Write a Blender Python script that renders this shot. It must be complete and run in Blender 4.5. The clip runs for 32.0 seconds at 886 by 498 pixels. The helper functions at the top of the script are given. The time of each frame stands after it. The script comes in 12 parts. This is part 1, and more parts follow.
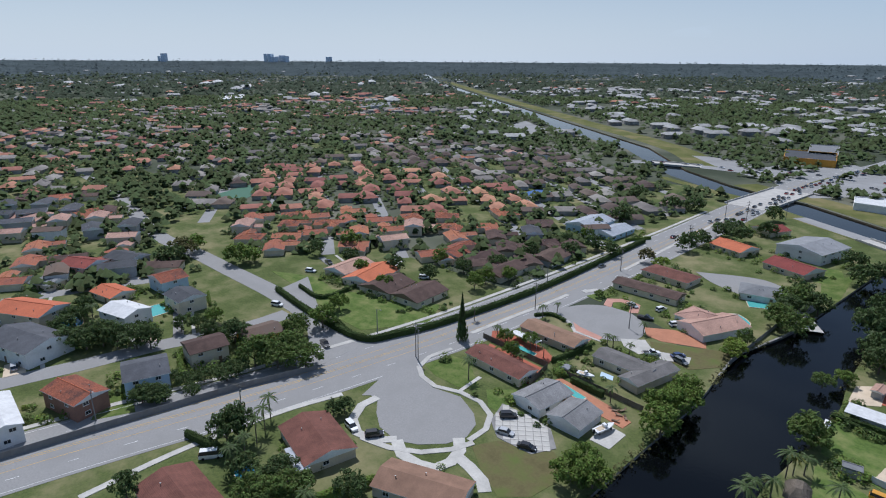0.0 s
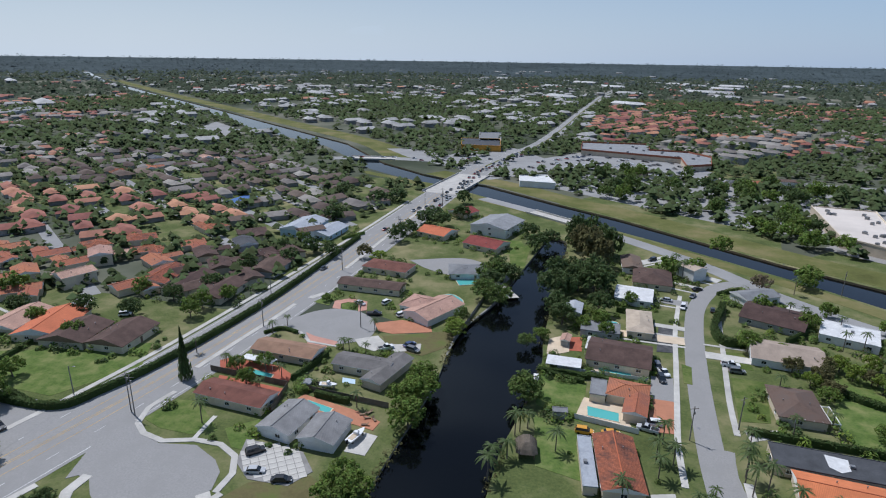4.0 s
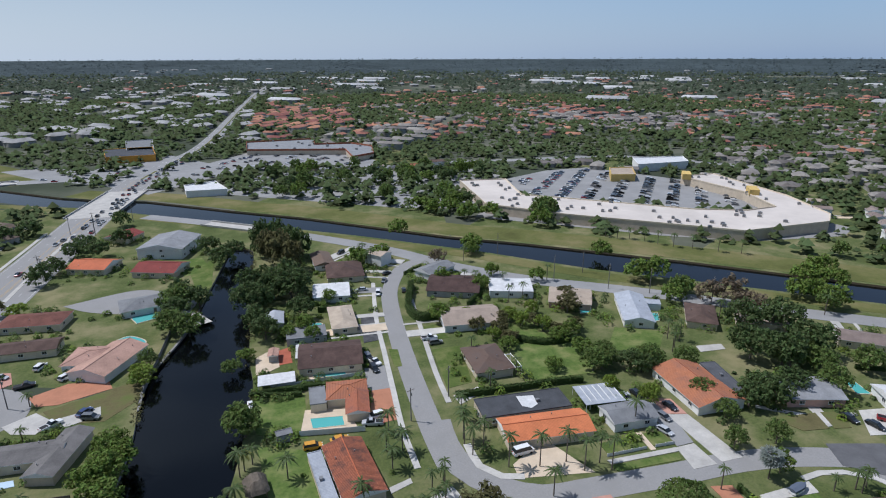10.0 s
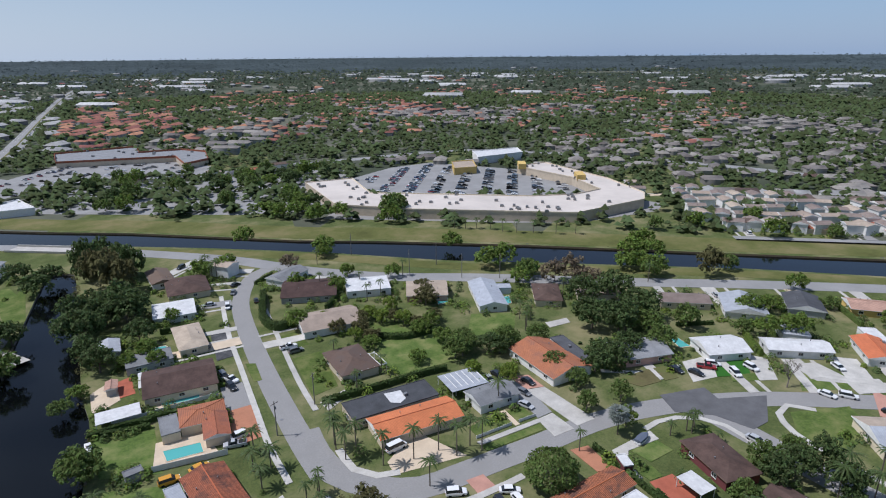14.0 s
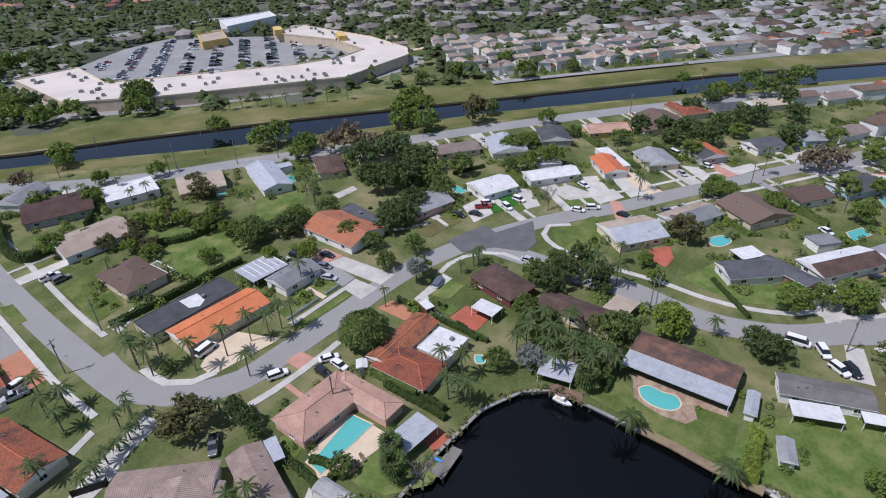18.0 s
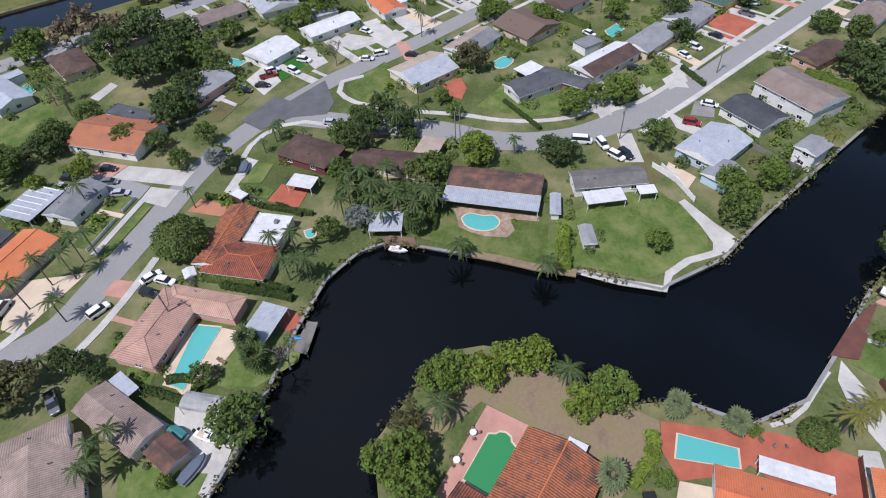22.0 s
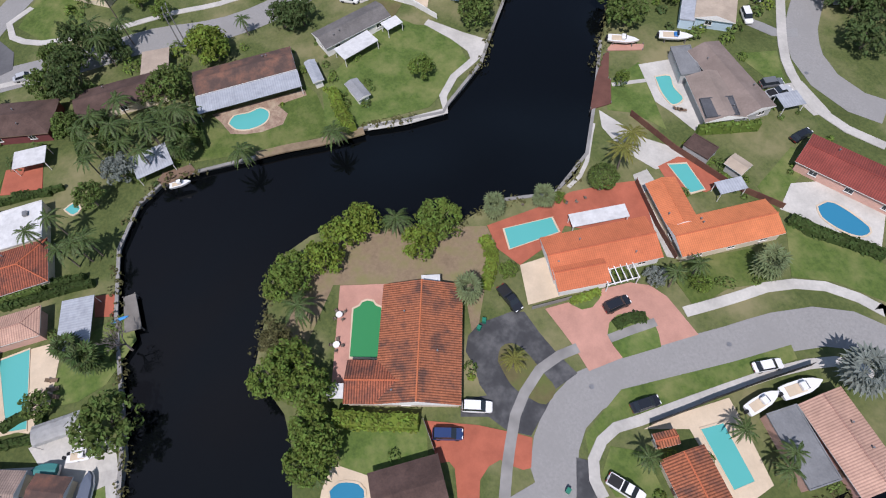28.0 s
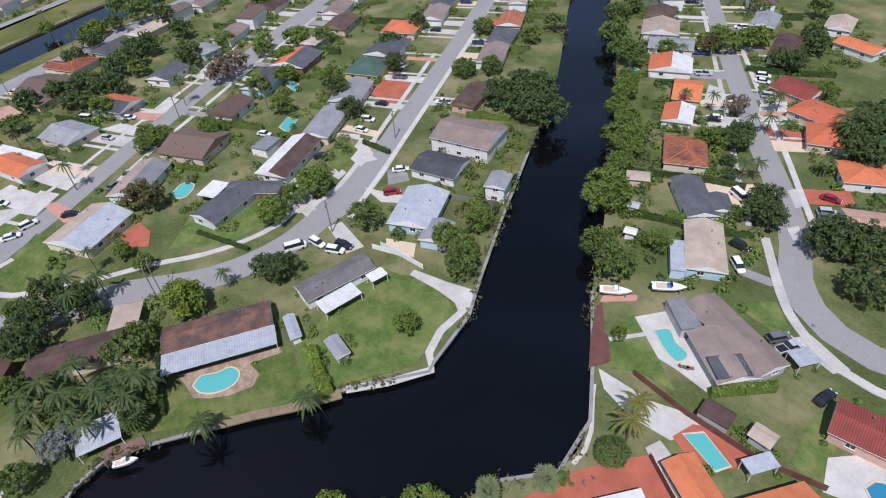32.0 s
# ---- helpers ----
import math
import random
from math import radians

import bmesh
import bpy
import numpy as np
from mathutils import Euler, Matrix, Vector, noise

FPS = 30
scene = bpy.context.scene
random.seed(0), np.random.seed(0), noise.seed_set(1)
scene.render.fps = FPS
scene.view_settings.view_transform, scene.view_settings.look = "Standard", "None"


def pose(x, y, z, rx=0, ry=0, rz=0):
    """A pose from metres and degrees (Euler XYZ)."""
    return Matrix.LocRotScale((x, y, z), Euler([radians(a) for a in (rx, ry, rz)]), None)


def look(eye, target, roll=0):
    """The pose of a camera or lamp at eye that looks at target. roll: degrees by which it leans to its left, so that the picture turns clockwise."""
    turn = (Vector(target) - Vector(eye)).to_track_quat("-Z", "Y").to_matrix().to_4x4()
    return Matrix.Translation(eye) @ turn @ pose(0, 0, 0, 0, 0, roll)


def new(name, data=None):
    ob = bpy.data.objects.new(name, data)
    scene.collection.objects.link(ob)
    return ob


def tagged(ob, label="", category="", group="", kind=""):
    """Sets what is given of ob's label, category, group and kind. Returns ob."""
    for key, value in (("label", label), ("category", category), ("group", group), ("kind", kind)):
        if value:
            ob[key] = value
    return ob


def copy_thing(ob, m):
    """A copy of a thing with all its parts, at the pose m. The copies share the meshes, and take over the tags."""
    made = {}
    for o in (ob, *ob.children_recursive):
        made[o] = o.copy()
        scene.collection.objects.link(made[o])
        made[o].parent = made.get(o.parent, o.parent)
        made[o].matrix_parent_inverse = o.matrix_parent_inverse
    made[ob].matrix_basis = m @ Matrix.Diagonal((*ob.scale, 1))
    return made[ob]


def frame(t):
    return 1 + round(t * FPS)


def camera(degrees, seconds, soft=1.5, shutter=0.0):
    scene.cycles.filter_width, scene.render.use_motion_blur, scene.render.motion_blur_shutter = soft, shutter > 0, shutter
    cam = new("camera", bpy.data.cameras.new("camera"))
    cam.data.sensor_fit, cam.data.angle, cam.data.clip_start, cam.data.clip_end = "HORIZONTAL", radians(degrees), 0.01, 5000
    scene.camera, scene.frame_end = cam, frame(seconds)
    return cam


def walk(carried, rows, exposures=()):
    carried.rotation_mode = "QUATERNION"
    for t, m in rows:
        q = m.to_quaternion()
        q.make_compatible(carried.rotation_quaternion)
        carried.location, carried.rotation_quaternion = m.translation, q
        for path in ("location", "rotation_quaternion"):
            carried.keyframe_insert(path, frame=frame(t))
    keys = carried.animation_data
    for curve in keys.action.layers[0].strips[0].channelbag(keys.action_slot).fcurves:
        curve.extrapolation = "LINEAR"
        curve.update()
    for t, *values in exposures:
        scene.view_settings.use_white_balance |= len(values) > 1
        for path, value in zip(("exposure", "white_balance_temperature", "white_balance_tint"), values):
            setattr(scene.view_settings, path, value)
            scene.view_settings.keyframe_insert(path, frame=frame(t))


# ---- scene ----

cam = camera(73.69, 32.0, 1.1)
PATH = [
    (0.0, pose(6.27, -7.48, 89.16, 72.204, -0.331, 40.119)),
    (0.5, pose(4.26, -7.41, 89.77, 71.921, -1.266, 36.758)),
    (1.0, pose(3.25, -6.84, 90.11, 71.936, -1.221, 33.267)),
    (1.5, pose(2.94, -6.68, 90.40, 71.968, -1.120, 29.850)),
    (2.0, pose(2.60, -5.86, 90.59, 71.990, -1.030, 26.341)),
    (2.5, pose(2.06, -4.94, 90.75, 72.021, -0.919, 22.663)),
    (3.0, pose(2.47, -4.40, 90.91, 72.118, -0.432, 18.925)),
    (3.5, pose(1.45, -3.80, 91.15, 72.115, -0.646, 15.181)),
    (5.5, pose(0.28, -0.95, 91.68, 72.111, -0.261, 1.917)),
    (6.0, pose(-0.00, -0.00, 92.00, 72.064, -0.160, -0.929)),
    (6.5, pose(-0.54, 0.41, 92.00, 72.060, -0.268, -3.759)),
    (7.0, pose(-0.69, 1.40, 92.22, 72.013, -0.162, -6.621)),
    (7.5, pose(-0.92, 2.62, 92.18, 71.990, -0.140, -9.322)),
    (8.0, pose(-0.53, 3.87, 92.14, 71.975, -0.041, -11.923)),
    (8.5, pose(-0.45, 4.78, 91.97, 71.983, 0.017, -14.416)),
    (9.0, pose(-0.61, 4.84, 91.90, 72.009, 0.033, -16.678)),
    (9.5, pose(-0.64, 4.89, 92.16, 71.934, 0.133, -18.651)),
    (10.0, pose(-0.73, 4.84, 92.07, 71.923, 0.145, -20.132)),
    (10.5, pose(-0.63, 4.99, 91.84, 71.958, 0.120, -21.707)),
    (11.0, pose(-0.78, 4.93, 91.71, 71.949, 0.078, -23.230)),
    (11.5, pose(-0.69, 4.87, 92.04, 71.892, 0.234, -25.160)),
    (12.0, pose(-0.67, 5.68, 91.59, 71.890, 0.216, -27.292)),
    (12.5, pose(-0.86, 5.76, 91.51, 71.857, 0.282, -29.418)),
    (13.0, pose(-1.38, 6.13, 91.22, 71.899, 0.106, -31.487)),
    (13.5, pose(-1.21, 5.80, 91.41, 71.838, 0.324, -33.308)),
    (14.0, pose(-1.11, 5.88, 91.44, 71.756, 0.480, -35.256)),
    (14.5, pose(-1.13, 5.88, 91.32, 70.559, 0.500, -36.910)),
    (16.5, pose(-0.87, 5.84, 91.81, 62.923, 0.976, -45.891)),
    (17.0, pose(-0.82, 5.81, 91.69, 60.786, 1.197, -49.229)),
    (17.5, pose(-0.73, 5.79, 91.74, 59.201, 1.348, -53.294)),
    (18.0, pose(-0.61, 5.10, 92.17, 58.718, 1.762, -57.949)),
    (18.5, pose(-0.79, 5.10, 92.56, 58.515, 1.898, -61.183)),
    (19.0, pose(-0.89, 5.01, 93.00, 58.302, 2.069, -64.126)),
    (19.5, pose(-1.26, 4.94, 92.72, 56.172, 2.158, -67.215)),
    (20.0, pose(-1.16, 5.33, 92.82, 51.498, 2.207, -70.390)),
    (20.5, pose(-1.01, 5.29, 92.91, 46.832, 2.315, -72.425)),
    (21.0, pose(-0.68, 5.28, 93.12, 44.597, 2.367, -72.434)),
    (21.5, pose(-0.34, 5.06, 93.21, 44.354, 2.443, -74.114)),
    (22.0, pose(-0.38, 4.83, 93.23, 44.076, 2.669, -80.662)),
    (22.5, pose(-1.15, 5.56, 93.21, 43.395, 2.590, -85.428)),
    (23.0, pose(-1.93, 6.37, 92.97, 40.294, 2.370, -87.339)),
    (23.5, pose(-1.67, 6.64, 92.78, 37.930, 2.334, -87.896)),
    (24.0, pose(-1.64, 6.54, 92.92, 37.634, 2.360, -88.958)),
    (24.5, pose(-1.70, 6.88, 93.17, 37.547, 2.244, -90.491)),
    (26.5, pose(-2.08, 4.74, 93.75, 31.220, 3.281, -94.065)),
    (27.0, pose(-1.84, 4.77, 94.07, 30.272, 3.531, -105.683)),
    (27.5, pose(-1.40, 5.04, 94.19, 29.716, 3.472, -111.580)),
    (28.0, pose(-0.72, 4.74, 94.23, 29.603, 3.443, -111.627)),
    (28.5, pose(0.20, 4.30, 94.02, 29.290, 3.389, -111.646)),
    (29.0, pose(1.80, 3.30, 93.98, 28.871, 3.453, -111.697)),
    (29.5, pose(3.81, 2.12, 94.13, 32.051, 3.530, -111.809)),
    (30.0, pose(5.80, 1.18, 94.17, 36.634, 3.492, -111.973)),
    (30.5, pose(7.77, 0.19, 94.23, 39.974, 3.562, -112.229)),
    (31.0, pose(9.58, -0.99, 93.95, 42.267, 3.594, -112.264)),
    (31.5, pose(11.60, -2.07, 93.53, 45.443, 3.624, -112.372)),
    (32.0, pose(13.33, -2.51, 92.74, 49.059, 3.398, -112.433)),
]
walk(cam, PATH, ((0.0, -0.22, 5850, 13), (3.5, -0.22, 5900, 13), (13.0, -0.2, 5950, 14), (17.0, -0.15, 6000, 20), (21.0, -0.03, 6000, 19.5), (24.0, 0.04, 6000, 18.5), (28.0, -0.05, 6200, 19), (32.0, 0.0, 6000, 19.5)))

# ================= light =================
world = bpy.data.worlds.new("sky")
scene.world = world
world.use_nodes = True
SUN_EL, SUN_AZ = 60.0, 303.0


def build_sky():
    nt = world.node_tree
    nt.nodes.clear()
    out = nt.nodes.new("ShaderNodeOutputWorld")
    bg = nt.nodes.new("ShaderNodeBackground")
    sky = nt.nodes.new("ShaderNodeTexSky")
    sky.sky_type = "NISHITA"
    sky.sun_disc = False
    sky.sun_elevation, sky.sun_rotation = radians(SUN_EL), radians(-SUN_AZ)
    sky.air_density, sky.dust_density, sky.ozone_density = 1.0, 0.5, 2.0
    # thin broken cloud, closing up towards the horizon
    tc = nt.nodes.new("ShaderNodeTexCoord")
    mp = nt.nodes.new("ShaderNodeMapping")
    mp.inputs["Scale"].default_value = (1.0, 1.0, 5.0)
    nz = nt.nodes.new("ShaderNodeTexNoise")
    nz.inputs["Scale"].default_value, nz.inputs["Detail"].default_value = 2.6, 9
    ramp = nt.nodes.new("ShaderNodeMapRange")
    for i, v in enumerate((0.42, 0.70, 0.0, 0.75)):
        ramp.inputs[1 + i].default_value = v
    sep = nt.nodes.new("ShaderNodeSeparateXYZ")
    low = nt.nodes.new("ShaderNodeMapRange")
    for i, v in enumerate((0.0, 0.30, 0.62, 0.08)):
        low.inputs[1 + i].default_value = v
    add = nt.nodes.new("ShaderNodeMath")
    add.operation = "MAXIMUM"
    mix = nt.nodes.new("ShaderNodeMix")
    mix.data_type = "RGBA"
    mix.inputs[7].default_value = (8.3, 9.4, 10.2, 1)
    nt.links.new(tc.outputs["Generated"], mp.inputs[0])
    nt.links.new(tc.outputs["Generated"], sep.inputs[0])
    nt.links.new(mp.outputs[0], nz.inputs["Vector"])
    nt.links.new(nz.outputs[0], ramp.inputs[0])
    nt.links.new(sep.outputs[2], low.inputs[0])
    # the haze glares more towards the sun
    dot = nt.nodes.new("ShaderNodeVectorMath")
    dot.operation = "DOT_PRODUCT"
    dot.inputs[1].default_value = (math.sin(radians(SUN_AZ)), math.cos(radians(SUN_AZ)), 0.0)
    glare = nt.nodes.new("ShaderNodeMapRange")
    for i, v in enumerate((-0.3, 0.95, 1.1, 1.35)):
        glare.inputs[1 + i].default_value = v
    tint = nt.nodes.new("ShaderNodeMapRange")
    for i, v in enumerate((-0.3, 0.95, 0.0, 1.0)):
        tint.inputs[1 + i].default_value = v
    hz = nt.nodes.new("ShaderNodeMix")
    hz.data_type = "RGBA"
    hz.inputs[6].default_value, hz.inputs[7].default_value = (3.5, 5.9, 9.3, 1), (9.5, 10.7, 11.5, 1)
    nt.links.new(tint.outputs[0], hz.inputs[0])
    nt.links.new(hz.outputs[2], mix.inputs[7])
    mul = nt.nodes.new("ShaderNodeMath")
    mul.operation = "MULTIPLY"
    nt.links.new(tc.outputs["Generated"], dot.inputs[0])
    nt.links.new(dot.outputs["Value"], glare.inputs[0])
    nt.links.new(dot.outputs["Value"], tint.inputs[0])
    nt.links.new(low.outputs[0], mul.inputs[0])
    nt.links.new(glare.outputs[0], mul.inputs[1])
    nt.links.new(ramp.outputs[0], add.inputs[0])
    nt.links.new(mul.outputs[0], add.inputs[1])
    nt.links.new(add.outputs[0], mix.inputs[0])
    nt.links.new(sky.outputs[0], mix.inputs[6])
    nt.links.new(mix.outputs[2], bg.inputs[0])
    bg.inputs[1].default_value = 0.078
    nt.links.new(bg.outputs[0], out.inputs[0])


build_sky()
sun_data = bpy.data.lights.new("sun", "SUN")
sun_data.energy, sun_data.angle, sun_data.color = 4.7, radians(0.6), (1.0, 0.97, 0.93)
sun = new("sun", sun_data)
_e, _a = radians(SUN_EL), radians(SUN_AZ)
sun.matrix_world = look((0, 0, 0), (-math.sin(_a) * math.cos(_e), -math.cos(_a) * math.cos(_e), -math.sin(_e)))

# ================= materials =================
MATS = {}


def mat(name, c1, c2, scale=1.5, rough=0.85, bump=0.0, rows=0.0, courses=0.0, vary=0.0, blotch=0.25, bscale=0.12, metal=0.0, c3=None, islands=False, spec=0.3, lift=0.0, groove=0.55):
    """Two-scale procedural surface: fine grain c1/c2, large stains, optional tile rows (metres) and per-object variation."""
    m = bpy.data.materials.new(name)
    m.use_nodes = True
    nt = m.node_tree
    L = nt.links.new
    b = nt.nodes["Principled BSDF"]
    tc = nt.nodes.new("ShaderNodeTexCoord")
    n1 = nt.nodes.new("ShaderNodeTexNoise")
    n1.inputs["Scale"].default_value, n1.inputs["Detail"].default_value = scale, 8
    n1.inputs["Roughness"].default_value = 0.68
    n2 = nt.nodes.new("ShaderNodeTexNoise")
    n2.inputs["Scale"].default_value, n2.inputs["Detail"].default_value = bscale, 6
    n2.inputs["Roughness"].default_value = 0.65
    L(tc.outputs["Object"], n1.inputs["Vector"])
    L(tc.outputs["Object"], n2.inputs["Vector"])
    mx = nt.nodes.new("ShaderNodeMix")
    mx.data_type = "RGBA"
    mx.inputs[6].default_value, mx.inputs[7].default_value = (*c1, 1), (*c2, 1)
    r1 = nt.nodes.new("ShaderNodeMapRange")
    r1.inputs[1].default_value, r1.inputs[2].default_value = 0.3, 0.7
    L(n1.outputs[0], r1.inputs[0])
    L(r1.outputs[0], mx.inputs[0])
    col = mx.outputs[2]
    if c3 is not None:
        m3 = nt.nodes.new("ShaderNodeMix")
        m3.data_type = "RGBA"
        m3.inputs[7].default_value = (*c3, 1)
        r3 = nt.nodes.new("ShaderNodeMapRange")
        r3.inputs[1].default_value, r3.inputs[2].default_value = 0.45, 0.65
        L(n2.outputs[0], r3.inputs[0])
        L(col, m3.inputs[6])
        L(r3.outputs[0], m3.inputs[0])
        col = m3.outputs[2]
    hv = nt.nodes.new("ShaderNodeHueSaturation")
    r2 = nt.nodes.new("ShaderNodeMapRange")
    r2.inputs[1].default_value, r2.inputs[2].default_value = 0.3, 0.7
    r2.inputs[3].default_value, r2.inputs[4].default_value = 1 - blotch, 1 + blotch
    L(n2.outputs[0], r2.inputs[0])
    val = r2.outputs[0]
    if vary:
        src = nt.nodes.new("ShaderNodeNewGeometry").outputs["Random Per Island"] if islands else nt.nodes.new("ShaderNodeObjectInfo").outputs["Random"]
        rv = nt.nodes.new("ShaderNodeMapRange")
        rv.inputs[3].default_value, rv.inputs[4].default_value = 1 - vary, 1 + vary
        L(src, rv.inputs[0])
        mu = nt.nodes.new("ShaderNodeMath")
        mu.operation = "MULTIPLY"
        L(val, mu.inputs[0])
        L(rv.outputs[0], mu.inputs[1])
        val = mu.outputs[0]
        rh = nt.nodes.new("ShaderNodeMapRange")
        rh.inputs[3].default_value, rh.inputs[4].default_value = 0.5 - vary * 0.05, 0.5 + vary * 0.05
        L(src, rh.inputs[0])
        L(rh.outputs[0], hv.inputs["Hue"])
    L(val, hv.inputs["Value"])
    L(col, hv.inputs["Color"])
    L(hv.outputs[0], b.inputs["Base Color"])
    if lift:
        # foliage scatters light like a soft mound: lean the normals skyward
        gm = nt.nodes.new("ShaderNodeNewGeometry")
        va = nt.nodes.new("ShaderNodeVectorMath")
        va.inputs[1].default_value = (0, 0, lift)
        vn = nt.nodes.new("ShaderNodeVectorMath")
        vn.operation = "NORMALIZE"
        L(gm.outputs["Normal"], va.inputs[0])
        L(va.outputs[0], vn.inputs[0])
        L(vn.outputs[0], b.inputs["Normal"])
    b.inputs["Roughness"].default_value = rough
    b.inputs["Metallic"].default_value = metal
    b.inputs["Specular IOR Level"].default_value = spec
    h = None
    if rows:
        w = nt.nodes.new("ShaderNodeTexWave")
        w.bands_direction = "X"
        w.inputs["Scale"].default_value = 0.314 / rows
        L(tc.outputs["Object"], w.inputs["Vector"])
        h = w.outputs["Fac"]
        md = nt.nodes.new("ShaderNodeMix")
        md.data_type = "RGBA"
        md.blend_type = "MULTIPLY"
        md.inputs[0].default_value = 0.2 if name in ("sil", "thatch") else groove
        L(hv.outputs[0], md.inputs[6])
        rr = nt.nodes.new("ShaderNodeMapRange")
        rr.inputs[1].default_value, rr.inputs[2].default_value, rr.inputs[3].default_value = 0.1, 0.6, 0.45 if name != "ter" else 0.22
        L(h, rr.inputs[0])
        L(rr.outputs[0], md.inputs[7])
        last = md.outputs[2]
        if courses:
            w2 = nt.nodes.new("ShaderNodeTexWave")
            w2.bands_direction = "Y"
            w2.wave_profile = "SAW"
            w2.inputs["Scale"].default_value = 0.314 / courses
            L(tc.outputs["Object"], w2.inputs["Vector"])
            r5 = nt.nodes.new("ShaderNodeMapRange")
            r5.inputs[1].default_value, r5.inputs[2].default_value, r5.inputs[3].default_value = 0.0, 0.25, 0.5
            L(w2.outputs["Fac"], r5.inputs[0])
            m6 = nt.nodes.new("ShaderNodeMix")
            m6.data_type = "RGBA"
            m6.blend_type = "MULTIPLY"
            m6.inputs[0].default_value = 0.35
            L(last, m6.inputs[6])
            L(r5.outputs[0], m6.inputs[7])
            last = m6.outputs[2]
        L(last, b.inputs["Base Color"])
    elif bump:
        h = n1.outputs[0]
    if h is not None:
        bp = nt.nodes.new("ShaderNodeBump")
        bp.inputs["Strength"].default_value = bump or 0.5
        bp.inputs["Distance"].default_value = 0.06
        L(h, bp.inputs["Height"])
        L(bp.outputs[0], b.inputs["Normal"])
    if name.startswith(("leaf", "palm", "hedge", "far_can", "mid_can")):
        # light through the leaves
        tr = nt.nodes.new("ShaderNodeBsdfTranslucent")
        mxs = nt.nodes.new("ShaderNodeMixShader")
        mxs.inputs[0].default_value = 0.38
        L(hv.outputs[0], tr.inputs[0])
        L(b.outputs[0], mxs.inputs[1])
        L(tr.outputs[0], mxs.inputs[2])
        L(mxs.outputs[0], nt.nodes["Material Output"].inputs[0])
    MATS[name] = m
    return m


# roofs
mat("ter", (0.50, 0.165, 0.085), (0.24, 0.080, 0.046), 2.2, 0.9, 0.6, 0.42, 0.40, 0.12, 0.40, 0.30, c3=(0.095, 0.045, 0.034), groove=0.75)
mat("org", (0.55, 0.165, 0.072), (0.45, 0.135, 0.062), 1.2, 0.85, 0.18, 0.36, 0.40, 0.10, 0.14, 0.2, groove=0.28)
mat("wor", (0.45, 0.165, 0.085), (0.35, 0.125, 0.07), 1.2, 0.9, 0.5, 0.44, 0.40, 0.12, 0.25, 0.25, c3=(0.24, 0.10, 0.065))
mat("brn", (0.155, 0.105, 0.08), (0.115, 0.08, 0.063), 3, 0.95, 0.2, 0, 0, 0.2, 0.25, 0.3, c3=(0.10, 0.075, 0.062))
mat("dbr", (0.095, 0.058, 0.047), (0.065, 0.043, 0.037), 3, 0.95, 0.2, 0, 0, 0.2, 0.35, 0.3)
mat("rus", (0.105, 0.068, 0.055), (0.08, 0.055, 0.048), 3, 0.95, 0.2, 0, 0, 0.1, 0.2, 0.35, c3=(0.165, 0.085, 0.058))
mat("gry", (0.24, 0.245, 0.25), (0.18, 0.185, 0.19), 3, 0.95, 0.2, 0, 0, 0.2, 0.2, 0.3)
mat("gtl", (0.26, 0.255, 0.25), (0.17, 0.17, 0.17), 2.5, 0.9, 0.5, 0.34, 0.36, 0.1, 0.25, 0.3)
mat("mar", (0.175, 0.070, 0.052), (0.125, 0.052, 0.042), 2.5, 0.92, 0.3, 0.42, 0.40, 0.12, 0.3, 0.3, groove=0.4)
mat("cop", (0.27, 0.165, 0.108), (0.21, 0.130, 0.088), 2.5, 0.95, 0.2, 0, 0, 0.1, 0.2, 0.3)
mat("asg", (0.145, 0.135, 0.128), (0.105, 0.100, 0.096), 3, 0.95, 0.2, 0, 0, 0.1, 0.25, 0.3)
mat("dgy", (0.085, 0.088, 0.095), (0.06, 0.063, 0.07), 3, 0.95, 0.2, 0, 0, 0.2, 0.25, 0.3)
mat("wht", (0.62, 0.62, 0.61), (0.50, 0.50, 0.49), 1.2, 0.6, 0.05, 0, 0, 0.05, 0.14, 0.4)
mat("offwhite", (0.60, 0.54, 0.475), (0.52, 0.47, 0.415), 0.4, 0.7, 0.05, 0, 0, 0.05, 0.12, 0.05)
mat("sil", (0.40, 0.42, 0.45), (0.31, 0.33, 0.36), 1.2, 0.5, 0.3, 0.5, 0, 0.1, 0.15, 0.4)
mat("pnk", (0.47, 0.29, 0.22), (0.38, 0.23, 0.18), 1.5, 0.9, 0.5, 0.40, 0.40, 0.1, 0.2, 0.25)
mat("tan", (0.38, 0.31, 0.24), (0.31, 0.25, 0.20), 2.5, 0.95, 0.2, 0, 0, 0.15, 0.2, 0.3)
mat("tgy", (0.235, 0.185, 0.158), (0.185, 0.148, 0.128), 2.5, 0.95, 0.2, 0, 0, 0.1, 0.2, 0.3)
mat("red", (0.27, 0.06, 0.045), (0.20, 0.05, 0.04), 2.0, 0.85, 0.4, 0.40, 0.4, 0.1, 0.2, 0.3)
mat("grn", (0.06, 0.11, 0.085), (0.045, 0.085, 0.065), 2.5, 0.9, 0.2, 0, 0, 0.1, 0.2, 0.3)
mat("ttl", (0.33, 0.25, 0.205), (0.25, 0.19, 0.16), 1.4, 0.9, 0.5, 0.40, 0.40, 0.08, 0.25, 0.3)
# pale bluish base colour carries the haze over the far towers
mat("haze_tower", (0.62, 0.68, 0.74), (0.56, 0.62, 0.68), 0.02, 0.9)
# canopy green greyed in the base colour to stand in for distance haze
mat("mid_canopy_hazed", (0.082, 0.102, 0.066), (0.060, 0.080, 0.054), 0.1, 0.95, 0, vary=0.25, islands=True, spec=0.05, lift=1.5)
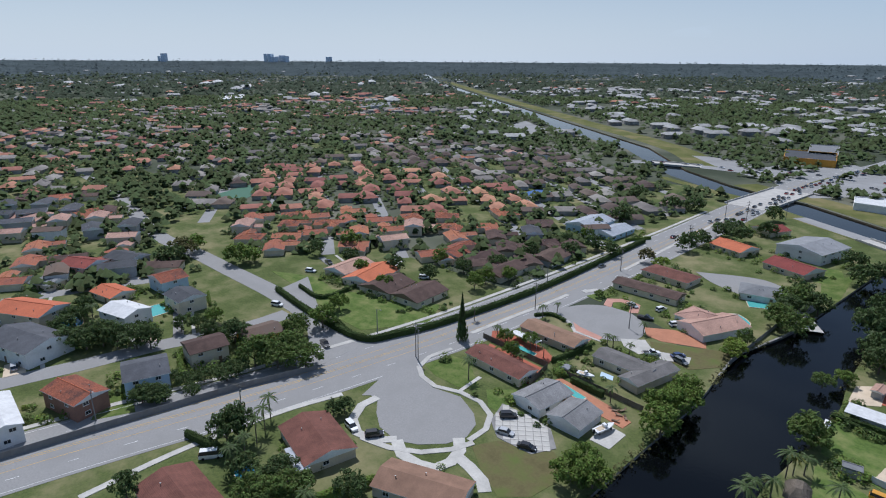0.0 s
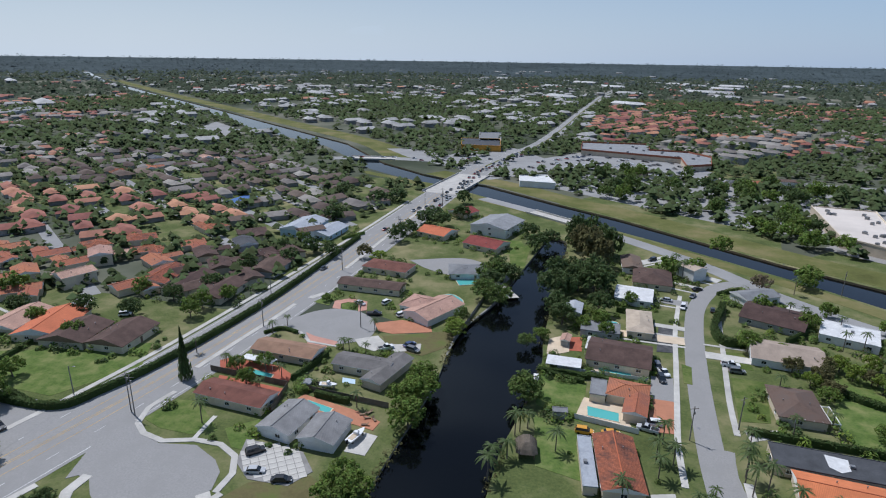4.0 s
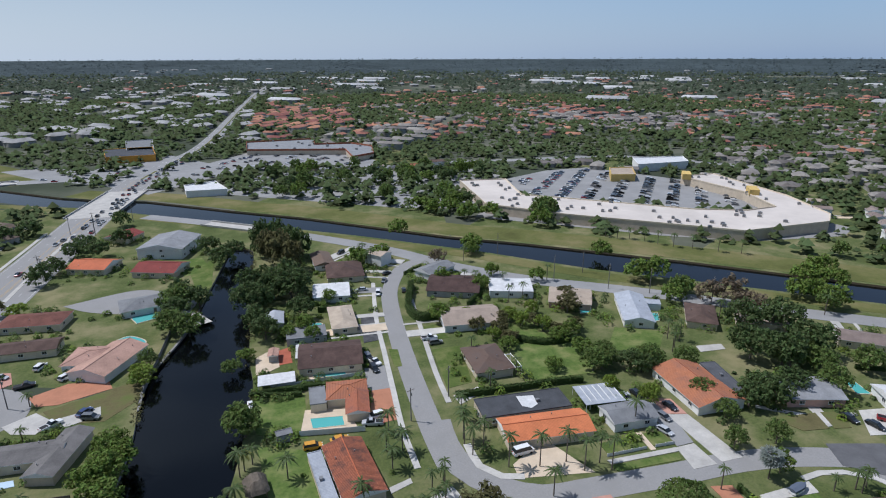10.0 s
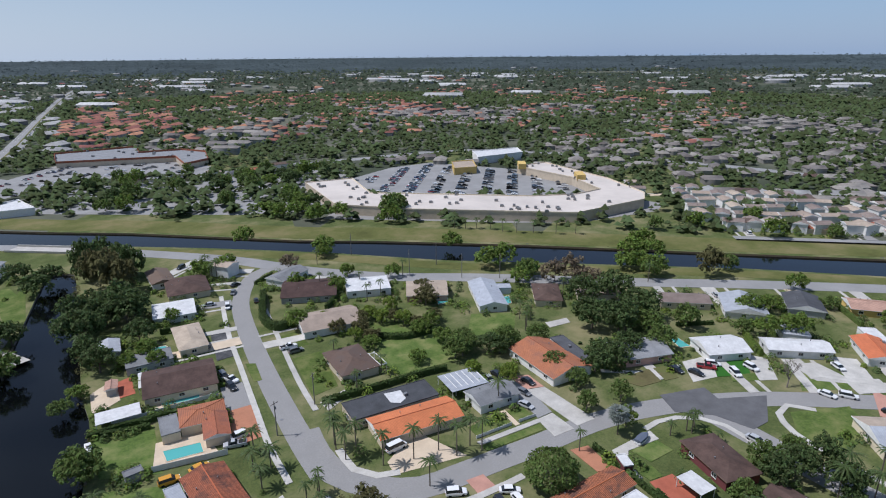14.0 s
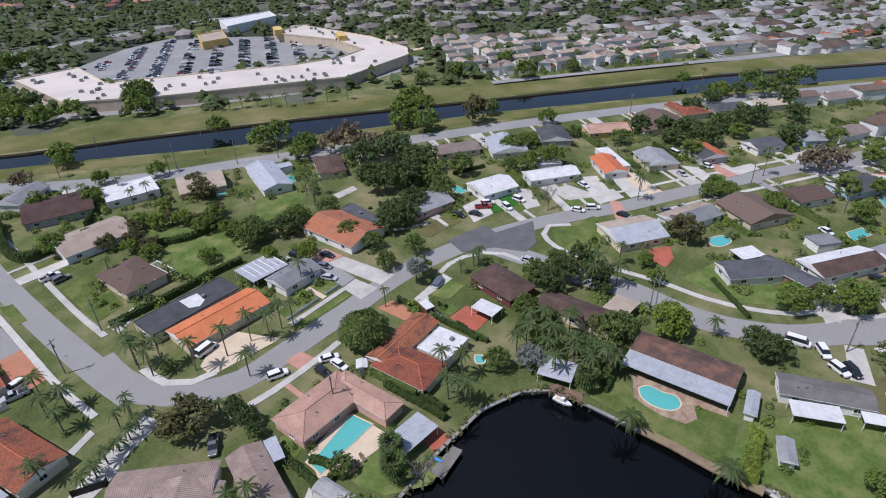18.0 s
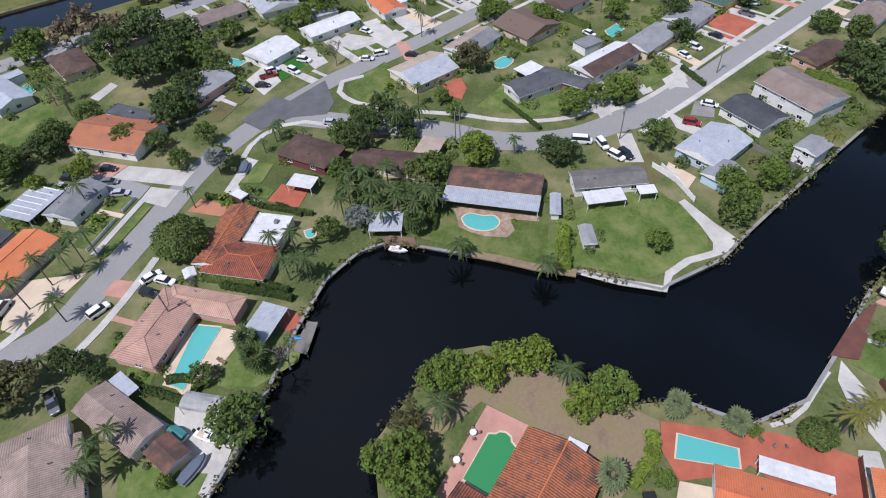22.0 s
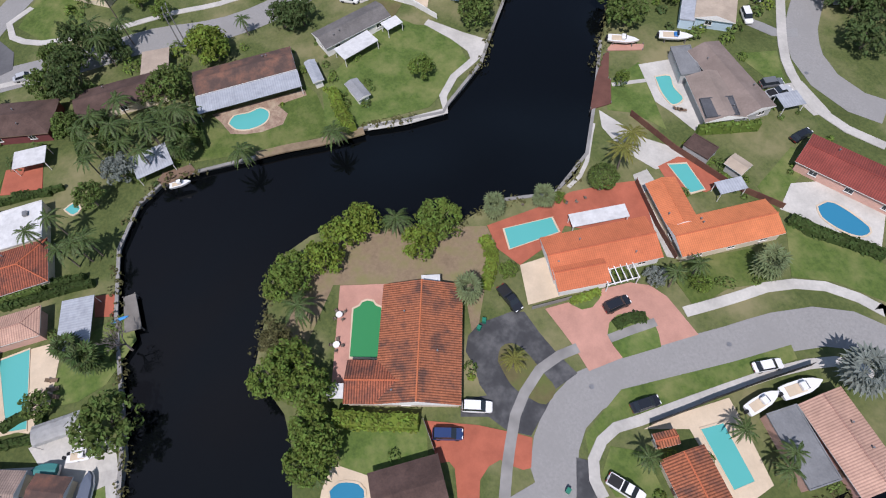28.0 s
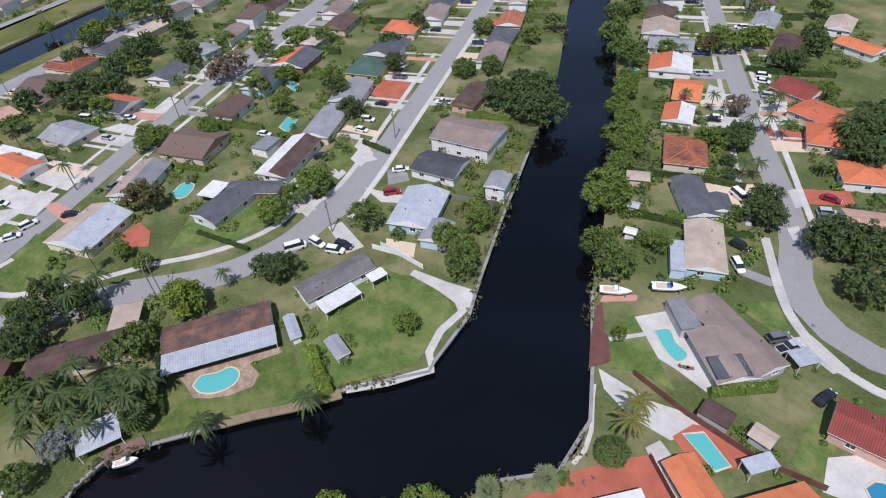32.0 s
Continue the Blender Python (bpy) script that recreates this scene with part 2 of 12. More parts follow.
mat("thatch", (0.20, 0.165, 0.125), (0.12, 0.10, 0.08), 6, 1.0, 0.8, 0.12, 0, 0, 0.3, 0.8)
# walls
mat("cream", (0.62, 0.53, 0.40), (0.56, 0.48, 0.36), 2, 0.9, 0.1, 0, 0, 0.12, 0.12, 0.3)
mat("white_wall", (0.74, 0.73, 0.70), (0.66, 0.65, 0.62), 2, 0.9, 0.1, 0, 0, 0.06, 0.1, 0.3)
mat("blue_wall", (0.46, 0.58, 0.66), (0.42, 0.53, 0.61), 2, 0.9, 0.1, 0, 0, 0.08, 0.1, 0.3)
mat("grey_wall", (0.40, 0.40, 0.39), (0.34, 0.34, 0.33), 2, 0.9, 0.1, 0, 0, 0.1, 0.12, 0.3)
mat("brick_wall", (0.26, 0.14, 0.10), (0.20, 0.11, 0.085), 4, 0.9, 0.2, 0, 0, 0.1, 0.15, 0.3)
mat("pink_wall", (0.55, 0.33, 0.27), (0.50, 0.30, 0.25), 2, 0.9, 0.1, 0, 0, 0.1, 0.12, 0.3)
mat("yellow_wall", (0.62, 0.44, 0.15), (0.56, 0.40, 0.13), 2, 0.9, 0.1, 0, 0, 0.05, 0.12, 0.3)
mat("maroon_wall", (0.17, 0.05, 0.05), (0.14, 0.045, 0.045), 2, 0.9, 0.1, 0, 0, 0.05, 0.12, 0.3)
mat("orange_wall", (0.62, 0.30, 0.05), (0.55, 0.26, 0.05), 2, 0.9, 0.1, 0, 0, 0.05, 0.1, 0.3)
# ground
mat("grass", (0.128, 0.150, 0.050), (0.062, 0.088, 0.031), 1.4, 1.0, 0.5, 0, 0, 0, 0.35, 0.05, c3=(0.165, 0.15, 0.078), spec=0.1)
mat("lawn", (0.118, 0.166, 0.040), (0.064, 0.104, 0.028), 1.2, 1.0, 0.4, 0, 0, 0.12, 0.28, 0.16, c3=(0.138, 0.150, 0.055), spec=0.1)
mat("turf", (0.035, 0.125, 0.020), (0.03, 0.11, 0.018), 3, 1.0, 0.2, 0, 0, 0, 0.08, 0.2, spec=0.1)
mat("dry_lawn", (0.150, 0.130, 0.062), (0.115, 0.105, 0.048), 1.2, 1.0, 0.4, 0, 0, 0, 0.3, 0.12, c3=(0.085, 0.105, 0.032), spec=0.1)
mat("bank_grass", (0.135, 0.142, 0.046), (0.102, 0.114, 0.037), 0.5, 1.0, 0.5, 0, 0, 0, 0.35, 0.03, c3=(0.155, 0.132, 0.064), spec=0.1)
mat("soil", (0.275, 0.205, 0.135), (0.205, 0.155, 0.10), 1.5, 1.0, 0.5, 0, 0, 0, 0.3, 0.25, c3=(0.16, 0.145, 0.068), spec=0.1)
mat("rockery", (0.36, 0.25, 0.18), (0.22, 0.15, 0.11), 2.2, 0.95, 0.6, 0, 0, 0, 0.3, 0.5, c3=(0.30, 0.24, 0.17))
mat("asphalt", (0.295, 0.288, 0.275), (0.225, 0.220, 0.212), 2.2, 0.95, 0.2, 0, 0, 0, 0.07, 0.10, c3=(0.225, 0.22, 0.21))
mat("dark_asphalt", (0.060, 0.061, 0.064), (0.048, 0.049, 0.052), 4, 0.9, 0.2, 0, 0, 0, 0.3, 0.25, c3=(0.09, 0.09, 0.09))
mat("patch_asphalt", (0.115, 0.115, 0.118), (0.10, 0.10, 0.103), 4, 0.9, 0.2, 0, 0, 0, 0.2, 0.2)
mat("old_asphalt", (0.27, 0.268, 0.26), (0.23, 0.228, 0.222), 2, 0.95, 0.2, 0, 0, 0, 0.15, 0.05)
mat("concrete", (0.47, 0.45, 0.41), (0.40, 0.385, 0.35), 2, 0.95, 0.2, 0, 0, 0.06, 0.18, 0.2)
mat("dark_concrete", (0.25, 0.24, 0.225), (0.20, 0.195, 0.185), 2, 0.95, 0.3, 0, 0, 0.06, 0.25, 0.25)
mat("pink_paver", (0.46, 0.25, 0.19), (0.41, 0.22, 0.17), 5, 0.95, 0.2, 0, 0, 0, 0.15, 0.25)
mat("red_paver", (0.37, 0.11, 0.065), (0.33, 0.10, 0.06), 5, 0.95, 0.2, 0, 0, 0, 0.2, 0.25)
mat("orange_paver", (0.42, 0.19, 0.11), (0.36, 0.16, 0.095), 5, 0.95, 0.2, 0, 0, 0, 0.15, 0.25)
mat("cream_paver", (0.58, 0.47, 0.34), (0.50, 0.41, 0.30), 4, 0.95, 0.2, 0, 0, 0, 0.12, 0.25)
mat("paint_white", (0.62, 0.62, 0.60), (0.50, 0.50, 0.48), 3, 0.8)
mat("paint_yellow", (0.50, 0.33, 0.10), (0.42, 0.28, 0.09), 3, 0.8)
mat("wood", (0.22, 0.15, 0.10), (0.16, 0.11, 0.075), 4, 0.9, 0.3, 0, 0, 0.2, 0.2, 0.4)
mat("grey_wood", (0.20, 0.185, 0.165), (0.15, 0.14, 0.125), 4, 0.9, 0.3, 0, 0, 0.2, 0.2, 0.4)
mat("red_wood", (0.15, 0.07, 0.05), (0.12, 0.055, 0.04), 4, 0.9, 0.3, 0, 0, 0.15, 0.2, 0.4)
mat("bark", (0.17, 0.14, 0.11), (0.12, 0.10, 0.08), 6, 1.0, 0.5, 0, 0, 0.2, 0.2, 0.5)
mat("bare_wood", (0.21, 0.18, 0.155), (0.16, 0.14, 0.12), 6, 1.0, 0.3)
mat("pole_metal", (0.30, 0.30, 0.30), (0.24, 0.24, 0.24), 4, 0.5, 0, metal=0.6)
mat("black", (0.02, 0.02, 0.021), (0.015, 0.015, 0.016), 4, 0.6)
mat("rubber", (0.018, 0.018, 0.018), (0.014, 0.014, 0.014), 8, 0.9)
# leaves
mat("leaf_a", (0.150, 0.205, 0.050), (0.085, 0.130, 0.033), 1.0, 0.75, 0, vary=0.42, islands=True, spec=0.25, lift=0.15)
mat("leaf_b", (0.175, 0.240, 0.044), (0.102, 0.158, 0.032), 1.0, 0.75, 0, vary=0.42, islands=True, spec=0.25, lift=0.15)
mat("leaf_c", (0.225, 0.285, 0.040), (0.130, 0.190, 0.032), 1.0, 0.7, 0, vary=0.42, islands=True, spec=0.25, lift=0.15)
mat("leaf_d", (0.104, 0.148, 0.046), (0.062, 0.096, 0.033), 1.0, 0.75, 0, vary=0.42, islands=True, spec=0.25, lift=0.15)
mat("leaf_dry", (0.21, 0.17, 0.115), (0.16, 0.125, 0.085), 1.0, 0.9, 0, vary=0.25, islands=True, spec=0.1)
mat("leaf_olive", (0.140, 0.130, 0.056), (0.10, 0.10, 0.044), 1.0, 0.9, 0, vary=0.25, islands=True, spec=0.1, lift=0.5)
mat("leaf_pale", (0.26, 0.29, 0.26), (0.20, 0.23, 0.20), 1.0, 0.8, 0, vary=0.2, islands=True, spec=0.2)
mat("palm_leaf", (0.105, 0.150, 0.042), (0.062, 0.098, 0.028), 1.0, 0.6, 0, vary=0.45, islands=True, spec=0.35)
mat("palm_pale", (0.21, 0.25, 0.12), (0.15, 0.19, 0.09), 1.0, 0.8, 0, vary=0.25, islands=True, spec=0.2, lift=0.4)
mat("palm_gold", (0.23, 0.22, 0.06), (0.17, 0.18, 0.046), 1.0, 0.85, 0, vary=0.25, islands=True, spec=0.12)
mat("hedge_leaf", (0.07, 0.105, 0.028), (0.048, 0.08, 0.022), 2.0, 0.8, 0, vary=0.3, islands=True, spec=0.2, lift=0.15)
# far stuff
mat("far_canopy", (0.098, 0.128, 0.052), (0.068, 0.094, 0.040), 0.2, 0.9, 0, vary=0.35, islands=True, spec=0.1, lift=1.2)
# distance haze put into the base colour: bluer and greyer than near leaves
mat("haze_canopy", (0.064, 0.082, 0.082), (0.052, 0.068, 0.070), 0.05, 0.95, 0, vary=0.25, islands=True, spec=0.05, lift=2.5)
mat("far_ground", (0.080, 0.094, 0.062), (0.058, 0.070, 0.048), 0.02, 1.0, 0, blotch=0.45, bscale=0.004, c3=(0.14, 0.135, 0.105), spec=0.05)
# same haze tint painted into the farthest ground colour
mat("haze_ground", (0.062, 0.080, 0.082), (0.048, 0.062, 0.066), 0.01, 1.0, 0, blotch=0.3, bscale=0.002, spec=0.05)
mat("far_roof_red", (0.34, 0.145, 0.095), (0.24, 0.11, 0.078), 0.3, 0.9, 0, vary=0.35, islands=True)
mat("far_roof_brown", (0.115, 0.082, 0.066), (0.085, 0.062, 0.052), 0.3, 0.9, 0, vary=0.35, islands=True)
mat("far_pale", (0.42, 0.42, 0.41), (0.36, 0.36, 0.35), 0.3, 0.9, 0, vary=0.2, islands=True)
mat("far_wall", (0.30, 0.285, 0.26), (0.23, 0.22, 0.20), 0.3, 0.9, 0, vary=0.25, islands=True)
mat("far_roof_grey", (0.22, 0.20, 0.18), (0.16, 0.145, 0.13), 0.3, 0.9, 0, vary=0.4, islands=True)
mat("far_white", (0.34, 0.335, 0.32), (0.25, 0.25, 0.24), 0.3, 0.9, 0, vary=0.2, islands=True)


def glossy(name, col, rough, bump=0.0, bscale=1.0, clear=0.0, metal=0.0, spec=0.5):
    m = bpy.data.materials.new(name)
    m.use_nodes = True
    nt = m.node_tree
    b = nt.nodes["Principled BSDF"]
    b.inputs["Base Color"].default_value = (*col, 1)
    b.inputs["Roughness"].default_value, b.inputs["Metallic"].default_value = rough, metal
    b.inputs["Coat Weight"].default_value = clear
    b.inputs["Specular IOR Level"].default_value = spec
    if bump:
        tc = nt.nodes.new("ShaderNodeTexCoord")
        n = nt.nodes.new("ShaderNodeTexNoise")
        n.inputs["Scale"].default_value, n.inputs["Detail"].default_value = bscale, 4
        bp = nt.nodes.new("ShaderNodeBump")
        bp.inputs["Strength"].default_value, bp.inputs["Distance"].default_value = bump, 0.05
        nt.links.new(tc.outputs["Object"], n.inputs["Vector"])
        nt.links.new(n.outputs[0], bp.inputs["Height"])
        nt.links.new(bp.outputs[0], b.inputs["Normal"])
    MATS[name] = m
    return m


glossy("canal_water", (0.0022, 0.0028, 0.0034), 0.07, 0.2, 1.2, spec=0.24)
glossy("pool_water", (0.095, 0.385, 0.36), 0.06, 0.15, 2.0)
glossy("pool_blue", (0.03, 0.19, 0.31), 0.06, 0.15, 2.0)
glossy("pool_green", (0.035, 0.215, 0.075), 0.06, 0.1, 2.0)
glossy("glass", (0.02, 0.025, 0.03), 0.08, spec=0.6)
for _n, _c in (("car_white", (0.72, 0.72, 0.71)), ("car_black", (0.012, 0.012, 0.014)), ("car_grey", (0.13, 0.135, 0.14)), ("car_silver", (0.42, 0.43, 0.44)),
               ("car_red", (0.28, 0.012, 0.014)), ("car_blue", (0.02, 0.04, 0.12)), ("car_yellow", (0.60, 0.28, 0.02)), ("car_green", (0.01, 0.12, 0.06))):
    glossy(_n, _c, 0.3, clear=0.8)
glossy("lamp_red", (0.25, 0.01, 0.01), 0.3)
glossy("lamp_clear", (0.7, 0.7, 0.68), 0.2)
glossy("blue_tarp", (0.03, 0.16, 0.42), 0.6)
glossy("blue_kayak", (0.05, 0.25, 0.55), 0.4)
glossy("red_awning", (0.42, 0.02, 0.03), 0.7)
glossy("court_blue", (0.05, 0.12, 0.30), 0.9)
glossy("court_green", (0.05, 0.13, 0.08), 0.9)
glossy("blue_grey_cover", (0.09, 0.11, 0.15), 0.7)
glossy("teal_cover", (0.03, 0.16, 0.15), 0.7)
glossy("green_plastic", (0.01, 0.16, 0.10), 0.5)


# ================= mesh helpers =================
def finish(name, bm, material, parent=None, label="", smooth=False):
    me = bpy.data.meshes.new(name)
    bm.to_mesh(me)
    bm.free()
    mats = material if isinstance(material, (list, tuple)) else [material]
    for k in mats:
        me.materials.append(MATS[k])
    if smooth:
        for f in me.polygons:
            f.use_smooth = True
    ob = new(name, me)
    if parent is not None:
        ob.parent = parent
    if label:
        ob["label"] = label
    return ob


def part(name, bm, material, parent, label="", smooth=False):
    return finish(name, bm, material, parent, label, smooth)


def share(name, ob, parent, m):
    """Another part on the mesh of ob."""
    o = new(name, ob.data)
    o.parent = parent
    o.matrix_basis = m
    return o


def box(bm, x0, y0, z0, x1, y1, z1, mi=0):
    vs = [bm.verts.new(p) for p in ((x0, y0, z0), (x1, y0, z0), (x1, y1, z0), (x0, y1, z0), (x0, y0, z1), (x1, y0, z1), (x1, y1, z1), (x0, y1, z1))]
    for q in ((3, 2, 1, 0), (4, 5, 6, 7), (0, 1, 5, 4), (1, 2, 6, 5), (2, 3, 7, 6), (3, 0, 4, 7)):
        bm.faces.new([vs[i] for i in q]).material_index = mi


def prism(bm, pts, z0, z1, mi=0):
    """Upright prism on a plan outline."""
    a = sum(p[0] * q[1] - q[0] * p[1] for p, q in zip(pts, pts[1:] + pts[:1]))
    if a < 0:
        pts = pts[::-1]
    lo = [bm.verts.new((x, y, z0)) for x, y in pts]
    hi = [bm.verts.new((x, y, z1)) for x, y in pts]
    bm.faces.new(hi).material_index = mi
    n = len(pts)
    for i in range(n):
        bm.faces.new((lo[i], lo[(i + 1) % n], hi[(i + 1) % n], hi[i])).material_index = mi


def tube(bm, p, q, r0, r1, n=6):
    p, q = Vector(p), Vector(q)
    d = (q - p).normalized()
    u = d.orthogonal().normalized()
    v = d.cross(u)
    a = [bm.verts.new(p + r0 * (math.cos(t) * u + math.sin(t) * v)) for t in [6.2832 * i / n for i in range(n)]]
    b = [bm.verts.new(q + r1 * (math.cos(t) * u + math.sin(t) * v)) for t in [6.2832 * i / n for i in range(n)]]
    for i in range(n):
        bm.faces.new((a[i], a[(i + 1) % n], b[(i + 1) % n], b[i]))
    bm.faces.new(b)
    bm.faces.new(a[::-1])


def smooth_line(pts, step=4.0):
    """Catmull-Rom through plan points."""
    P = [Vector((*p, 0)) for p in pts]
    P = [2 * P[0] - P[1]] + P + [2 * P[-1] - P[-2]]
    out = []
    for i in range(1, len(P) - 2):
        n = max(1, int((P[i + 1] - P[i]).length / step))
        for k in range(n):
            t = k / n
            a, b, c, d = P[i - 1], P[i], P[i + 1], P[i + 2]
            out.append(0.5 * (2 * b + (c - a) * t + (2 * a - 5 * b + 4 * c - d) * t * t + (3 * b - a - 3 * c + d) * t ** 3))
    out.append(P[-2])
    return [(v.x, v.y) for v in out]


def offsets(line, off):
    out = []
    for i, p in enumerate(line):
        a, b = line[max(i - 1, 0)], line[min(i + 1, len(line) - 1)]
        d = Vector((b[0] - a[0], b[1] - a[1])).normalized()
        out.append((p[0] - d.y * off, p[1] + d.x * off))
    return out


STREETS = []


def ribbon(name, pts, width, z0, z1, material, label="", kind="structure", category="", smooth=True, off=0.0, parent=None):
    """A strip of that width along a line, with its own thickness."""
    line = smooth_line(pts) if smooth else list(pts)
    l, r = offsets(line, off + width / 2), offsets(line, off - width / 2)
    bm = bmesh.new()
    A = [[bm.verts.new((*p, z)) for p in s] for s, z in ((l, z1), (r, z1), (l, z0), (r, z0))]
    for i in range(len(line) - 1):
        bm.faces.new((A[1][i], A[1][i + 1], A[0][i + 1], A[0][i]))
        bm.faces.new((A[0][i], A[0][i + 1], A[2][i + 1], A[2][i]))
        bm.faces.new((A[3][i], A[3][i + 1], A[1][i + 1], A[1][i]))
    for i in (0, -1):
        q = [A[0][i], A[1][i], A[3][i], A[2][i]]
        bm.faces.new(q if i == -1 else q[::-1])
    ob = finish(name, bm, material, parent)
    if name in ("street", "road"):
        STREETS.append((line, width))
    if parent is None:
        tagged(ob, label, category, kind=kind)
    return ob


OPEN = []


def slab(name, pts, z0, z1, material, label="", category="", kind="structure", round_=False):
    bm = bmesh.new()
    if round_:
        pts = smooth_line(list(pts) + [pts[0]], 1.0)[:-1]
    if len(OPEN) < 400 and name != "soil" and "lawn" not in material:
        OPEN.append(list(pts))
    prism(bm, list(pts), z0, z1)
    return tagged(finish(name, bm, material), label, category, kind=kind)


def thing(name, x, y, z=0.0, yaw=0.0, label="", category="", group="", kind=""):
    e = new(name)
    e.empty_display_size = 0.2
    e.matrix_world = pose(x, y, z, 0, 0, yaw)
    return tagged(e, label, category, group, kind)

# ================= kinds of things =================
ROOF_WORDS = {"ter": "weathered terracotta tile", "org": "bright orange tile", "brn": "brown shingle", "dbr": "dark brown shingle", "rus": "rust-streaked brown", "gry": "grey shingle",
              "gtl": "grey tile", "dgy": "charcoal shingle", "asg": "ash-grey shingle", "mar": "dark red-brown tile", "cop": "copper-brown shingle", "wht": "white flat", "sil": "silver sheet metal", "pnk": "pinkish clay tile", "tan": "tan shingle", "tgy": "taupe shingle",
              "red": "deep red tile", "grn": "green shingle", "ttl": "taupe clay tile", "wor": "faded orange tile"}
WALL_WORDS = {"cream": "cream stucco", "white_wall": "white stucco", "blue_wall": "pale blue stucco", "grey_wall": "grey stucco", "brick_wall": "brick", "pink_wall": "salmon stucco",
              "yellow_wall": "yellow stucco", "maroon_wall": "maroon", "orange_wall": "orange"}
WIN = {}


def window_meshes():
    bm = bmesh.new()
    w, h, t, d = 1.5, 1.1, 0.08, 0.10
    box(bm, -w / 2, -d, 0, -w / 2 + t, 0, h)
    box(bm, w / 2 - t, -d, 0, w / 2, 0, h)
    box(bm, -w / 2 + t, -d, h - t, w / 2 - t, 0, h)
    box(bm, -w / 2 - 0.06, -d - 0.06, -0.06, w / 2 + 0.06, 0, t)
    box(bm, -0.03, -d, t, 0.03, -0.02, h - t)
    me = bpy.data.meshes.new("window_frame")
    bm.to_mesh(me)
    bm.free()
    me.materials.append(MATS["white_wall"])
    WIN["frame"] = me
    bm = bmesh.new()
    box(bm, -w / 2 + t, -0.05, t, w / 2 - t, -0.01, h - t)
    me = bpy.data.meshes.new("pane")
    bm.to_mesh(me)
    bm.free()
    me.materials.append(MATS["glass"])
    WIN["pane"] = me
    bm = bmesh.new()
    box(bm, -0.5, -0.06, 0, 0.5, 0, 2.05)
    box(bm, -0.40, -0.08, 0.15, 0.40, -0.06, 1.9)
    me = bpy.data.meshes.new("door")
    bm.to_mesh(me)
    bm.free()
    me.materials.append(MATS["wood"])
    WIN["door"] = me


window_meshes()


def roof_mesh(bm, kind, L, W, rise, th=0.16):
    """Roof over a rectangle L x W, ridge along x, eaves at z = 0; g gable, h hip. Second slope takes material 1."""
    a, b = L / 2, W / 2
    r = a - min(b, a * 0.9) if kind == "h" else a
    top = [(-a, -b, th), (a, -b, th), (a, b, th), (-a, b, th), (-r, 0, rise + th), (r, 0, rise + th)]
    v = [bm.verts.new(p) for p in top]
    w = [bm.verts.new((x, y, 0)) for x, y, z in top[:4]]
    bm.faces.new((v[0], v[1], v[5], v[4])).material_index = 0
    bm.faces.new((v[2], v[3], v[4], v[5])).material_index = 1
    if kind == "h":
        bm.faces.new((v[1], v[2], v[5]))
        bm.faces.new((v[3], v[0], v[4]))
    else:
        bm.faces.new((v[1], v[2], v[5])).material_index = 2
        bm.faces.new((v[3], v[0], v[4])).material_index = 2
    for i in range(4):
        j = (i + 1) % 4
        bm.faces.new((w[i], w[j], v[j], v[i])).material_index = 2
    bm.faces.new(w[::-1]).material_index = 2


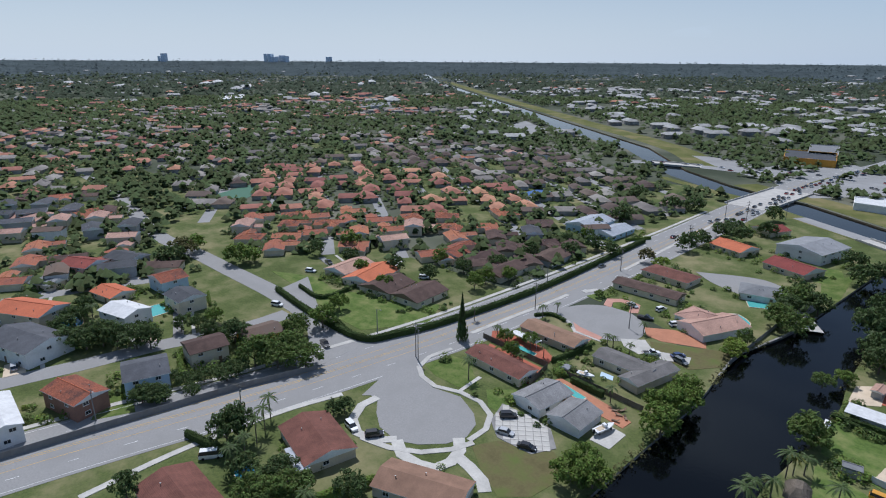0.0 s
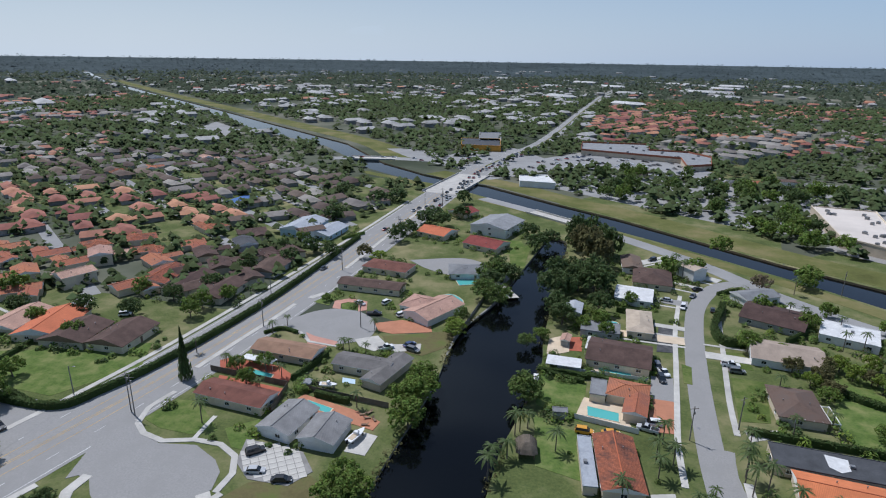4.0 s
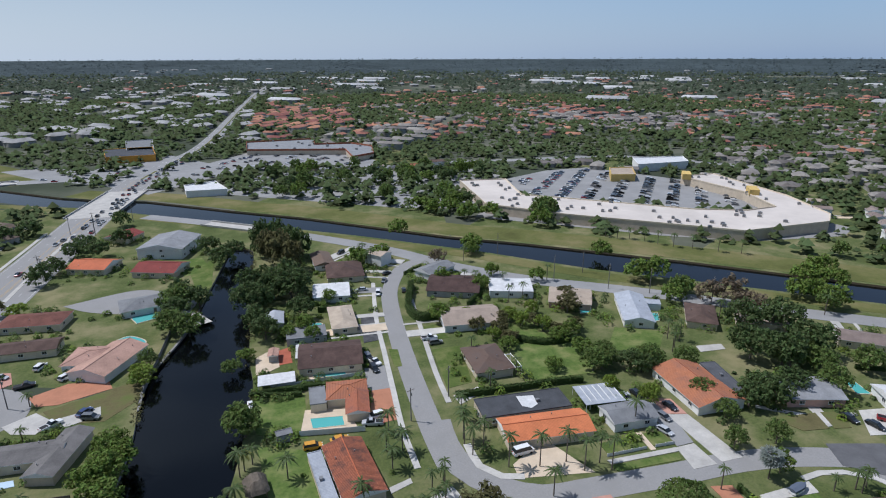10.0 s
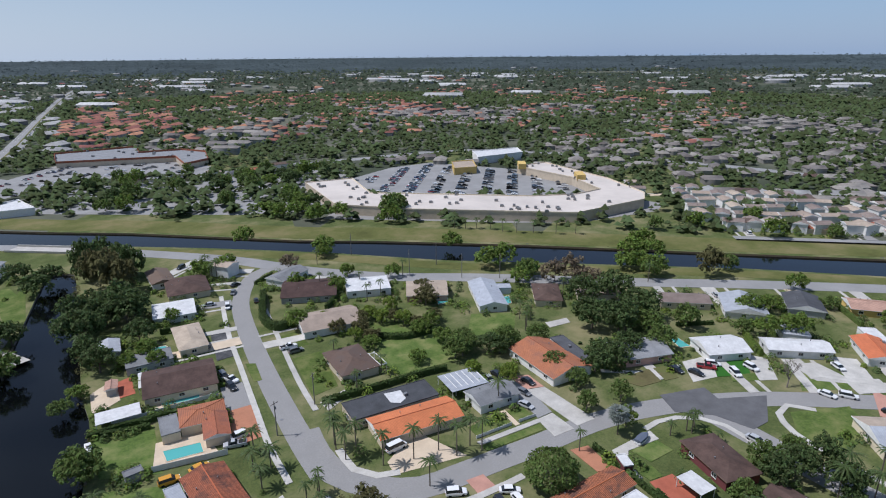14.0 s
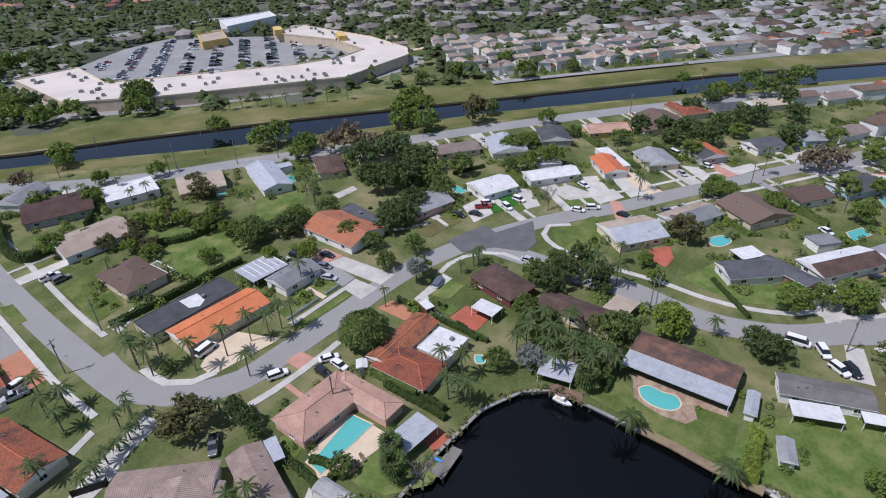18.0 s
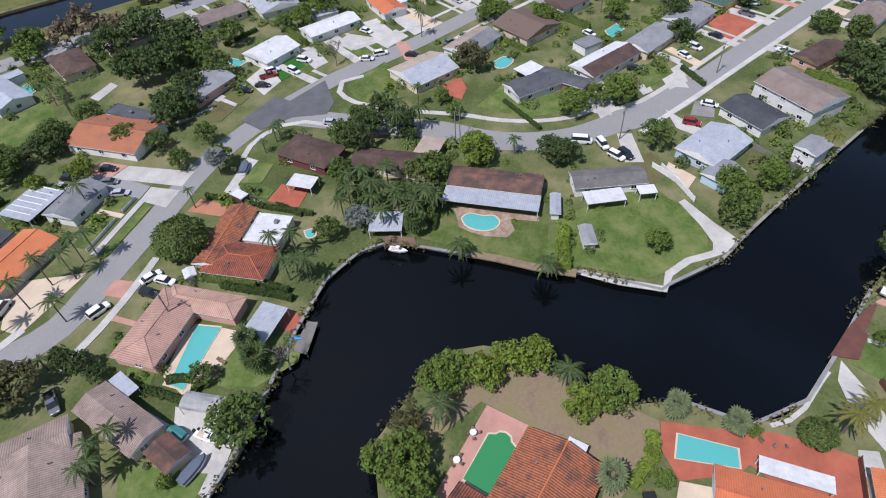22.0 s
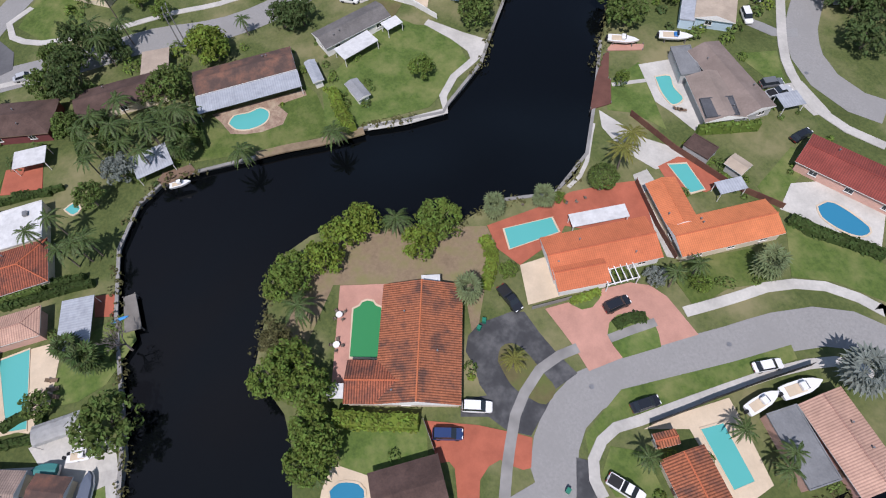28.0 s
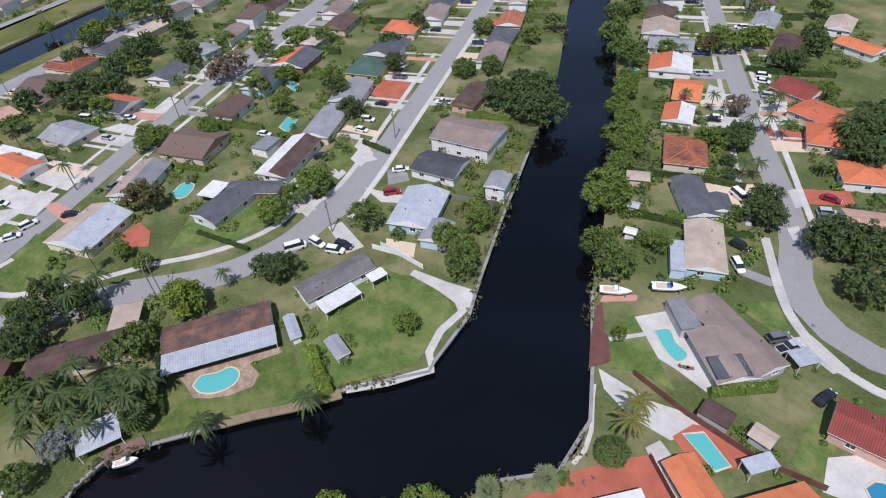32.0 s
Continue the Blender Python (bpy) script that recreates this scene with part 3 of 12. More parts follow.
def wing(house_ob, x, y, yaw, L, W, h=2.6, kind="g", roof="brn", wall="cream", windows=True, second=""):
    """One volume of a house, at its place in the world: walls, roof, ridge, windows, door."""
    inv = house_ob.matrix_world.inverted()
    M = inv @ pose(x, y, 0, 0, 0, yaw)
    ov = 0.45 if kind in "gh" else 0.12
    l, w = max(L - 2 * ov, 0.8), max(W - 2 * ov, 0.8)
    rng = random.Random(int(abs(x * 13 + y * 7) * 10))
    if kind == "p":
        # open cover on posts
        bm = bmesh.new()
        box(bm, -L / 2, -W / 2, h, L / 2, W / 2, h + 0.12)
        ob = part("patio_cover", bm, roof, house_ob, ROOF_WORDS.get(roof, roof) + " patio cover")
        ob.matrix_basis = M
        bm = bmesh.new()
        box(bm, -0.06, -0.06, 0, 0.06, 0.06, h)
        p0 = part("post", bm, "white_wall", house_ob)
        p0.matrix_basis = M @ pose(-L / 2 + 0.2, -W / 2 + 0.2, 0)
        for sx, sy in ((1, -1), (1, 1), (-1, 1)):
            share("post", p0, house_ob, M @ pose(sx * (L / 2 - 0.2), sy * (W / 2 - 0.2), 0))
        return
    bm = bmesh.new()
    box(bm, -l / 2, -w / 2, 0, l / 2, w / 2, h)
    rise = min(W * 0.5 * 0.28, 2.2)
    if kind == "g":
        k = 1 - 2 * ov / W
        for s in (-1, 1):
            q = [bm.verts.new((s * (l / 2 - 0.01), -w / 2, h)), bm.verts.new((s * (l / 2 - 0.01), w / 2, h)), bm.verts.new((s * (l / 2 - 0.01), 0, h + rise * k + 0.1))]
            bm.faces.new(q if s > 0 else q[::-1])
    ob = part("wall", bm, wall, house_ob)
    ob.matrix_basis = M
    if kind == "f":
        bm = bmesh.new()
        a, b = L / 2, W / 2
        rings = [[bm.verts.new((sx * (a - i), sy * (b - i), z)) for sx, sy in ((-1, -1), (1, -1), (1, 1), (-1, 1))] for i, z in ((0, h), (0, h + 0.3), (0.2, h + 0.3), (0.2, h + 0.18))]
        for p, q in zip(rings, rings[1:]):
            for i in range(4):
                bm.faces.new((p[i], p[(i + 1) % 4], q[(i + 1) % 4], q[i]))
        bm.faces.new(rings[3])
        bm.faces.new(rings[0][::-1])
        ob = part("roof", bm, roof, house_ob, ROOF_WORDS.get(roof, roof) + " roof")
        ob.matrix_basis = M
        if L * W > 60:
            bm = bmesh.new()
            box(bm, -0.5, -0.4, h + 0.18, 0.5, 0.4, h + 0.85)
            ac = part("roof_vent", bm, "pole_metal", house_ob)
            ac.matrix_basis = M @ pose(rng.uniform(-a, a) * 0.5, rng.uniform(-b, b) * 0.4, 0)
    else:
        bm = bmesh.new()
        roof_mesh(bm, kind, L, W, rise)
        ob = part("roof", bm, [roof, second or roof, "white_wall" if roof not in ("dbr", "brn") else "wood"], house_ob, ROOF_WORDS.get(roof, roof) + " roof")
        ob.matrix_basis = M @ pose(0, 0, h)
        r = L / 2 - min(W / 2, L * 0.45) if kind == "h" else L / 2
        if roof in ("ter", "wor", "org", "pnk", "red", "gtl"):
            bm = bmesh.new()
            tube(bm, (-r, 0, 0), (r, 0, 0), 0.14, 0.14, 6)
            if kind == "h":
                for sx in (-1, 1):
                    for sy in (-1, 1):
                        tube(bm, (sx * r, 0, 0), (sx * L / 2, sy * W / 2, -rise), 0.11, 0.11, 5)
            rc = part("ridge_cap", bm, "org" if roof == "ter" else roof, house_ob)
            rc.matrix_basis = M @ pose(0, 0, h + rise + 0.17)
        if L > 9:
            bm = bmesh.new()
            tube(bm, (0, 0, 0), (0, 0, 0.55), 0.10, 0.10, 6)
            tube(bm, (0, 0, 0.55), (0, 0, 0.62), 0.17, 0.17, 6)
            for _ in range(2 if L > 13 else 1):
                k = rng.uniform(0.3, 0.7)
                px, s = rng.uniform(-0.7, 0.7) * r, rng.choice((-1, 1))
                if _ == 0:
                    v0 = part("roof_vent", bm, "pole_metal", house_ob)
                    v0.matrix_basis = M @ pose(px, s * W / 2 * (1 - k), h + rise * k + 0.1)
                else:
                    share("roof_vent", v0, house_ob, M @ pose(px, s * W / 2 * (1 - k), h + rise * k + 0.1))
    if windows and l > 5:
        floors = (0,) if h < 4 else (0, 2.7)
        n = max(1, int(l / 5.5))
        for side in (-1, 1):
            for z in floors:
                for i in range(n):
                    px = (i + 0.5) / n * l - l / 2
                    if side < 0 and z == 0 and i == n // 2:
                        d = new("door", WIN["door"])
                        d.parent = house_ob
                        d.matrix_basis = M @ pose(px, -w / 2, 0.02)
                        continue
                    win(house_ob, M @ pose(px, side * w / 2, 1.0 + z, 0, 0, 0 if side < 0 else 180))
            for z in floors:
                if w > 5:
                    win(house_ob, M @ pose(side * l / 2, rng.uniform(-0.2, 0.2) * w, 1.0 + z, 0, 0, 90 if side > 0 else -90))


def win(parent, M):
    o = new("window", WIN["frame"])
    o.parent = parent
    o.matrix_basis = M
    p = new("pane", WIN["pane"])
    p.parent = o


HOUSES = []


def house(x, y, yaw, L, W, h=2.6, kind="g", roof="brn", wall="cream", second="", label="", name="house", windows=True):
    HOUSES.append((x, y, max(L, W) / 2, name == "house"))
    words = label or ("two-storey " if h > 4 else "low ") + WALL_WORDS.get(wall, wall) + " house with a " + ROOF_WORDS.get(roof, roof) + " roof"
    e = thing(name, x, y, 0, yaw, words, name.replace("_", " "), "houses of the neighbourhood" if name == "house" else "")
    wing(e, x, y, yaw, L, W, h, kind, roof, wall, windows, second)
    return e


# ---- plants ----
LEAF = {}


def leaf_card(V, F, p, n, size, rng):
    """One bent leaf spray: a diamond of two triangles."""
    u = Vector((rng.uniform(-1, 1), rng.uniform(-1, 1), rng.uniform(-1, 1))).cross(n).normalized()
    w = n.cross(u).normalized()
    i = len(V)
    V += [p - u * size, p + w * size * 0.55 + n * size * 0.15, p + u * size, p - w * size * 0.55 + n * size * 0.15]
    F += [(i, i + 1, i + 2), (i, i + 2, i + 3)]


def crown_mesh(key, seed, material, clumps=26, leaves=34, flat=0.75, size=0.105, spread=0.62, clump=0.34):
    """Unit crown (radius about 1, base at z = 0): leaf sprays on uneven clumps with gaps between."""
    rng = random.Random(seed)
    V, F = [], []
    for c in range(clumps):
        a, r = rng.uniform(0, 6.283), spread * math.sqrt(rng.random())
        z = (0.25 + 0.75 * rng.random() ** 0.8) * math.sqrt(max(0.15, 1 - r * r * 0.9)) * flat * 1.35
        cc = Vector((r * math.cos(a), r * math.sin(a), z))
        cr = clump * rng.uniform(0.6, 1.2)
        for _ in range(leaves):
            d = Vector((rng.gauss(0, 1), rng.gauss(0, 1), rng.gauss(0, 1) + 0.35)).normalized()
            p = cc + Vector((d.x, d.y, d.z * 0.75)) * cr * rng.uniform(0.65, 1.05)
            n = (d + Vector((rng.uniform(-0.5, 0.5), rng.uniform(-0.5, 0.5), rng.uniform(0, 0.6)))).normalized()
            leaf_card(V, F, p, n, size * rng.uniform(0.7, 1.35), rng)
    me = bpy.data.meshes.new("crown")
    me.from_pydata([tuple(v) for v in V], [], F)
    me.materials.append(MATS[material])
    LEAF[key] = me
    return me


def trunk_mesh(key, seed, limbs=6, material="bark"):
    rng = random.Random(seed)
    bm = bmesh.new()
    tube(bm, (0, 0, -0.05), (0.02, 0.01, 0.55), 0.055, 0.04, 7)
    for i in range(limbs):
        a = 6.283 * i / limbs + rng.uniform(-0.4, 0.4)
        r = rng.uniform(0.3, 0.6)
        q = (r * math.cos(a), r * math.sin(a), rng.uniform(0.75, 1.1))
        tube(bm, (0.02, 0.01, 0.5), q, 0.03, 0.012, 5)
    me = bpy.data.meshes.new("trunk")
    bm.to_mesh(me)
    bm.free()
    me.materials.append(MATS[material])
    LEAF[key] = me


for _k, _m in (("a", "leaf_a"), ("b", "leaf_b"), ("c", "leaf_c"), ("d", "leaf_d"), ("dry", "leaf_dry"), ("olive", "leaf_olive"), ("pale", "leaf_pale")):
    for _v in range(3):
        crown_mesh(_k + str(_v), 11 * _v + ord(_k[0]), _m, 78 if _k != "dry" else 52, 21, 0.75 if _v else 0.9, 0.070, 0.80, 0.185)


def shaped_crown(key, seed, material, n, profile, size):
    """Leaf sprays laid on a surface of turning: profile(z) gives the radius."""
    rng = random.Random(seed)
    V, F = [], []
    for _ in range(n):
        z = rng.random()
        a = rng.uniform(0, 6.283)
        r = profile(z) * rng.uniform(0.82, 1.02) * (0.92 + 0.08 * math.sin(5 * a + 9 * z))
        d = Vector((math.cos(a), math.sin(a), 0.6))
        leaf_card(V, F, Vector((r * math.cos(a), r * math.sin(a), z)), (d * 0.7 + Vector((rng.uniform(-1, 1), rng.uniform(-1, 1), rng.uniform(-0.5, 0.9)))).normalized(), size * rng.uniform(0.7, 1.3), rng)
    me = bpy.data.meshes.new("crown")
    me.from_pydata([tuple(v) for v in V], [], F)
    me.materials.append(MATS[material])
    LEAF[key] = me


shaped_crown("round", 5, "leaf_a", 2600, lambda z: math.sqrt(max(0.0, 1 - (1.7 * z - 0.7) ** 2)), 0.06)
shaped_crown("pine", 6, "leaf_d", 1100, lambda z: (1.02 - z) * (0.75 + 0.25 * math.sin(z * 44)), 0.12)
for _v in range(3):
    trunk_mesh("trunk" + str(_v), 77 + _v)
TREE_WORDS = {"a": "broad green tree with a dense crown", "b": "leafy mid-green tree beside a house", "c": "bright yellow-green tree beside a garden", "d": "dark green tree with a dense crown", "dry": "brown half-bare tree beside the road",
              "olive": "olive-brown thinning tree beside a house", "pale": "pale silvery-leaved tree beside a house", "round": "clipped round dark green tree", "pine": "tall narrow dark green conifer"}


FAR_TREES = []


def tree(x, y, r, kind="a", h=0.0):
    """r: crown radius; h: height of the top."""
    h = (h or r * 1.9) * 1.05
    r *= 1.22
    if math.hypot(x, y) > 235:
        FAR_TREES.append((x, y, r, h, kind))
        return None
    rng = random.Random(int(abs(x * 31 + y * 17) * 10))
    e = thing("tree", x, y, 0, rng.uniform(0, 360), TREE_WORDS[kind], "tree", "trees of the neighbourhood")
    base = h * (0.05 if kind == "pine" else 0.22)
    t = new("trunk", LEAF["trunk" + str(rng.randrange(3))])
    t.parent, t.scale = e, (r * 0.9 + 0.5, r * 0.9 + 0.5, base + 0.45 * (h - base))
    c = new("crown", LEAF[kind if kind in ("round", "pine") else kind + str(rng.randrange(3))])
    c.parent, c.location = e, (0, 0, base)
    c.scale = (r, r * rng.uniform(0.85, 1.1), h - base)
    return e


def frond(V, F, d, L, up, droop, wide):
    """One feathered frond: narrow leaflets on both sides of a drooping rib."""
    side = Vector((-d.y, d.x, 0))
    pts = []
    for k in range(13):
        t = k / 12
        pts.append(d * (L * t * (1 - 0.12 * t)) + Vector((0, 0, L * (up * 0.55 * t - droop * 0.62 * t * t))))
    for k in range(1, 13):
        p, q = pts[k - 1], pts[k]
        w = L * wide * math.sin(0.35 + 2.6 * k / 12) * 0.8
        b = len(V)
        V += [p - side * 0.012, p + side * 0.012, q]
        F.append((b, b + 1, b + 2))
        for sd in (-1, 1):
            for f in (0.05, 0.55):
                o = p.lerp(q, f)
                tip = o + side * sd * w + d * w * 0.6 - Vector((0, 0, w * 0.42))
                b = len(V)
                V += [o, p.lerp(q, f + 0.62), tip]
                F.append((b, b + 1, b + 2))


def fan_leaf(V, F, d, L, up):
    """One round fan leaf of narrow blades on its stalk."""
    hub = d * L * 0.45 + Vector((0, 0, L * up * 0.75))
    out = (d + Vector((0, 0, up * 1.1 - 0.25))).normalized()
    side = Vector((-d.y, d.x, 0))
    b = len(V)
    V += [Vector((0, 0, 0)), side * 0.03, hub]
    F.append((b, b + 1, b + 2))
    for i in range(9):
        a = radians(-100 + 25 * i)
        ray = (out * math.cos(a) + side * math.sin(a)).normalized()
        n = out.cross(side).normalized()
        w = ray.cross(n) * L * 0.075
        b = len(V)
        V += [hub + ray * L * 0.1 - w * 0.5, hub + ray * L * 0.34 + w, hub + ray * L * 0.62 - Vector((0, 0, L * 0.10)), hub + ray * L * 0.34 - w]
        F.append((b, b + 1, b + 2, b + 3))


def palm_meshes():
    for key, n, droop, material in (("palm0", 21, 0.85, "palm_leaf"), ("palm1", 23, 1.2, "palm_leaf"), ("gold", 21, 0.95, "palm_gold"), ("fan", 34, 0.0, "palm_leaf"), ("pale", 36, 0.0, "palm_pale"), ("silver", 34, 0.0, "leaf_pale")):
        rng = random.Random(len(key) * 7 + n)
        V, F = [], []
        for i in range(n):
            a = 2.39996 * i + rng.uniform(-0.2, 0.2)
            d = Vector((math.cos(a), math.sin(a), 0))
            if droop:
                frond(V, F, d, rng.uniform(0.82, 1.12), rng.uniform(-0.2, 1.05), droop * rng.uniform(0.8, 1.2), 0.15)
            else:
                fan_leaf(V, F, d, rng.uniform(0.8, 1.1), -0.35 + 1.3 * (i / n))
        me = bpy.data.meshes.new("fronds")
        me.from_pydata([tuple(v) for v in V], [], F)
        me.materials.append(MATS[material])
        LEAF[key] = me
    bm = bmesh.new()
    for k in range(6):
        z0, z1 = k / 6, (k + 1) / 6
        tube(bm, (0.02 * math.sin(z0 * 2), 0, z0), (0.02 * math.sin(z1 * 2), 0, z1), 1.0 - 0.3 * z0, 0.95 - 0.3 * z1, 7)
    me = bpy.data.meshes.new("trunk")
    bm.to_mesh(me)
    bm.free()
    me.materials.append(MATS["bark"])
    LEAF["palm_trunk"] = me


palm_meshes()
PALM_WORDS = {"palm0": "tall green palm with feathery fronds", "palm1": "coconut palm with drooping fronds", "gold": "yellowish coconut palm with drooping fronds", "fan": "bushy green fan palm in a garden", "pale": "round pale green fan palm beside the water", "silver": "silver-blue fan palm in a garden"}


def palm(x, y, h=8.0, r=2.6, kind="palm0"):
    rng = random.Random(int(abs(x * 37 + y * 11) * 10))
    e = thing("palm_tree", x, y, 0, rng.uniform(0, 360), PALM_WORDS[kind], "palm tree", "palms of the neighbourhood")
    t = new("trunk", LEAF["palm_trunk"])
    t.parent, t.scale = e, (0.17, 0.17, h)
    c = new("fronds", LEAF[kind])
    c.parent, c.location, c.scale = e, (0, 0, h), (r * 1.08, r * 1.08, r * 1.08)
    return e


def hedge(pts, width=1.2, h=1.6, label="clipped green hedge along the garden", mat_="hedge_leaf", name="hedge", density=1.0):
    """Leafy hedge along a line: an inner body and many leaf sprays over it."""
    rng = random.Random(int(abs(pts[0][0] * 7 + pts[0][1] * 3) * 10))
    line = smooth_line(pts, 1.2) if len(pts) > 2 else smooth_line([pts[0], ((pts[0][0] + pts[1][0]) / 2, (pts[0][1] + pts[1][1]) / 2), pts[1]], 1.2)
    V, F = [], []
    l, r = offsets(line, width * 0.36), offsets(line, -width * 0.36)
    for i in range(len(line)):
        k = h * rng.uniform(0.8, 0.95)
        V += [Vector((*l[i], 0)), Vector((*l[i], k)), Vector((*r[i], k)), Vector((*r[i], 0))]
        if i:
            b = 4 * i
            F += [(b - 4, b, b + 1, b - 3), (b - 3, b + 1, b + 2, b - 2), (b - 2, b + 2, b + 3, b - 1)]
    n = len(line) * 4 - 4
    F += [(3, 2, 1, 0), (n, n + 1, n + 2, n + 3)]
    for i in range(len(line) - 1):
        for _ in range(int(14 * density * max(1, width))):
            t = rng.random()
            o = rng.uniform(-0.5, 0.5) * width
            x = line[i][0] * (1 - t) + line[i + 1][0] * t
            y = line[i][1] * (1 - t) + line[i + 1][1] * t
            d = Vector((l[i][0] - line[i][0], l[i][1] - line[i][1], 0)).normalized()
            z = h * rng.uniform(0.9, 1.08) if abs(o) < width * 0.36 else h * rng.uniform(0.1, 1.0)
            p = Vector((x, y, z)) + d * o
            nn = Vector((d.x * o * 2 / width + rng.uniform(-0.4, 0.4), d.y * o * 2 / width + rng.uniform(-0.4, 0.4), 0.8)).normalized()
            leaf_card(V, F, p, nn, rng.uniform(0.25, 0.45), rng)
    me = bpy.data.meshes.new(name)
    me.from_pydata([tuple(v) for v in V], [], F)
    me.materials.append(MATS[mat_])
    return tagged(new(name, me), label, "hedge" if name == "hedge" else "shrubs", kind="" if name == "hedge" else "stuff")


def fence(pts, h=1.8, material="wood", label="brown wooden board fence", name="fence", step=2.4):
    """Posts and panels between them."""
    e = thing(name, pts[0][0], pts[0][1], 0, 0, label, "fence" if name == "fence" else "wall")
    ox, oy = pts[0]
    post = None
    for a, b in zip(pts, pts[1:]):
        d = Vector((b[0] - a[0], b[1] - a[1]))
        n = max(1, round(d.length / step))
        yaw = math.degrees(math.atan2(d.y, d.x))
        ln = d.length / n
        bm = bmesh.new()
        box(bm, 0.06, -0.025, 0.05, ln - 0.06, 0.025, h)
        box(bm, 0.06, -0.05, h - 0.3, ln - 0.06, 0.05, h - 0.2)
        pan = None
        for i in range(n):
            m = pose(a[0] - ox + d.x * i / n, a[1] - oy + d.y * i / n, 0, 0, 0, yaw)
            if pan is None:
                pan = part("panel", bm, material, e)
                pan.matrix_basis = m
            else:
                share("panel", pan, e, m)
            if post is None:
                pb = bmesh.new()
                box(pb, -0.06, -0.06, 0, 0.06, 0.06, h + 0.1)
                post = part("post", pb, material, e)
                post.matrix_basis = m
            else:
                share("post", post, e, m)
    return e


# ---- vehicles ----
CARS = {}


def car_proto(kind, colour):
    key = kind + colour
    if key in CARS:
        return CARS[key]
    L, W, H, hood, cab0, cab1 = {"sedan": (4.8, 1.84, 1.45, 0.85, -1.9, 1.0), "suv": (4.8, 1.95, 1.75, 1.0, -2.3, 1.0), "pickup": (5.7, 2.0, 1.85, 1.1, -0.6, 1.3), "van": (5.6, 2.0, 2.2, 1.2, -2.7, 1.9)}[kind]
    word = colour.replace("car_", "")
    e = thing("car" if kind in ("sedan", "suv") else kind if kind == "van" else "pickup_truck", 0, 0, -50, 0, f"parked {word} {'saloon car' if kind == 'sedan' else kind.upper() if kind == 'suv' else kind} with dark windows", "car", "parked cars")
    a, w = L / 2, W / 2
    # lower body: lofted sections
    secs = [(-a, 0.80, 0.45, 0.80), (-a + 0.15, 0.95, 0.30, hood), (-a + 0.9, 1.0, 0.24, hood + 0.02), (0, 1.0, 0.22, hood), (a - 1.2, 1.0, 0.24, hood - 0.04), (a - 0.25, 0.93, 0.30, hood - 0.16), (a, 0.75, 0.42, hood - 0.28)]

    def loft(secs_):
        bm = bmesh.new()
        prev = None
        for x, k, z0, z1 in secs_:
            ring = [bm.verts.new((x, sy * w * k * f, z)) for sy, f, z in ((-1, 0.94, z0), (-1, 1, (z0 + z1) / 2), (-1, 0.93, z1), (1, 0.93, z1), (1, 1, (z0 + z1) / 2), (1, 0.94, z0))]
            if prev:
                for i in range(6):
                    bm.faces.new((prev[i], prev[(i + 1) % 6], ring[(i + 1) % 6], ring[i]))
            else:
                bm.faces.new(ring)
            prev = ring
        bm.faces.new(prev[::-1])
        bmesh.ops.recalc_face_normals(bm, faces=bm.faces)
        return bm

    part("body", loft(secs), colour, e)
    m, t = 0.35 if kind in ("suv", "van") else 0.65, 0.72
    # glasshouse and roof
    bm = bmesh.new()
    lo = [(cab0, -w * 0.9), (cab1 + 0.35, -w * 0.9), (cab1 + 0.35, w * 0.9), (cab0, w * 0.9)]
    hi = [(cab0 + m, -w * t), (cab1 - 0.45, -w * t), (cab1 - 0.45, w * t), (cab0 + m, w * t)]
    vl = [bm.verts.new((*p, hood - 0.03)) for p in lo]
    vh = [bm.verts.new((*p, H - 0.07)) for p in hi]
    for i in range(4):
        bm.faces.new((vl[i], vl[(i + 1) % 4], vh[(i + 1) % 4], vh[i]))
    bm.faces.new(vh)
    part("glasshouse", bm, "glass", e)
    bm = bmesh.new()
    box(bm, cab0 + m - 0.05, -w * t - 0.03, H - 0.08, cab1 - 0.40, w * t + 0.03, H)
    part("roof_panel", bm, colour, e)
    if kind == "pickup":
        bm = bmesh.new()
        box(bm, -a + 0.2, -w * 0.8, hood - 0.02, cab0 - 0.15, w * 0.8, hood + 0.02)
        part("bed", bm, "black", e)
    bm = bmesh.new()
    tube(bm, (0, -0.11, 0), (0, 0.11, 0), 0.34, 0.34, 12)
    wh = part("wheel", bm, "rubber", e)
    spots = [(sx * L * 0.30, sy * (w - 0.12)) for sx in (-1, 1) for sy in (-1, 1)]
    wh.matrix_basis = pose(*spots[0], 0.34)
    for s in spots[1:]:
        share("wheel", wh, e, pose(*s, 0.34))
    for name, x, mm in (("headlight", a - 0.12, "lamp_clear"), ("tail_light", -a + 0.06, "lamp_red")):
        bm = bmesh.new()
        box(bm, x - 0.08, -0.22, hood - 0.32, x + 0.08, 0.22, hood - 0.16)
        o = part(name, bm, mm, e)
        o.matrix_basis = pose(0, -w * 0.55, 0)
        share(name, o, e, pose(0, w * 0.55, 0))
    CARS[key] = e
    return e


USED = set()


def car(x, y, yaw, kind="sedan", colour="car_white", z=0.07):
    e = car_proto(kind, colour)
    if e.name not in USED:
        USED.add(e.name)
        e.matrix_world = pose(x, y, z, 0, 0, yaw)
        return e
    return copy_thing(e, pose(x, y, z, 0, 0, yaw))


FAR_CARS = {}


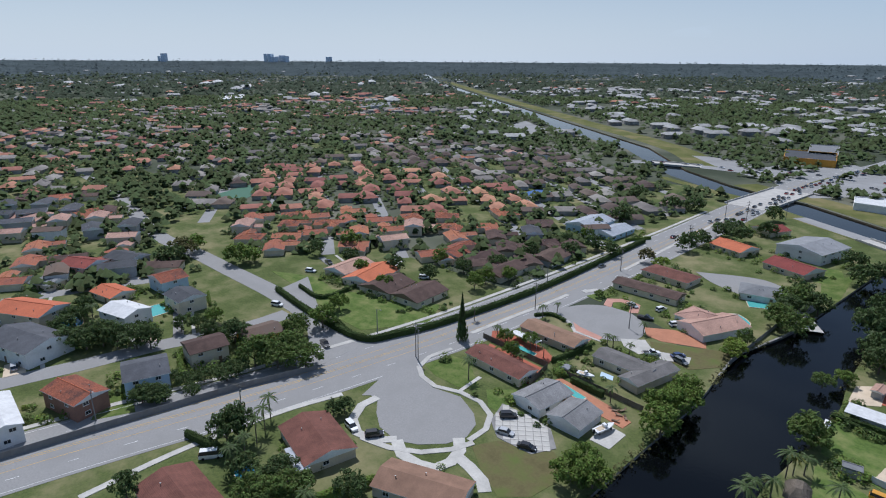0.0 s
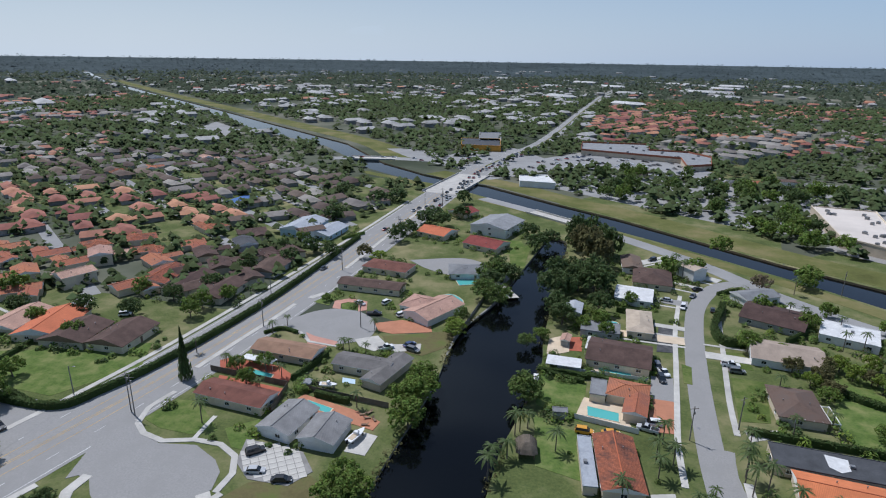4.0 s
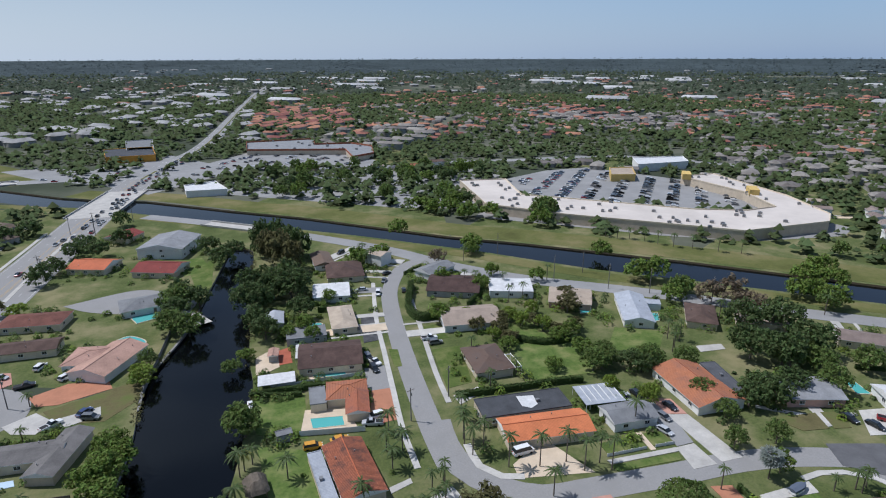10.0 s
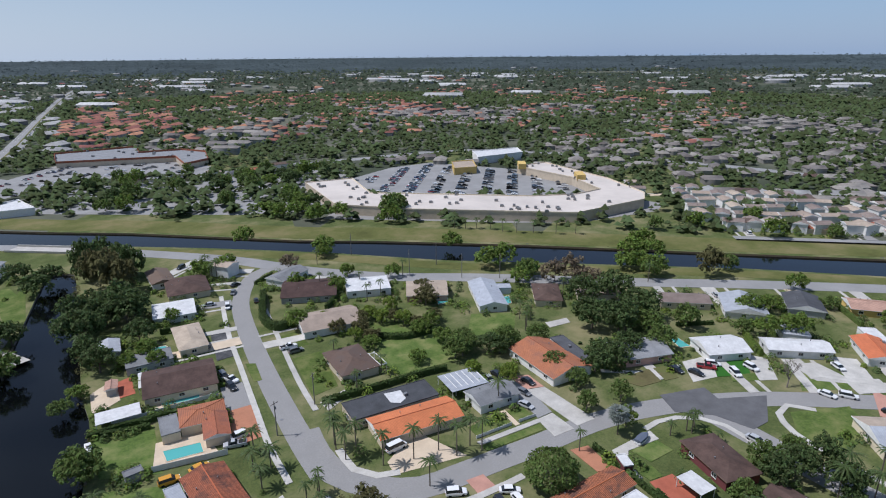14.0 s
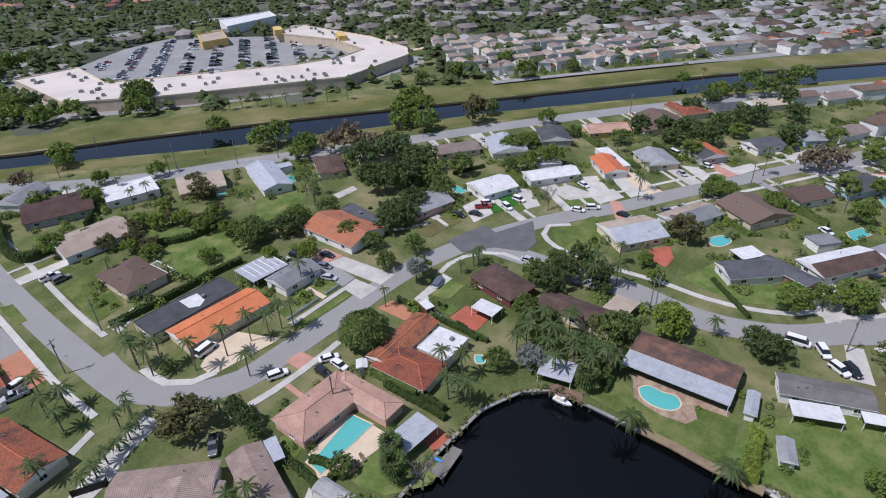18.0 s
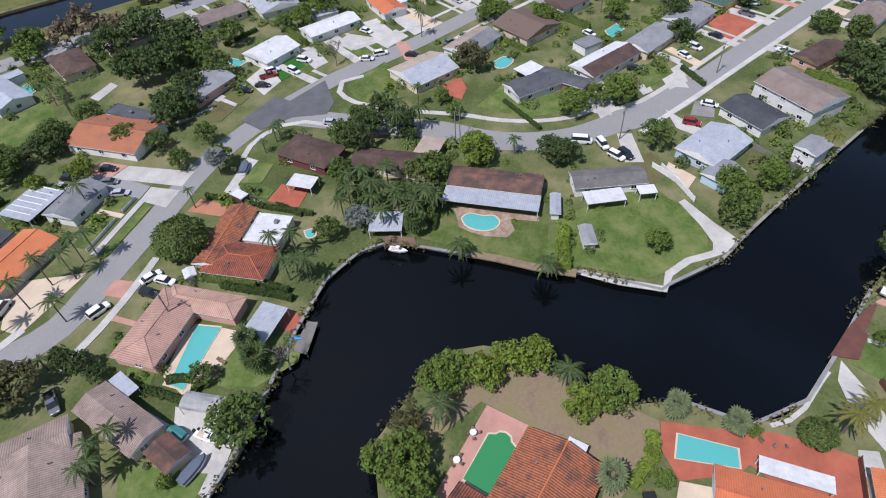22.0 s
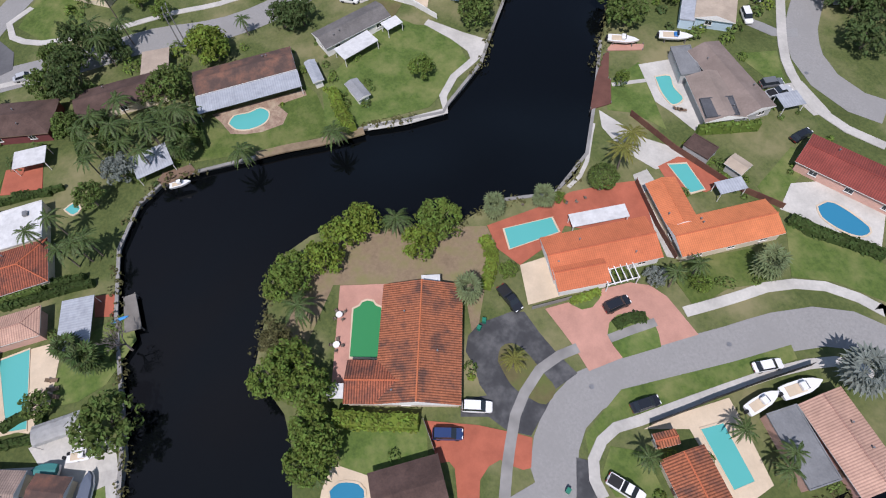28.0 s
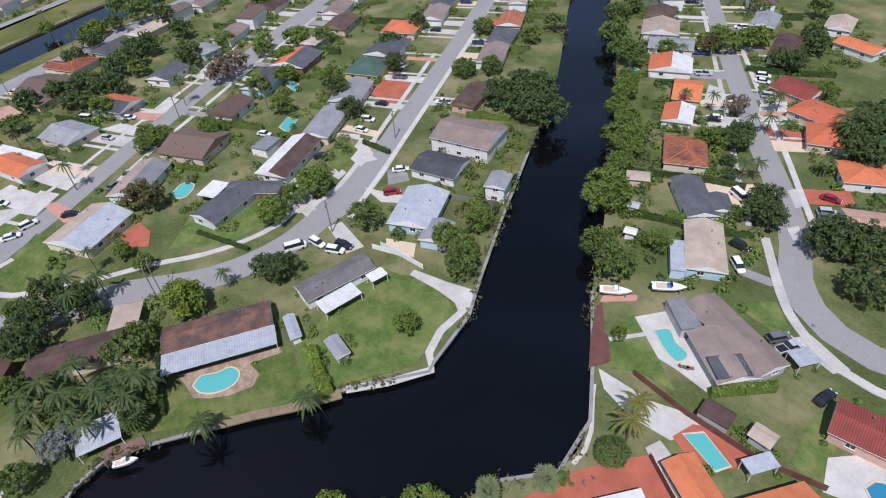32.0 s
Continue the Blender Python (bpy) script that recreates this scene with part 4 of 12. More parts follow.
def far_car(x, y, yaw, colour, z=0.06, group="cars in the car park"):
    if colour not in FAR_CARS:
        e = thing("car", x, y, z, yaw, f"small {colour.replace('car_', '')} car seen from afar", "car", group)
        bm = bmesh.new()
        box(bm, -2.3, -0.9, 0.25, 2.3, 0.9, 0.9)
        bmesh.ops.bevel(bm, geom=bm.edges[:], offset=0.15, segments=1, affect="EDGES")
        part("body", bm, colour, e)
        bm = bmesh.new()
        lo, hi = [(-1.9, -0.8), (0.9, -0.8), (0.9, 0.8), (-1.9, 0.8)], [(-1.4, -0.65), (0.3, -0.65), (0.3, 0.65), (-1.4, 0.65)]
        vl, vh = [bm.verts.new((*p, 0.88)) for p in lo], [bm.verts.new((*p, 1.45)) for p in hi]
        for i in range(4):
            bm.faces.new((vl[i], vl[(i + 1) % 4], vh[(i + 1) % 4], vh[i]))
        bm.faces.new(vh)
        part("glasshouse", bm, "glass", e)
        FAR_CARS[colour] = e
        return e
    e = copy_thing(FAR_CARS[colour], pose(x, y, z, 0, 0, yaw))
    e["group"] = group
    return e


def pool_note(pts):
    OPEN.append(list(pts))


def pool(pts, water="pool_water", label="turquoise swimming pool", deck=None, coping="cream_paver", round_=False):
    if round_:
        pts = smooth_line(list(pts) + [pts[0]], 0.8)[:-1]
    pool_note(pts)
    cx, cy = sum(p[0] for p in pts) / len(pts), sum(p[1] for p in pts) / len(pts)
    loc = [(p[0] - cx, p[1] - cy) for p in pts]
    e = thing("swimming_pool", cx, cy, 0, 0, label, "pool")
    bm = bmesh.new()
    prism(bm, loc, 0.02, 0.16)
    part("water", bm, water, e)
    bm = bmesh.new()
    n = len(loc)
    out = []
    for p in loc:
        r = math.hypot(*p)
        out.append((p[0] * (1 + 0.35 / r), p[1] * (1 + 0.35 / r)))
    vi = [bm.verts.new((*p, 0.2)) for p in loc]
    vo = [bm.verts.new((*p, 0.2)) for p in out]
    vb = [bm.verts.new((*p, 0.0)) for p in out]
    vj = [bm.verts.new((*p, 0.1)) for p in loc]
    for i in range(n):
        j = (i + 1) % n
        bm.faces.new((vo[i], vo[j], vi[j], vi[i]))
        bm.faces.new((vb[i], vb[j], vo[j], vo[i]))
        bm.faces.new((vi[i], vi[j], vj[j], vj[i]))
    bmesh.ops.recalc_face_normals(bm, faces=bm.faces)
    part("coping", bm, "cream_paver" if round_ else coping, e)
    return e


def utility_pole(x, y, h=11.0, yaw=0.0, arm=True, lamp=False):
    e = thing("utility_pole", x, y, 0, yaw, "weathered wooden utility pole beside the road" if not lamp else "concrete street lamp pole beside the road", "pole", "poles along the roads")
    bm = bmesh.new()
    tube(bm, (0, 0, 0), (0, 0, h), 0.17, 0.11, 8)
    part("pole", bm, "grey_wood" if not lamp else "dark_concrete", e)
    if arm:
        bm = bmesh.new()
        box(bm, -1.2, -0.06, h - 0.8, 1.2, 0.06, h - 0.66)
        part("crossarm", bm, "grey_wood", e)
        bm = bmesh.new()
        tube(bm, (0.25, 0, h - 2.4), (0.25, 0, h - 1.6), 0.2, 0.2, 8)
        part("transformer", bm, "pole_metal", e)
    if lamp:
        bm = bmesh.new()
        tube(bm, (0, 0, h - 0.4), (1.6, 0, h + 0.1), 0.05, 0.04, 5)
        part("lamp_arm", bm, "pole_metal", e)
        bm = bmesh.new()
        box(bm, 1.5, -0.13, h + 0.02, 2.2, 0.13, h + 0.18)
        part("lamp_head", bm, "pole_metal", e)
    return e


def boat(x, y, yaw, L=6.5, W=2.3, z=0.6, tarp=None, label="white motorboat with an outboard engine"):
    e = thing("boat", x, y, z, yaw, label, "boat")
    bm = bmesh.new()
    secs = [(-L / 2, 0.9, 0.1), (-L / 4, 1.0, 0.0), (L / 8, 0.95, 0.0), (L / 3, 0.6, 0.12), (L / 2, 0.06, 0.55)]
    prev = None
    for sx, k, zb in secs:
        ring = [bm.verts.new(p) for p in ((sx, -W / 2 * k, 0.9), (sx, -W / 2 * k * 0.8, 0.3 + zb), (sx, 0, zb), (sx, W / 2 * k * 0.8, 0.3 + zb), (sx, W / 2 * k, 0.9))]
        if prev:
            for i in range(4):
                bm.faces.new((prev[i], prev[i + 1], ring[i + 1], ring[i]))
            bm.faces.new((prev[4], prev[0], ring[0], ring[4]))
        else:
            bm.faces.new(ring)
        prev = ring
    bmesh.ops.recalc_face_normals(bm, faces=bm.faces)
    part("hull", bm, "car_white", e)
    bm = bmesh.new()
    box(bm, -L * 0.38, -W * 0.33, 0.9, L * 0.05, W * 0.33, 0.94)
    part("cockpit_floor", bm, "cream_paver", e)
    bm = bmesh.new()
    box(bm, -0.45, -W * 0.28, 0.94, 0.5, W * 0.28, 1.75 if not tarp else 1.3)
    bmesh.ops.bevel(bm, geom=bm.edges[:], offset=0.12, segments=1, affect="EDGES")
    part("console", bm, tarp or "car_white", e, "blue canvas cover" if tarp else "")
    bm = bmesh.new()
    box(bm, 0.1, -W * 0.26, 1.3, 0.56, W * 0.26, 1.7)
    part("windscreen", bm, "glass", e)
    bm = bmesh.new()
    box(bm, -L / 2 - 0.5, -0.25, 0.3, -L / 2, 0.25, 1.35)
    bmesh.ops.bevel(bm, geom=bm.edges[:], offset=0.1, segments=1, affect="EDGES")
    part("outboard_engine", bm, "black", e)
    if z > 0.3:
        bm = bmesh.new()
        for s in (-0.3, 0.3):
            box(bm, s * L - 0.12, -W * 0.3, -z, s * L + 0.12, W * 0.3, 0.25)
        part("cradle", bm, "grey_wood", e)
    return e


def bare_tree(x, y, h=7.0, seed=1):
    """Leafless grey tree: trunk, limbs and forking twigs."""
    rg = random.Random(seed)
    e = thing("bare_tree", x, y, 0, 0, "leafless grey tree leaning over the water", "tree")
    bm = bmesh.new()

    def grow(p, d, ln, r, depth):
        q = p + d * ln
        tube(bm, p, q, r, r * 0.65, 5 if depth > 1 else 4)
        if depth == 0:
            return
        for _ in range(3 if depth > 1 else 4):
            n = (d + Vector((rg.uniform(-0.8, 0.8), rg.uniform(-0.8, 0.8), rg.uniform(-0.25, 0.5)))).normalized()
            grow(q, n, ln * rg.uniform(0.6, 0.85), r * 0.6, depth - 1)

    grow(Vector((0, 0, 0)), Vector((0.15, 0, 1)).normalized(), h * 0.32, 0.24, 5)
    part("bare_crown", bm, "bare_wood", e)


def thatched_hut(x, y, yaw, L=6.0, W=5.0):
    e = thing("thatched_hut", x, y, 0, yaw, "open garden hut with a grey-brown palm-thatch roof", "hut")
    bm = bmesh.new()
    a, b = L / 2, W / 2
    rings = []
    for k, z in ((1.0, 1.9), (0.8, 2.8), (0.55, 3.6), (0.28, 4.2)):
        rings.append([bm.verts.new((sx * (a * k + (a - b) * (1 - k)) * c, sy * b * k * d, z)) for sx, sy, c, d in ((-1, -1, 0.8, 1), (1, -1, 0.8, 1), (1, -1, 1, 0.6), (1, 1, 1, 0.6), (1, 1, 0.8, 1), (-1, 1, 0.8, 1), (-1, 1, 1, 0.6), (-1, -1, 1, 0.6))])
    for p, q in zip(rings, rings[1:]):
        for i in range(8):
            bm.faces.new((p[i], p[(i + 1) % 8], q[(i + 1) % 8], q[i]))
    bm.faces.new(rings[-1])
    bm.faces.new(rings[0][::-1])
    part("thatch_roof", bm, "thatch", e)
    bm = bmesh.new()
    tube(bm, (0, 0, 0), (0, 0, 2.4), 0.1, 0.09, 6)
    p0 = part("post", bm, "wood", e)
    p0.matrix_basis = pose(-a * 0.7, -b * 0.7, 0)
    for sx, sy in ((1, -1), (1, 1), (-1, 1)):
        share("post", p0, e, pose(sx * a * 0.7, sy * b * 0.7, 0))


def pergola(x, y, yaw, L, W, h=2.5, n=6):
    e = thing("pergola", x, y, 0, yaw, "white slatted pergola frame behind the house", "pergola")
    bm = bmesh.new()
    box(bm, -0.07, -0.07, 0, 0.07, 0.07, h)
    p0 = part("post", bm, "white_wall", e)
    p0.matrix_basis = pose(-L / 2, -W / 2, 0)
    for sx, sy in ((1, -1), (1, 1), (-1, 1)):
        share("post", p0, e, pose(sx * L / 2, sy * W / 2, 0))
    for sy in (-1, 1):
        bm = bmesh.new()
        box(bm, -L / 2 - 0.2, sy * W / 2 - 0.08, h, L / 2 + 0.2, sy * W / 2 + 0.08, h + 0.2)
        part("beam", bm, "white_wall", e)
    bm = bmesh.new()
    box(bm, -0.08, -W / 2 - 0.3, h + 0.2, 0.08, W / 2 + 0.3, h + 0.35)
    s0 = None
    for i in range(n):
        m = pose(-L / 2 + L * i / (n - 1), 0, 0)
        if s0 is None:
            s0 = part("slat", bm, "white_wall", e)
            s0.matrix_basis = m
        else:
            share("slat", s0, e, m)


def lounger(x, y, yaw):
    e = thing("sun_lounger", x, y, 0.1, yaw, "brown wooden sun lounger beside the pool", "lounger", "loungers by the pool")
    bm = bmesh.new()
    box(bm, -0.95, -0.33, 0.28, 0.4, 0.33, 0.36)
    part("seat", bm, "wood", e)
    bm = bmesh.new()
    v = [bm.verts.new(p) for p in ((0.4, -0.33, 0.30), (0.4, 0.33, 0.30), (1.0, 0.33, 0.75), (1.0, -0.33, 0.75), (0.4, -0.33, 0.38), (0.4, 0.33, 0.38), (0.96, 0.33, 0.82), (0.96, -0.33, 0.82))]
    for q in ((0, 1, 2, 3), (7, 6, 5, 4), (0, 4, 5, 1), (1, 5, 6, 2), (2, 6, 7, 3), (3, 7, 4, 0)):
        bm.faces.new([v[i] for i in q])
    part("backrest", bm, "wood", e)
    bm = bmesh.new()
    box(bm, -0.04, -0.04, 0, 0.04, 0.04, 0.28)
    p0 = part("leg", bm, "wood", e)
    p0.matrix_basis = pose(-0.85, -0.28, 0)
    for q in ((-0.85, 0.28), (0.35, -0.28), (0.35, 0.28)):
        share("leg", p0, e, pose(*q, 0))


def kayak(x, y, yaw, z=0.2):
    bm = bmesh.new()
    prev = None
    for sx, k in ((-1.7, 0.05), (-1.1, 0.7), (0, 1.0), (1.1, 0.7), (1.7, 0.05)):
        ring = [bm.verts.new((sx, 0.36 * k * c, 0.16 + 0.16 * sn * (0.4 + k))) for c, sn in ((-1, 0.5), (-0.6, -0.8), (0.6, -0.8), (1, 0.5), (0, 0.8))]
        if prev:
            for i in range(5):
                bm.faces.new((prev[i], prev[(i + 1) % 5], ring[(i + 1) % 5], ring[i]))
        prev = ring
    ob = finish("kayak", bm, "blue_kayak")
    ob.matrix_world = pose(x, y, z, 0, 0, yaw)
    tagged(ob, "bright blue plastic kayak on the dock", "kayak")


def wheelie_bin(x, y, yaw):
    e = thing("wheelie_bin", x, y, 0.05, yaw, "dark green plastic wheelie bin by the drive", "bin", "bins")
    bm = bmesh.new()
    box(bm, -0.3, -0.35, 0, 0.3, 0.35, 0.95)
    part("body", bm, "green_plastic", e)
    bm = bmesh.new()
    box(bm, -0.33, -0.38, 0.95, 0.33, 0.38, 1.02)
    part("lid", bm, "green_plastic", e)


def tent(x, y, yaw, L, W):
    """White canopy with a vaulted roof on posts."""
    e = thing("canopy_tent", x, y, 0, yaw, "white vaulted boat canopy on posts", "canopy")
    bm = bmesh.new()
    prev = None
    for i in range(7):
        a = math.pi * i / 6
        p = [bm.verts.new((s * L / 2, -W / 2 * math.cos(a), 2.2 + 0.9 * math.sin(a))) for s in (-1, 1)]
        if prev:
            bm.faces.new((prev[0], prev[1], p[1], p[0]))
        prev = p
    bmesh.ops.solidify(bm, geom=bm.faces[:], thickness=0.06)
    part("cover", bm, "wht", e)
    bm = bmesh.new()
    tube(bm, (0, 0, 0), (0, 0, 2.2), 0.05, 0.05, 6)
    p0 = part("post", bm, "pole_metal", e)
    p0.matrix_basis = pose(-L / 2 + 0.1, -W / 2 + 0.1, 0)
    for sx, sy in ((1, -1), (1, 1), (-1, 1)):
        share("post", p0, e, pose(sx * (L / 2 - 0.1), sy * (W / 2 - 0.1), 0))


def garden_table(x, y, yaw=0.0):
    e = thing("garden_table", x, y, 0.1, yaw, "round white garden table on the patio", "table")
    bm = bmesh.new()
    tube(bm, (0, 0, 0.70), (0, 0, 0.74), 0.6, 0.6, 16)
    part("tabletop", bm, "white_wall", e)
    bm = bmesh.new()
    tube(bm, (0, 0, 0), (0, 0, 0.70), 0.05, 0.05, 8)
    part("pedestal", bm, "pole_metal", e)
    for k in range(4):
        a = radians(yaw + 45 + 90 * k)
        garden_chair(x + 1.0 * math.cos(a), y + 1.0 * math.sin(a), math.degrees(a) + 90)


def garden_chair(x, y, yaw=0.0):
    e = thing("garden_chair", x, y, 0.1, yaw, "dark garden chair beside the patio table", "chair", "chairs round the garden tables")
    bm = bmesh.new()
    box(bm, -0.24, -0.24, 0.40, 0.24, 0.24, 0.45)
    part("seat", bm, "bark", e)
    bm = bmesh.new()
    box(bm, -0.24, -0.26, 0.45, 0.24, -0.21, 0.88)
    part("backrest", bm, "bark", e)
    for i in (-1, 1):
        for j in (-1, 1):
            bm = bmesh.new()
            box(bm, i * 0.21 - 0.02, j * 0.21 - 0.02, 0, i * 0.21 + 0.02, j * 0.21 + 0.02, 0.40)
            part("leg", bm, "pole_metal", e)


def awning(x, y, yaw, L, W, h=2.4, roof="wht", label="white flat awning on slim posts behind the house"):
    """Thin roof panel with a fascia on four posts."""
    e = thing("awning", x, y, 0, yaw, label, "awning")
    bm = bmesh.new()
    box(bm, -L / 2, -W / 2, h, L / 2, W / 2, h + 0.07)
    part("roof_panel", bm, roof, e)
    bm = bmesh.new()
    box(bm, -L / 2, -W / 2 - 0.06, h - 0.08, L / 2, -W / 2 - 0.003, h + 0.1)
    part("fascia", bm, "white_wall", e)
    bm = bmesh.new()
    box(bm, -0.05, -0.05, 0, 0.05, 0.05, h - 0.003)
    p0 = part("post", bm, "white_wall", e)
    p0.matrix_basis = pose(-L / 2 + 0.1, -W / 2 + 0.1, 0)
    for sx, sy in ((1, -1), (1, 1), (-1, 1)):
        share("post", p0, e, pose(sx * (L / 2 - 0.1), sy * (W / 2 - 0.1), 0))


def dock(pts, material, label):
    """Timber deck on piles, with boards and a rim."""
    cx, cy = sum(p[0] for p in pts) / len(pts), sum(p[1] for p in pts) / len(pts)
    loc = [(x - cx, y - cy) for x, y in pts]
    e = thing("dock", cx, cy, 0, 0, label, "dock")
    bm = bmesh.new()
    prism(bm, loc, 0.02, 0.24)
    part("deck", bm, material, e)
    pile = None
    for x, y in loc:
        if pile is None:
            bm = bmesh.new()
            tube(bm, (0, 0, -1.5), (0, 0, 0.55), 0.13, 0.12, 7)
            pile = part("pile", bm, "grey_wood", e)
            pile.matrix_basis = pose(x * 0.96, y * 0.96, 0)
        else:
            share("pile", pile, e, pose(x * 0.96, y * 0.96, 0))


def covered_boat(x, y, yaw, L, W, cover, label):
    """Small boat under a fitted cover, on a trailer frame."""
    e = thing("boat", x, y, 0.15, yaw, label, "boat")
    for name, k0, z0, z1, m in (("hull", 0.94, 0.25, 0.85, "car_white"), ("cover", 1.0, 0.80, 1.35, cover)):
        bm = bmesh.new()
        prev = None
        for sx, k in ((-0.5, 0.86), (-0.2, 1.0), (0.15, 0.95), (0.38, 0.6), (0.5, 0.10)):
            w = W / 2 * k * k0
            ring = [bm.verts.new(p) for p in ((sx * L, -w, z0 + 0.1), (sx * L, -w * 0.9, z1 - 0.25 * (1 - k)), (sx * L, 0, z1 + (0.15 if name == "cover" else -0.2)), (sx * L, w * 0.9, z1 - 0.25 * (1 - k)), (sx * L, w, z0 + 0.1), (sx * L, 0, z0 - 0.15))]
            if prev:
                for i in range(6):
                    bm.faces.new((prev[i], prev[(i + 1) % 6], ring[(i + 1) % 6], ring[i]))
            else:
                bm.faces.new(ring)
            prev = ring
        bm.faces.new(prev[::-1])
        bmesh.ops.recalc_face_normals(bm, faces=bm.faces)
        part(name, bm, m, e)
    bm = bmesh.new()
    for k in (-0.3, 0.15):
        box(bm, k * L - 0.08, -W * 0.42, -0.1, k * L + 0.08, W * 0.42, 0.3)
    part("trailer_frame", bm, "pole_metal", e)


def manhole_cover(x, y, yaw=0.0):
    bm = bmesh.new()
    tube(bm, (0, 0, 0.0), (0, 0, 0.10), 0.42, 0.42, 18)
    tube(bm, (0, 0, 0.10), (0, 0, 0.108), 0.34, 0.34, 18)
    o = tagged(finish("manhole_cover", bm, "pole_metal"), "round iron manhole cover in the street", "manhole cover")
    o.location = (x, y, 0)

# ================= ground, water, roads =================
from mathutils import geometry

CANAL = [(-4, 306), (-7, 288), (-17, 232), (-22, 208), (-31, 181), (-31, 150), (-34, 118), (-37, 90), (-40, 55), (-42, 15), (-44, -70), (-12, -70), (-10, 15), (-6, 37),
         (20, 27), (33, 25), (42, 28), (51, 24), (62, 18), (64, 6), (60, -3), (55, -14), (57, -23), (54, -34), (60, -44), (70, -51), (87, -62), (105, -77), (125, -92), (151, -112),
         (186, -137), (238, -170), (420, -300), (650, -470), (660, -455), (430, -285), (247, -155), (214, -132), (177, -106), (143, -77), (116, -54), (100, -41), (92, -35), (84, -24),
         (82, -22), (83, -17), (85, -5), (87, 18), (89, 36), (85, 42), (76, 47), (62, 49), (41, 50), (30, 52), (-4, 66), (-10, 90), (-9, 118), (-6, 134), (-1, 165), (-1, 185), (1, 216), (4, 260), (6, 302)]
CANAL = smooth_line(CANAL + [CANAL[0]], 5)[:-1]
RIVER = [(-2060, 2330), (-1040, 1366), (-570, 935), (-443, 816), (-234, 622), (-158, 512), (-110, 468), (-82, 449), (-54, 436), (0, 388), (39, 356), (107, 289), (141, 262), (196, 213), (264, 146), (361, 52), (439, -40), (700, -330),
         (690, -345), (397, -30), (308, 68), (250, 130), (186, 187), (150, 218), (110, 262), (63, 306), (12, 349), (-54, 400), (-86, 428), (-120, 445), (-160, 478), (-247, 594), (-380, 701), (-545, 858), (-1060, 1350), (-2080, 2310)]


def edge_refine(pts, step):
    out = []
    for a, b in zip(pts, pts[1:] + pts[:1]):
        n = max(1, int(math.dist(a, b) / step))
        out += [(a[0] + (b[0] - a[0]) * k / n, a[1] + (b[1] - a[1]) * k / n) for k in range(n)]
    return out


def far_rise(x, y):
    """Beyond the town the ground swells gently into the wooded horizon."""
    r = math.hypot(x, y)
    return 0.0 if r < 2600 else 68.0 * min(1.0, (r - 2600) / 2100) ** 1.15


def inside(p, poly):
    c, n = False, len(poly)
    x, y = p
    for i in range(n):
        a, b = poly[i], poly[i - 1]
        if (a[1] > y) != (b[1] > y) and x < (b[0] - a[0]) * (y - a[1]) / (b[1] - a[1]) + a[0]:
            c = not c
    return c


def build_ground():
    rings = [list(CANAL), edge_refine(RIVER, 60)]
    verts, edges = [], []
    for r in rings:
        o = len(verts)
        verts += [Vector(p) for p in r]
        edges += [(o + i, o + (i + 1) % len(r)) for i in range(len(r))]
    for rad, n in ((700, 20), (900, 24), (1100, 28), (1700, 32), (2600, 40), (3000, 44), (3500, 48), (4000, 48), (4400, 48), (4750, 64)):
        o = len(verts)
        for i in range(n):
            a = 6.2832 * i / n
            p = Vector((rad * math.cos(a), rad * math.sin(a)))
            if not any(inside(p, q) for q in (CANAL, RIVER)):
                verts.append(p)
    v2, e2, f2, *_ = geometry.delaunay_2d_cdt(verts, edges, [], 0, 0.001)
    bm = bmesh.new()
    bv = [bm.verts.new((p.x, p.y, far_rise(p.x, p.y))) for p in v2]
    for f in f2:
        c = sum((v2[i] for i in f), Vector((0, 0))) / len(f)
        if not (inside(c, CANAL) or inside(c, RIVER)):
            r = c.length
            # faces beyond 3000 take the ground colour with haze tinted in
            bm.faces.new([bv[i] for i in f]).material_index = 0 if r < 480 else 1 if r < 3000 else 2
    bmesh.ops.recalc_face_normals(bm, faces=bm.faces)
    bm.faces.ensure_lookup_table()
    if bm.faces[0].normal.z < 0:
        bmesh.ops.reverse_faces(bm, faces=bm.faces)
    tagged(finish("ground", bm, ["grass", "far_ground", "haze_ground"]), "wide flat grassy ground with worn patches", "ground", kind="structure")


build_ground()


def water_sheet(name, outline, z, label):
    bm = bmesh.new()
    bm.faces.new([bm.verts.new((x, y, z)) for x, y in outline])
    bmesh.ops.triangulate(bm, faces=bm.faces[:])
    for f in bm.faces:
        if f.normal.z < 0:
            f.normal_flip()
    tagged(finish(name, bm, "canal_water"), label, "water", kind="structure")


def bank_wall(name, outline, z, material, label, top=0.0):
    bm = bmesh.new()
    n = len(outline)
    hi = [bm.verts.new((x, y, top)) for x, y in outline]
    lo = [bm.verts.new((x, y, z)) for x, y in outline]
    for i in range(n):
        bm.faces.new((hi[i], hi[(i + 1) % n], lo[(i + 1) % n], lo[i]))
    tagged(finish(name, bm, material), label, "canal bank", kind="structure")


water_sheet("water_canal", CANAL, -0.9, "still black canal water")
water_sheet("water_river", RIVER, -0.9, "dark blue canal water between grass banks")
bank_wall("canal_side", CANAL, -1.6, "dark_concrete", "dark stained concrete canal side")
bank_wall("river_side", RIVER, -1.6, "soil", "earth side of the wide canal")

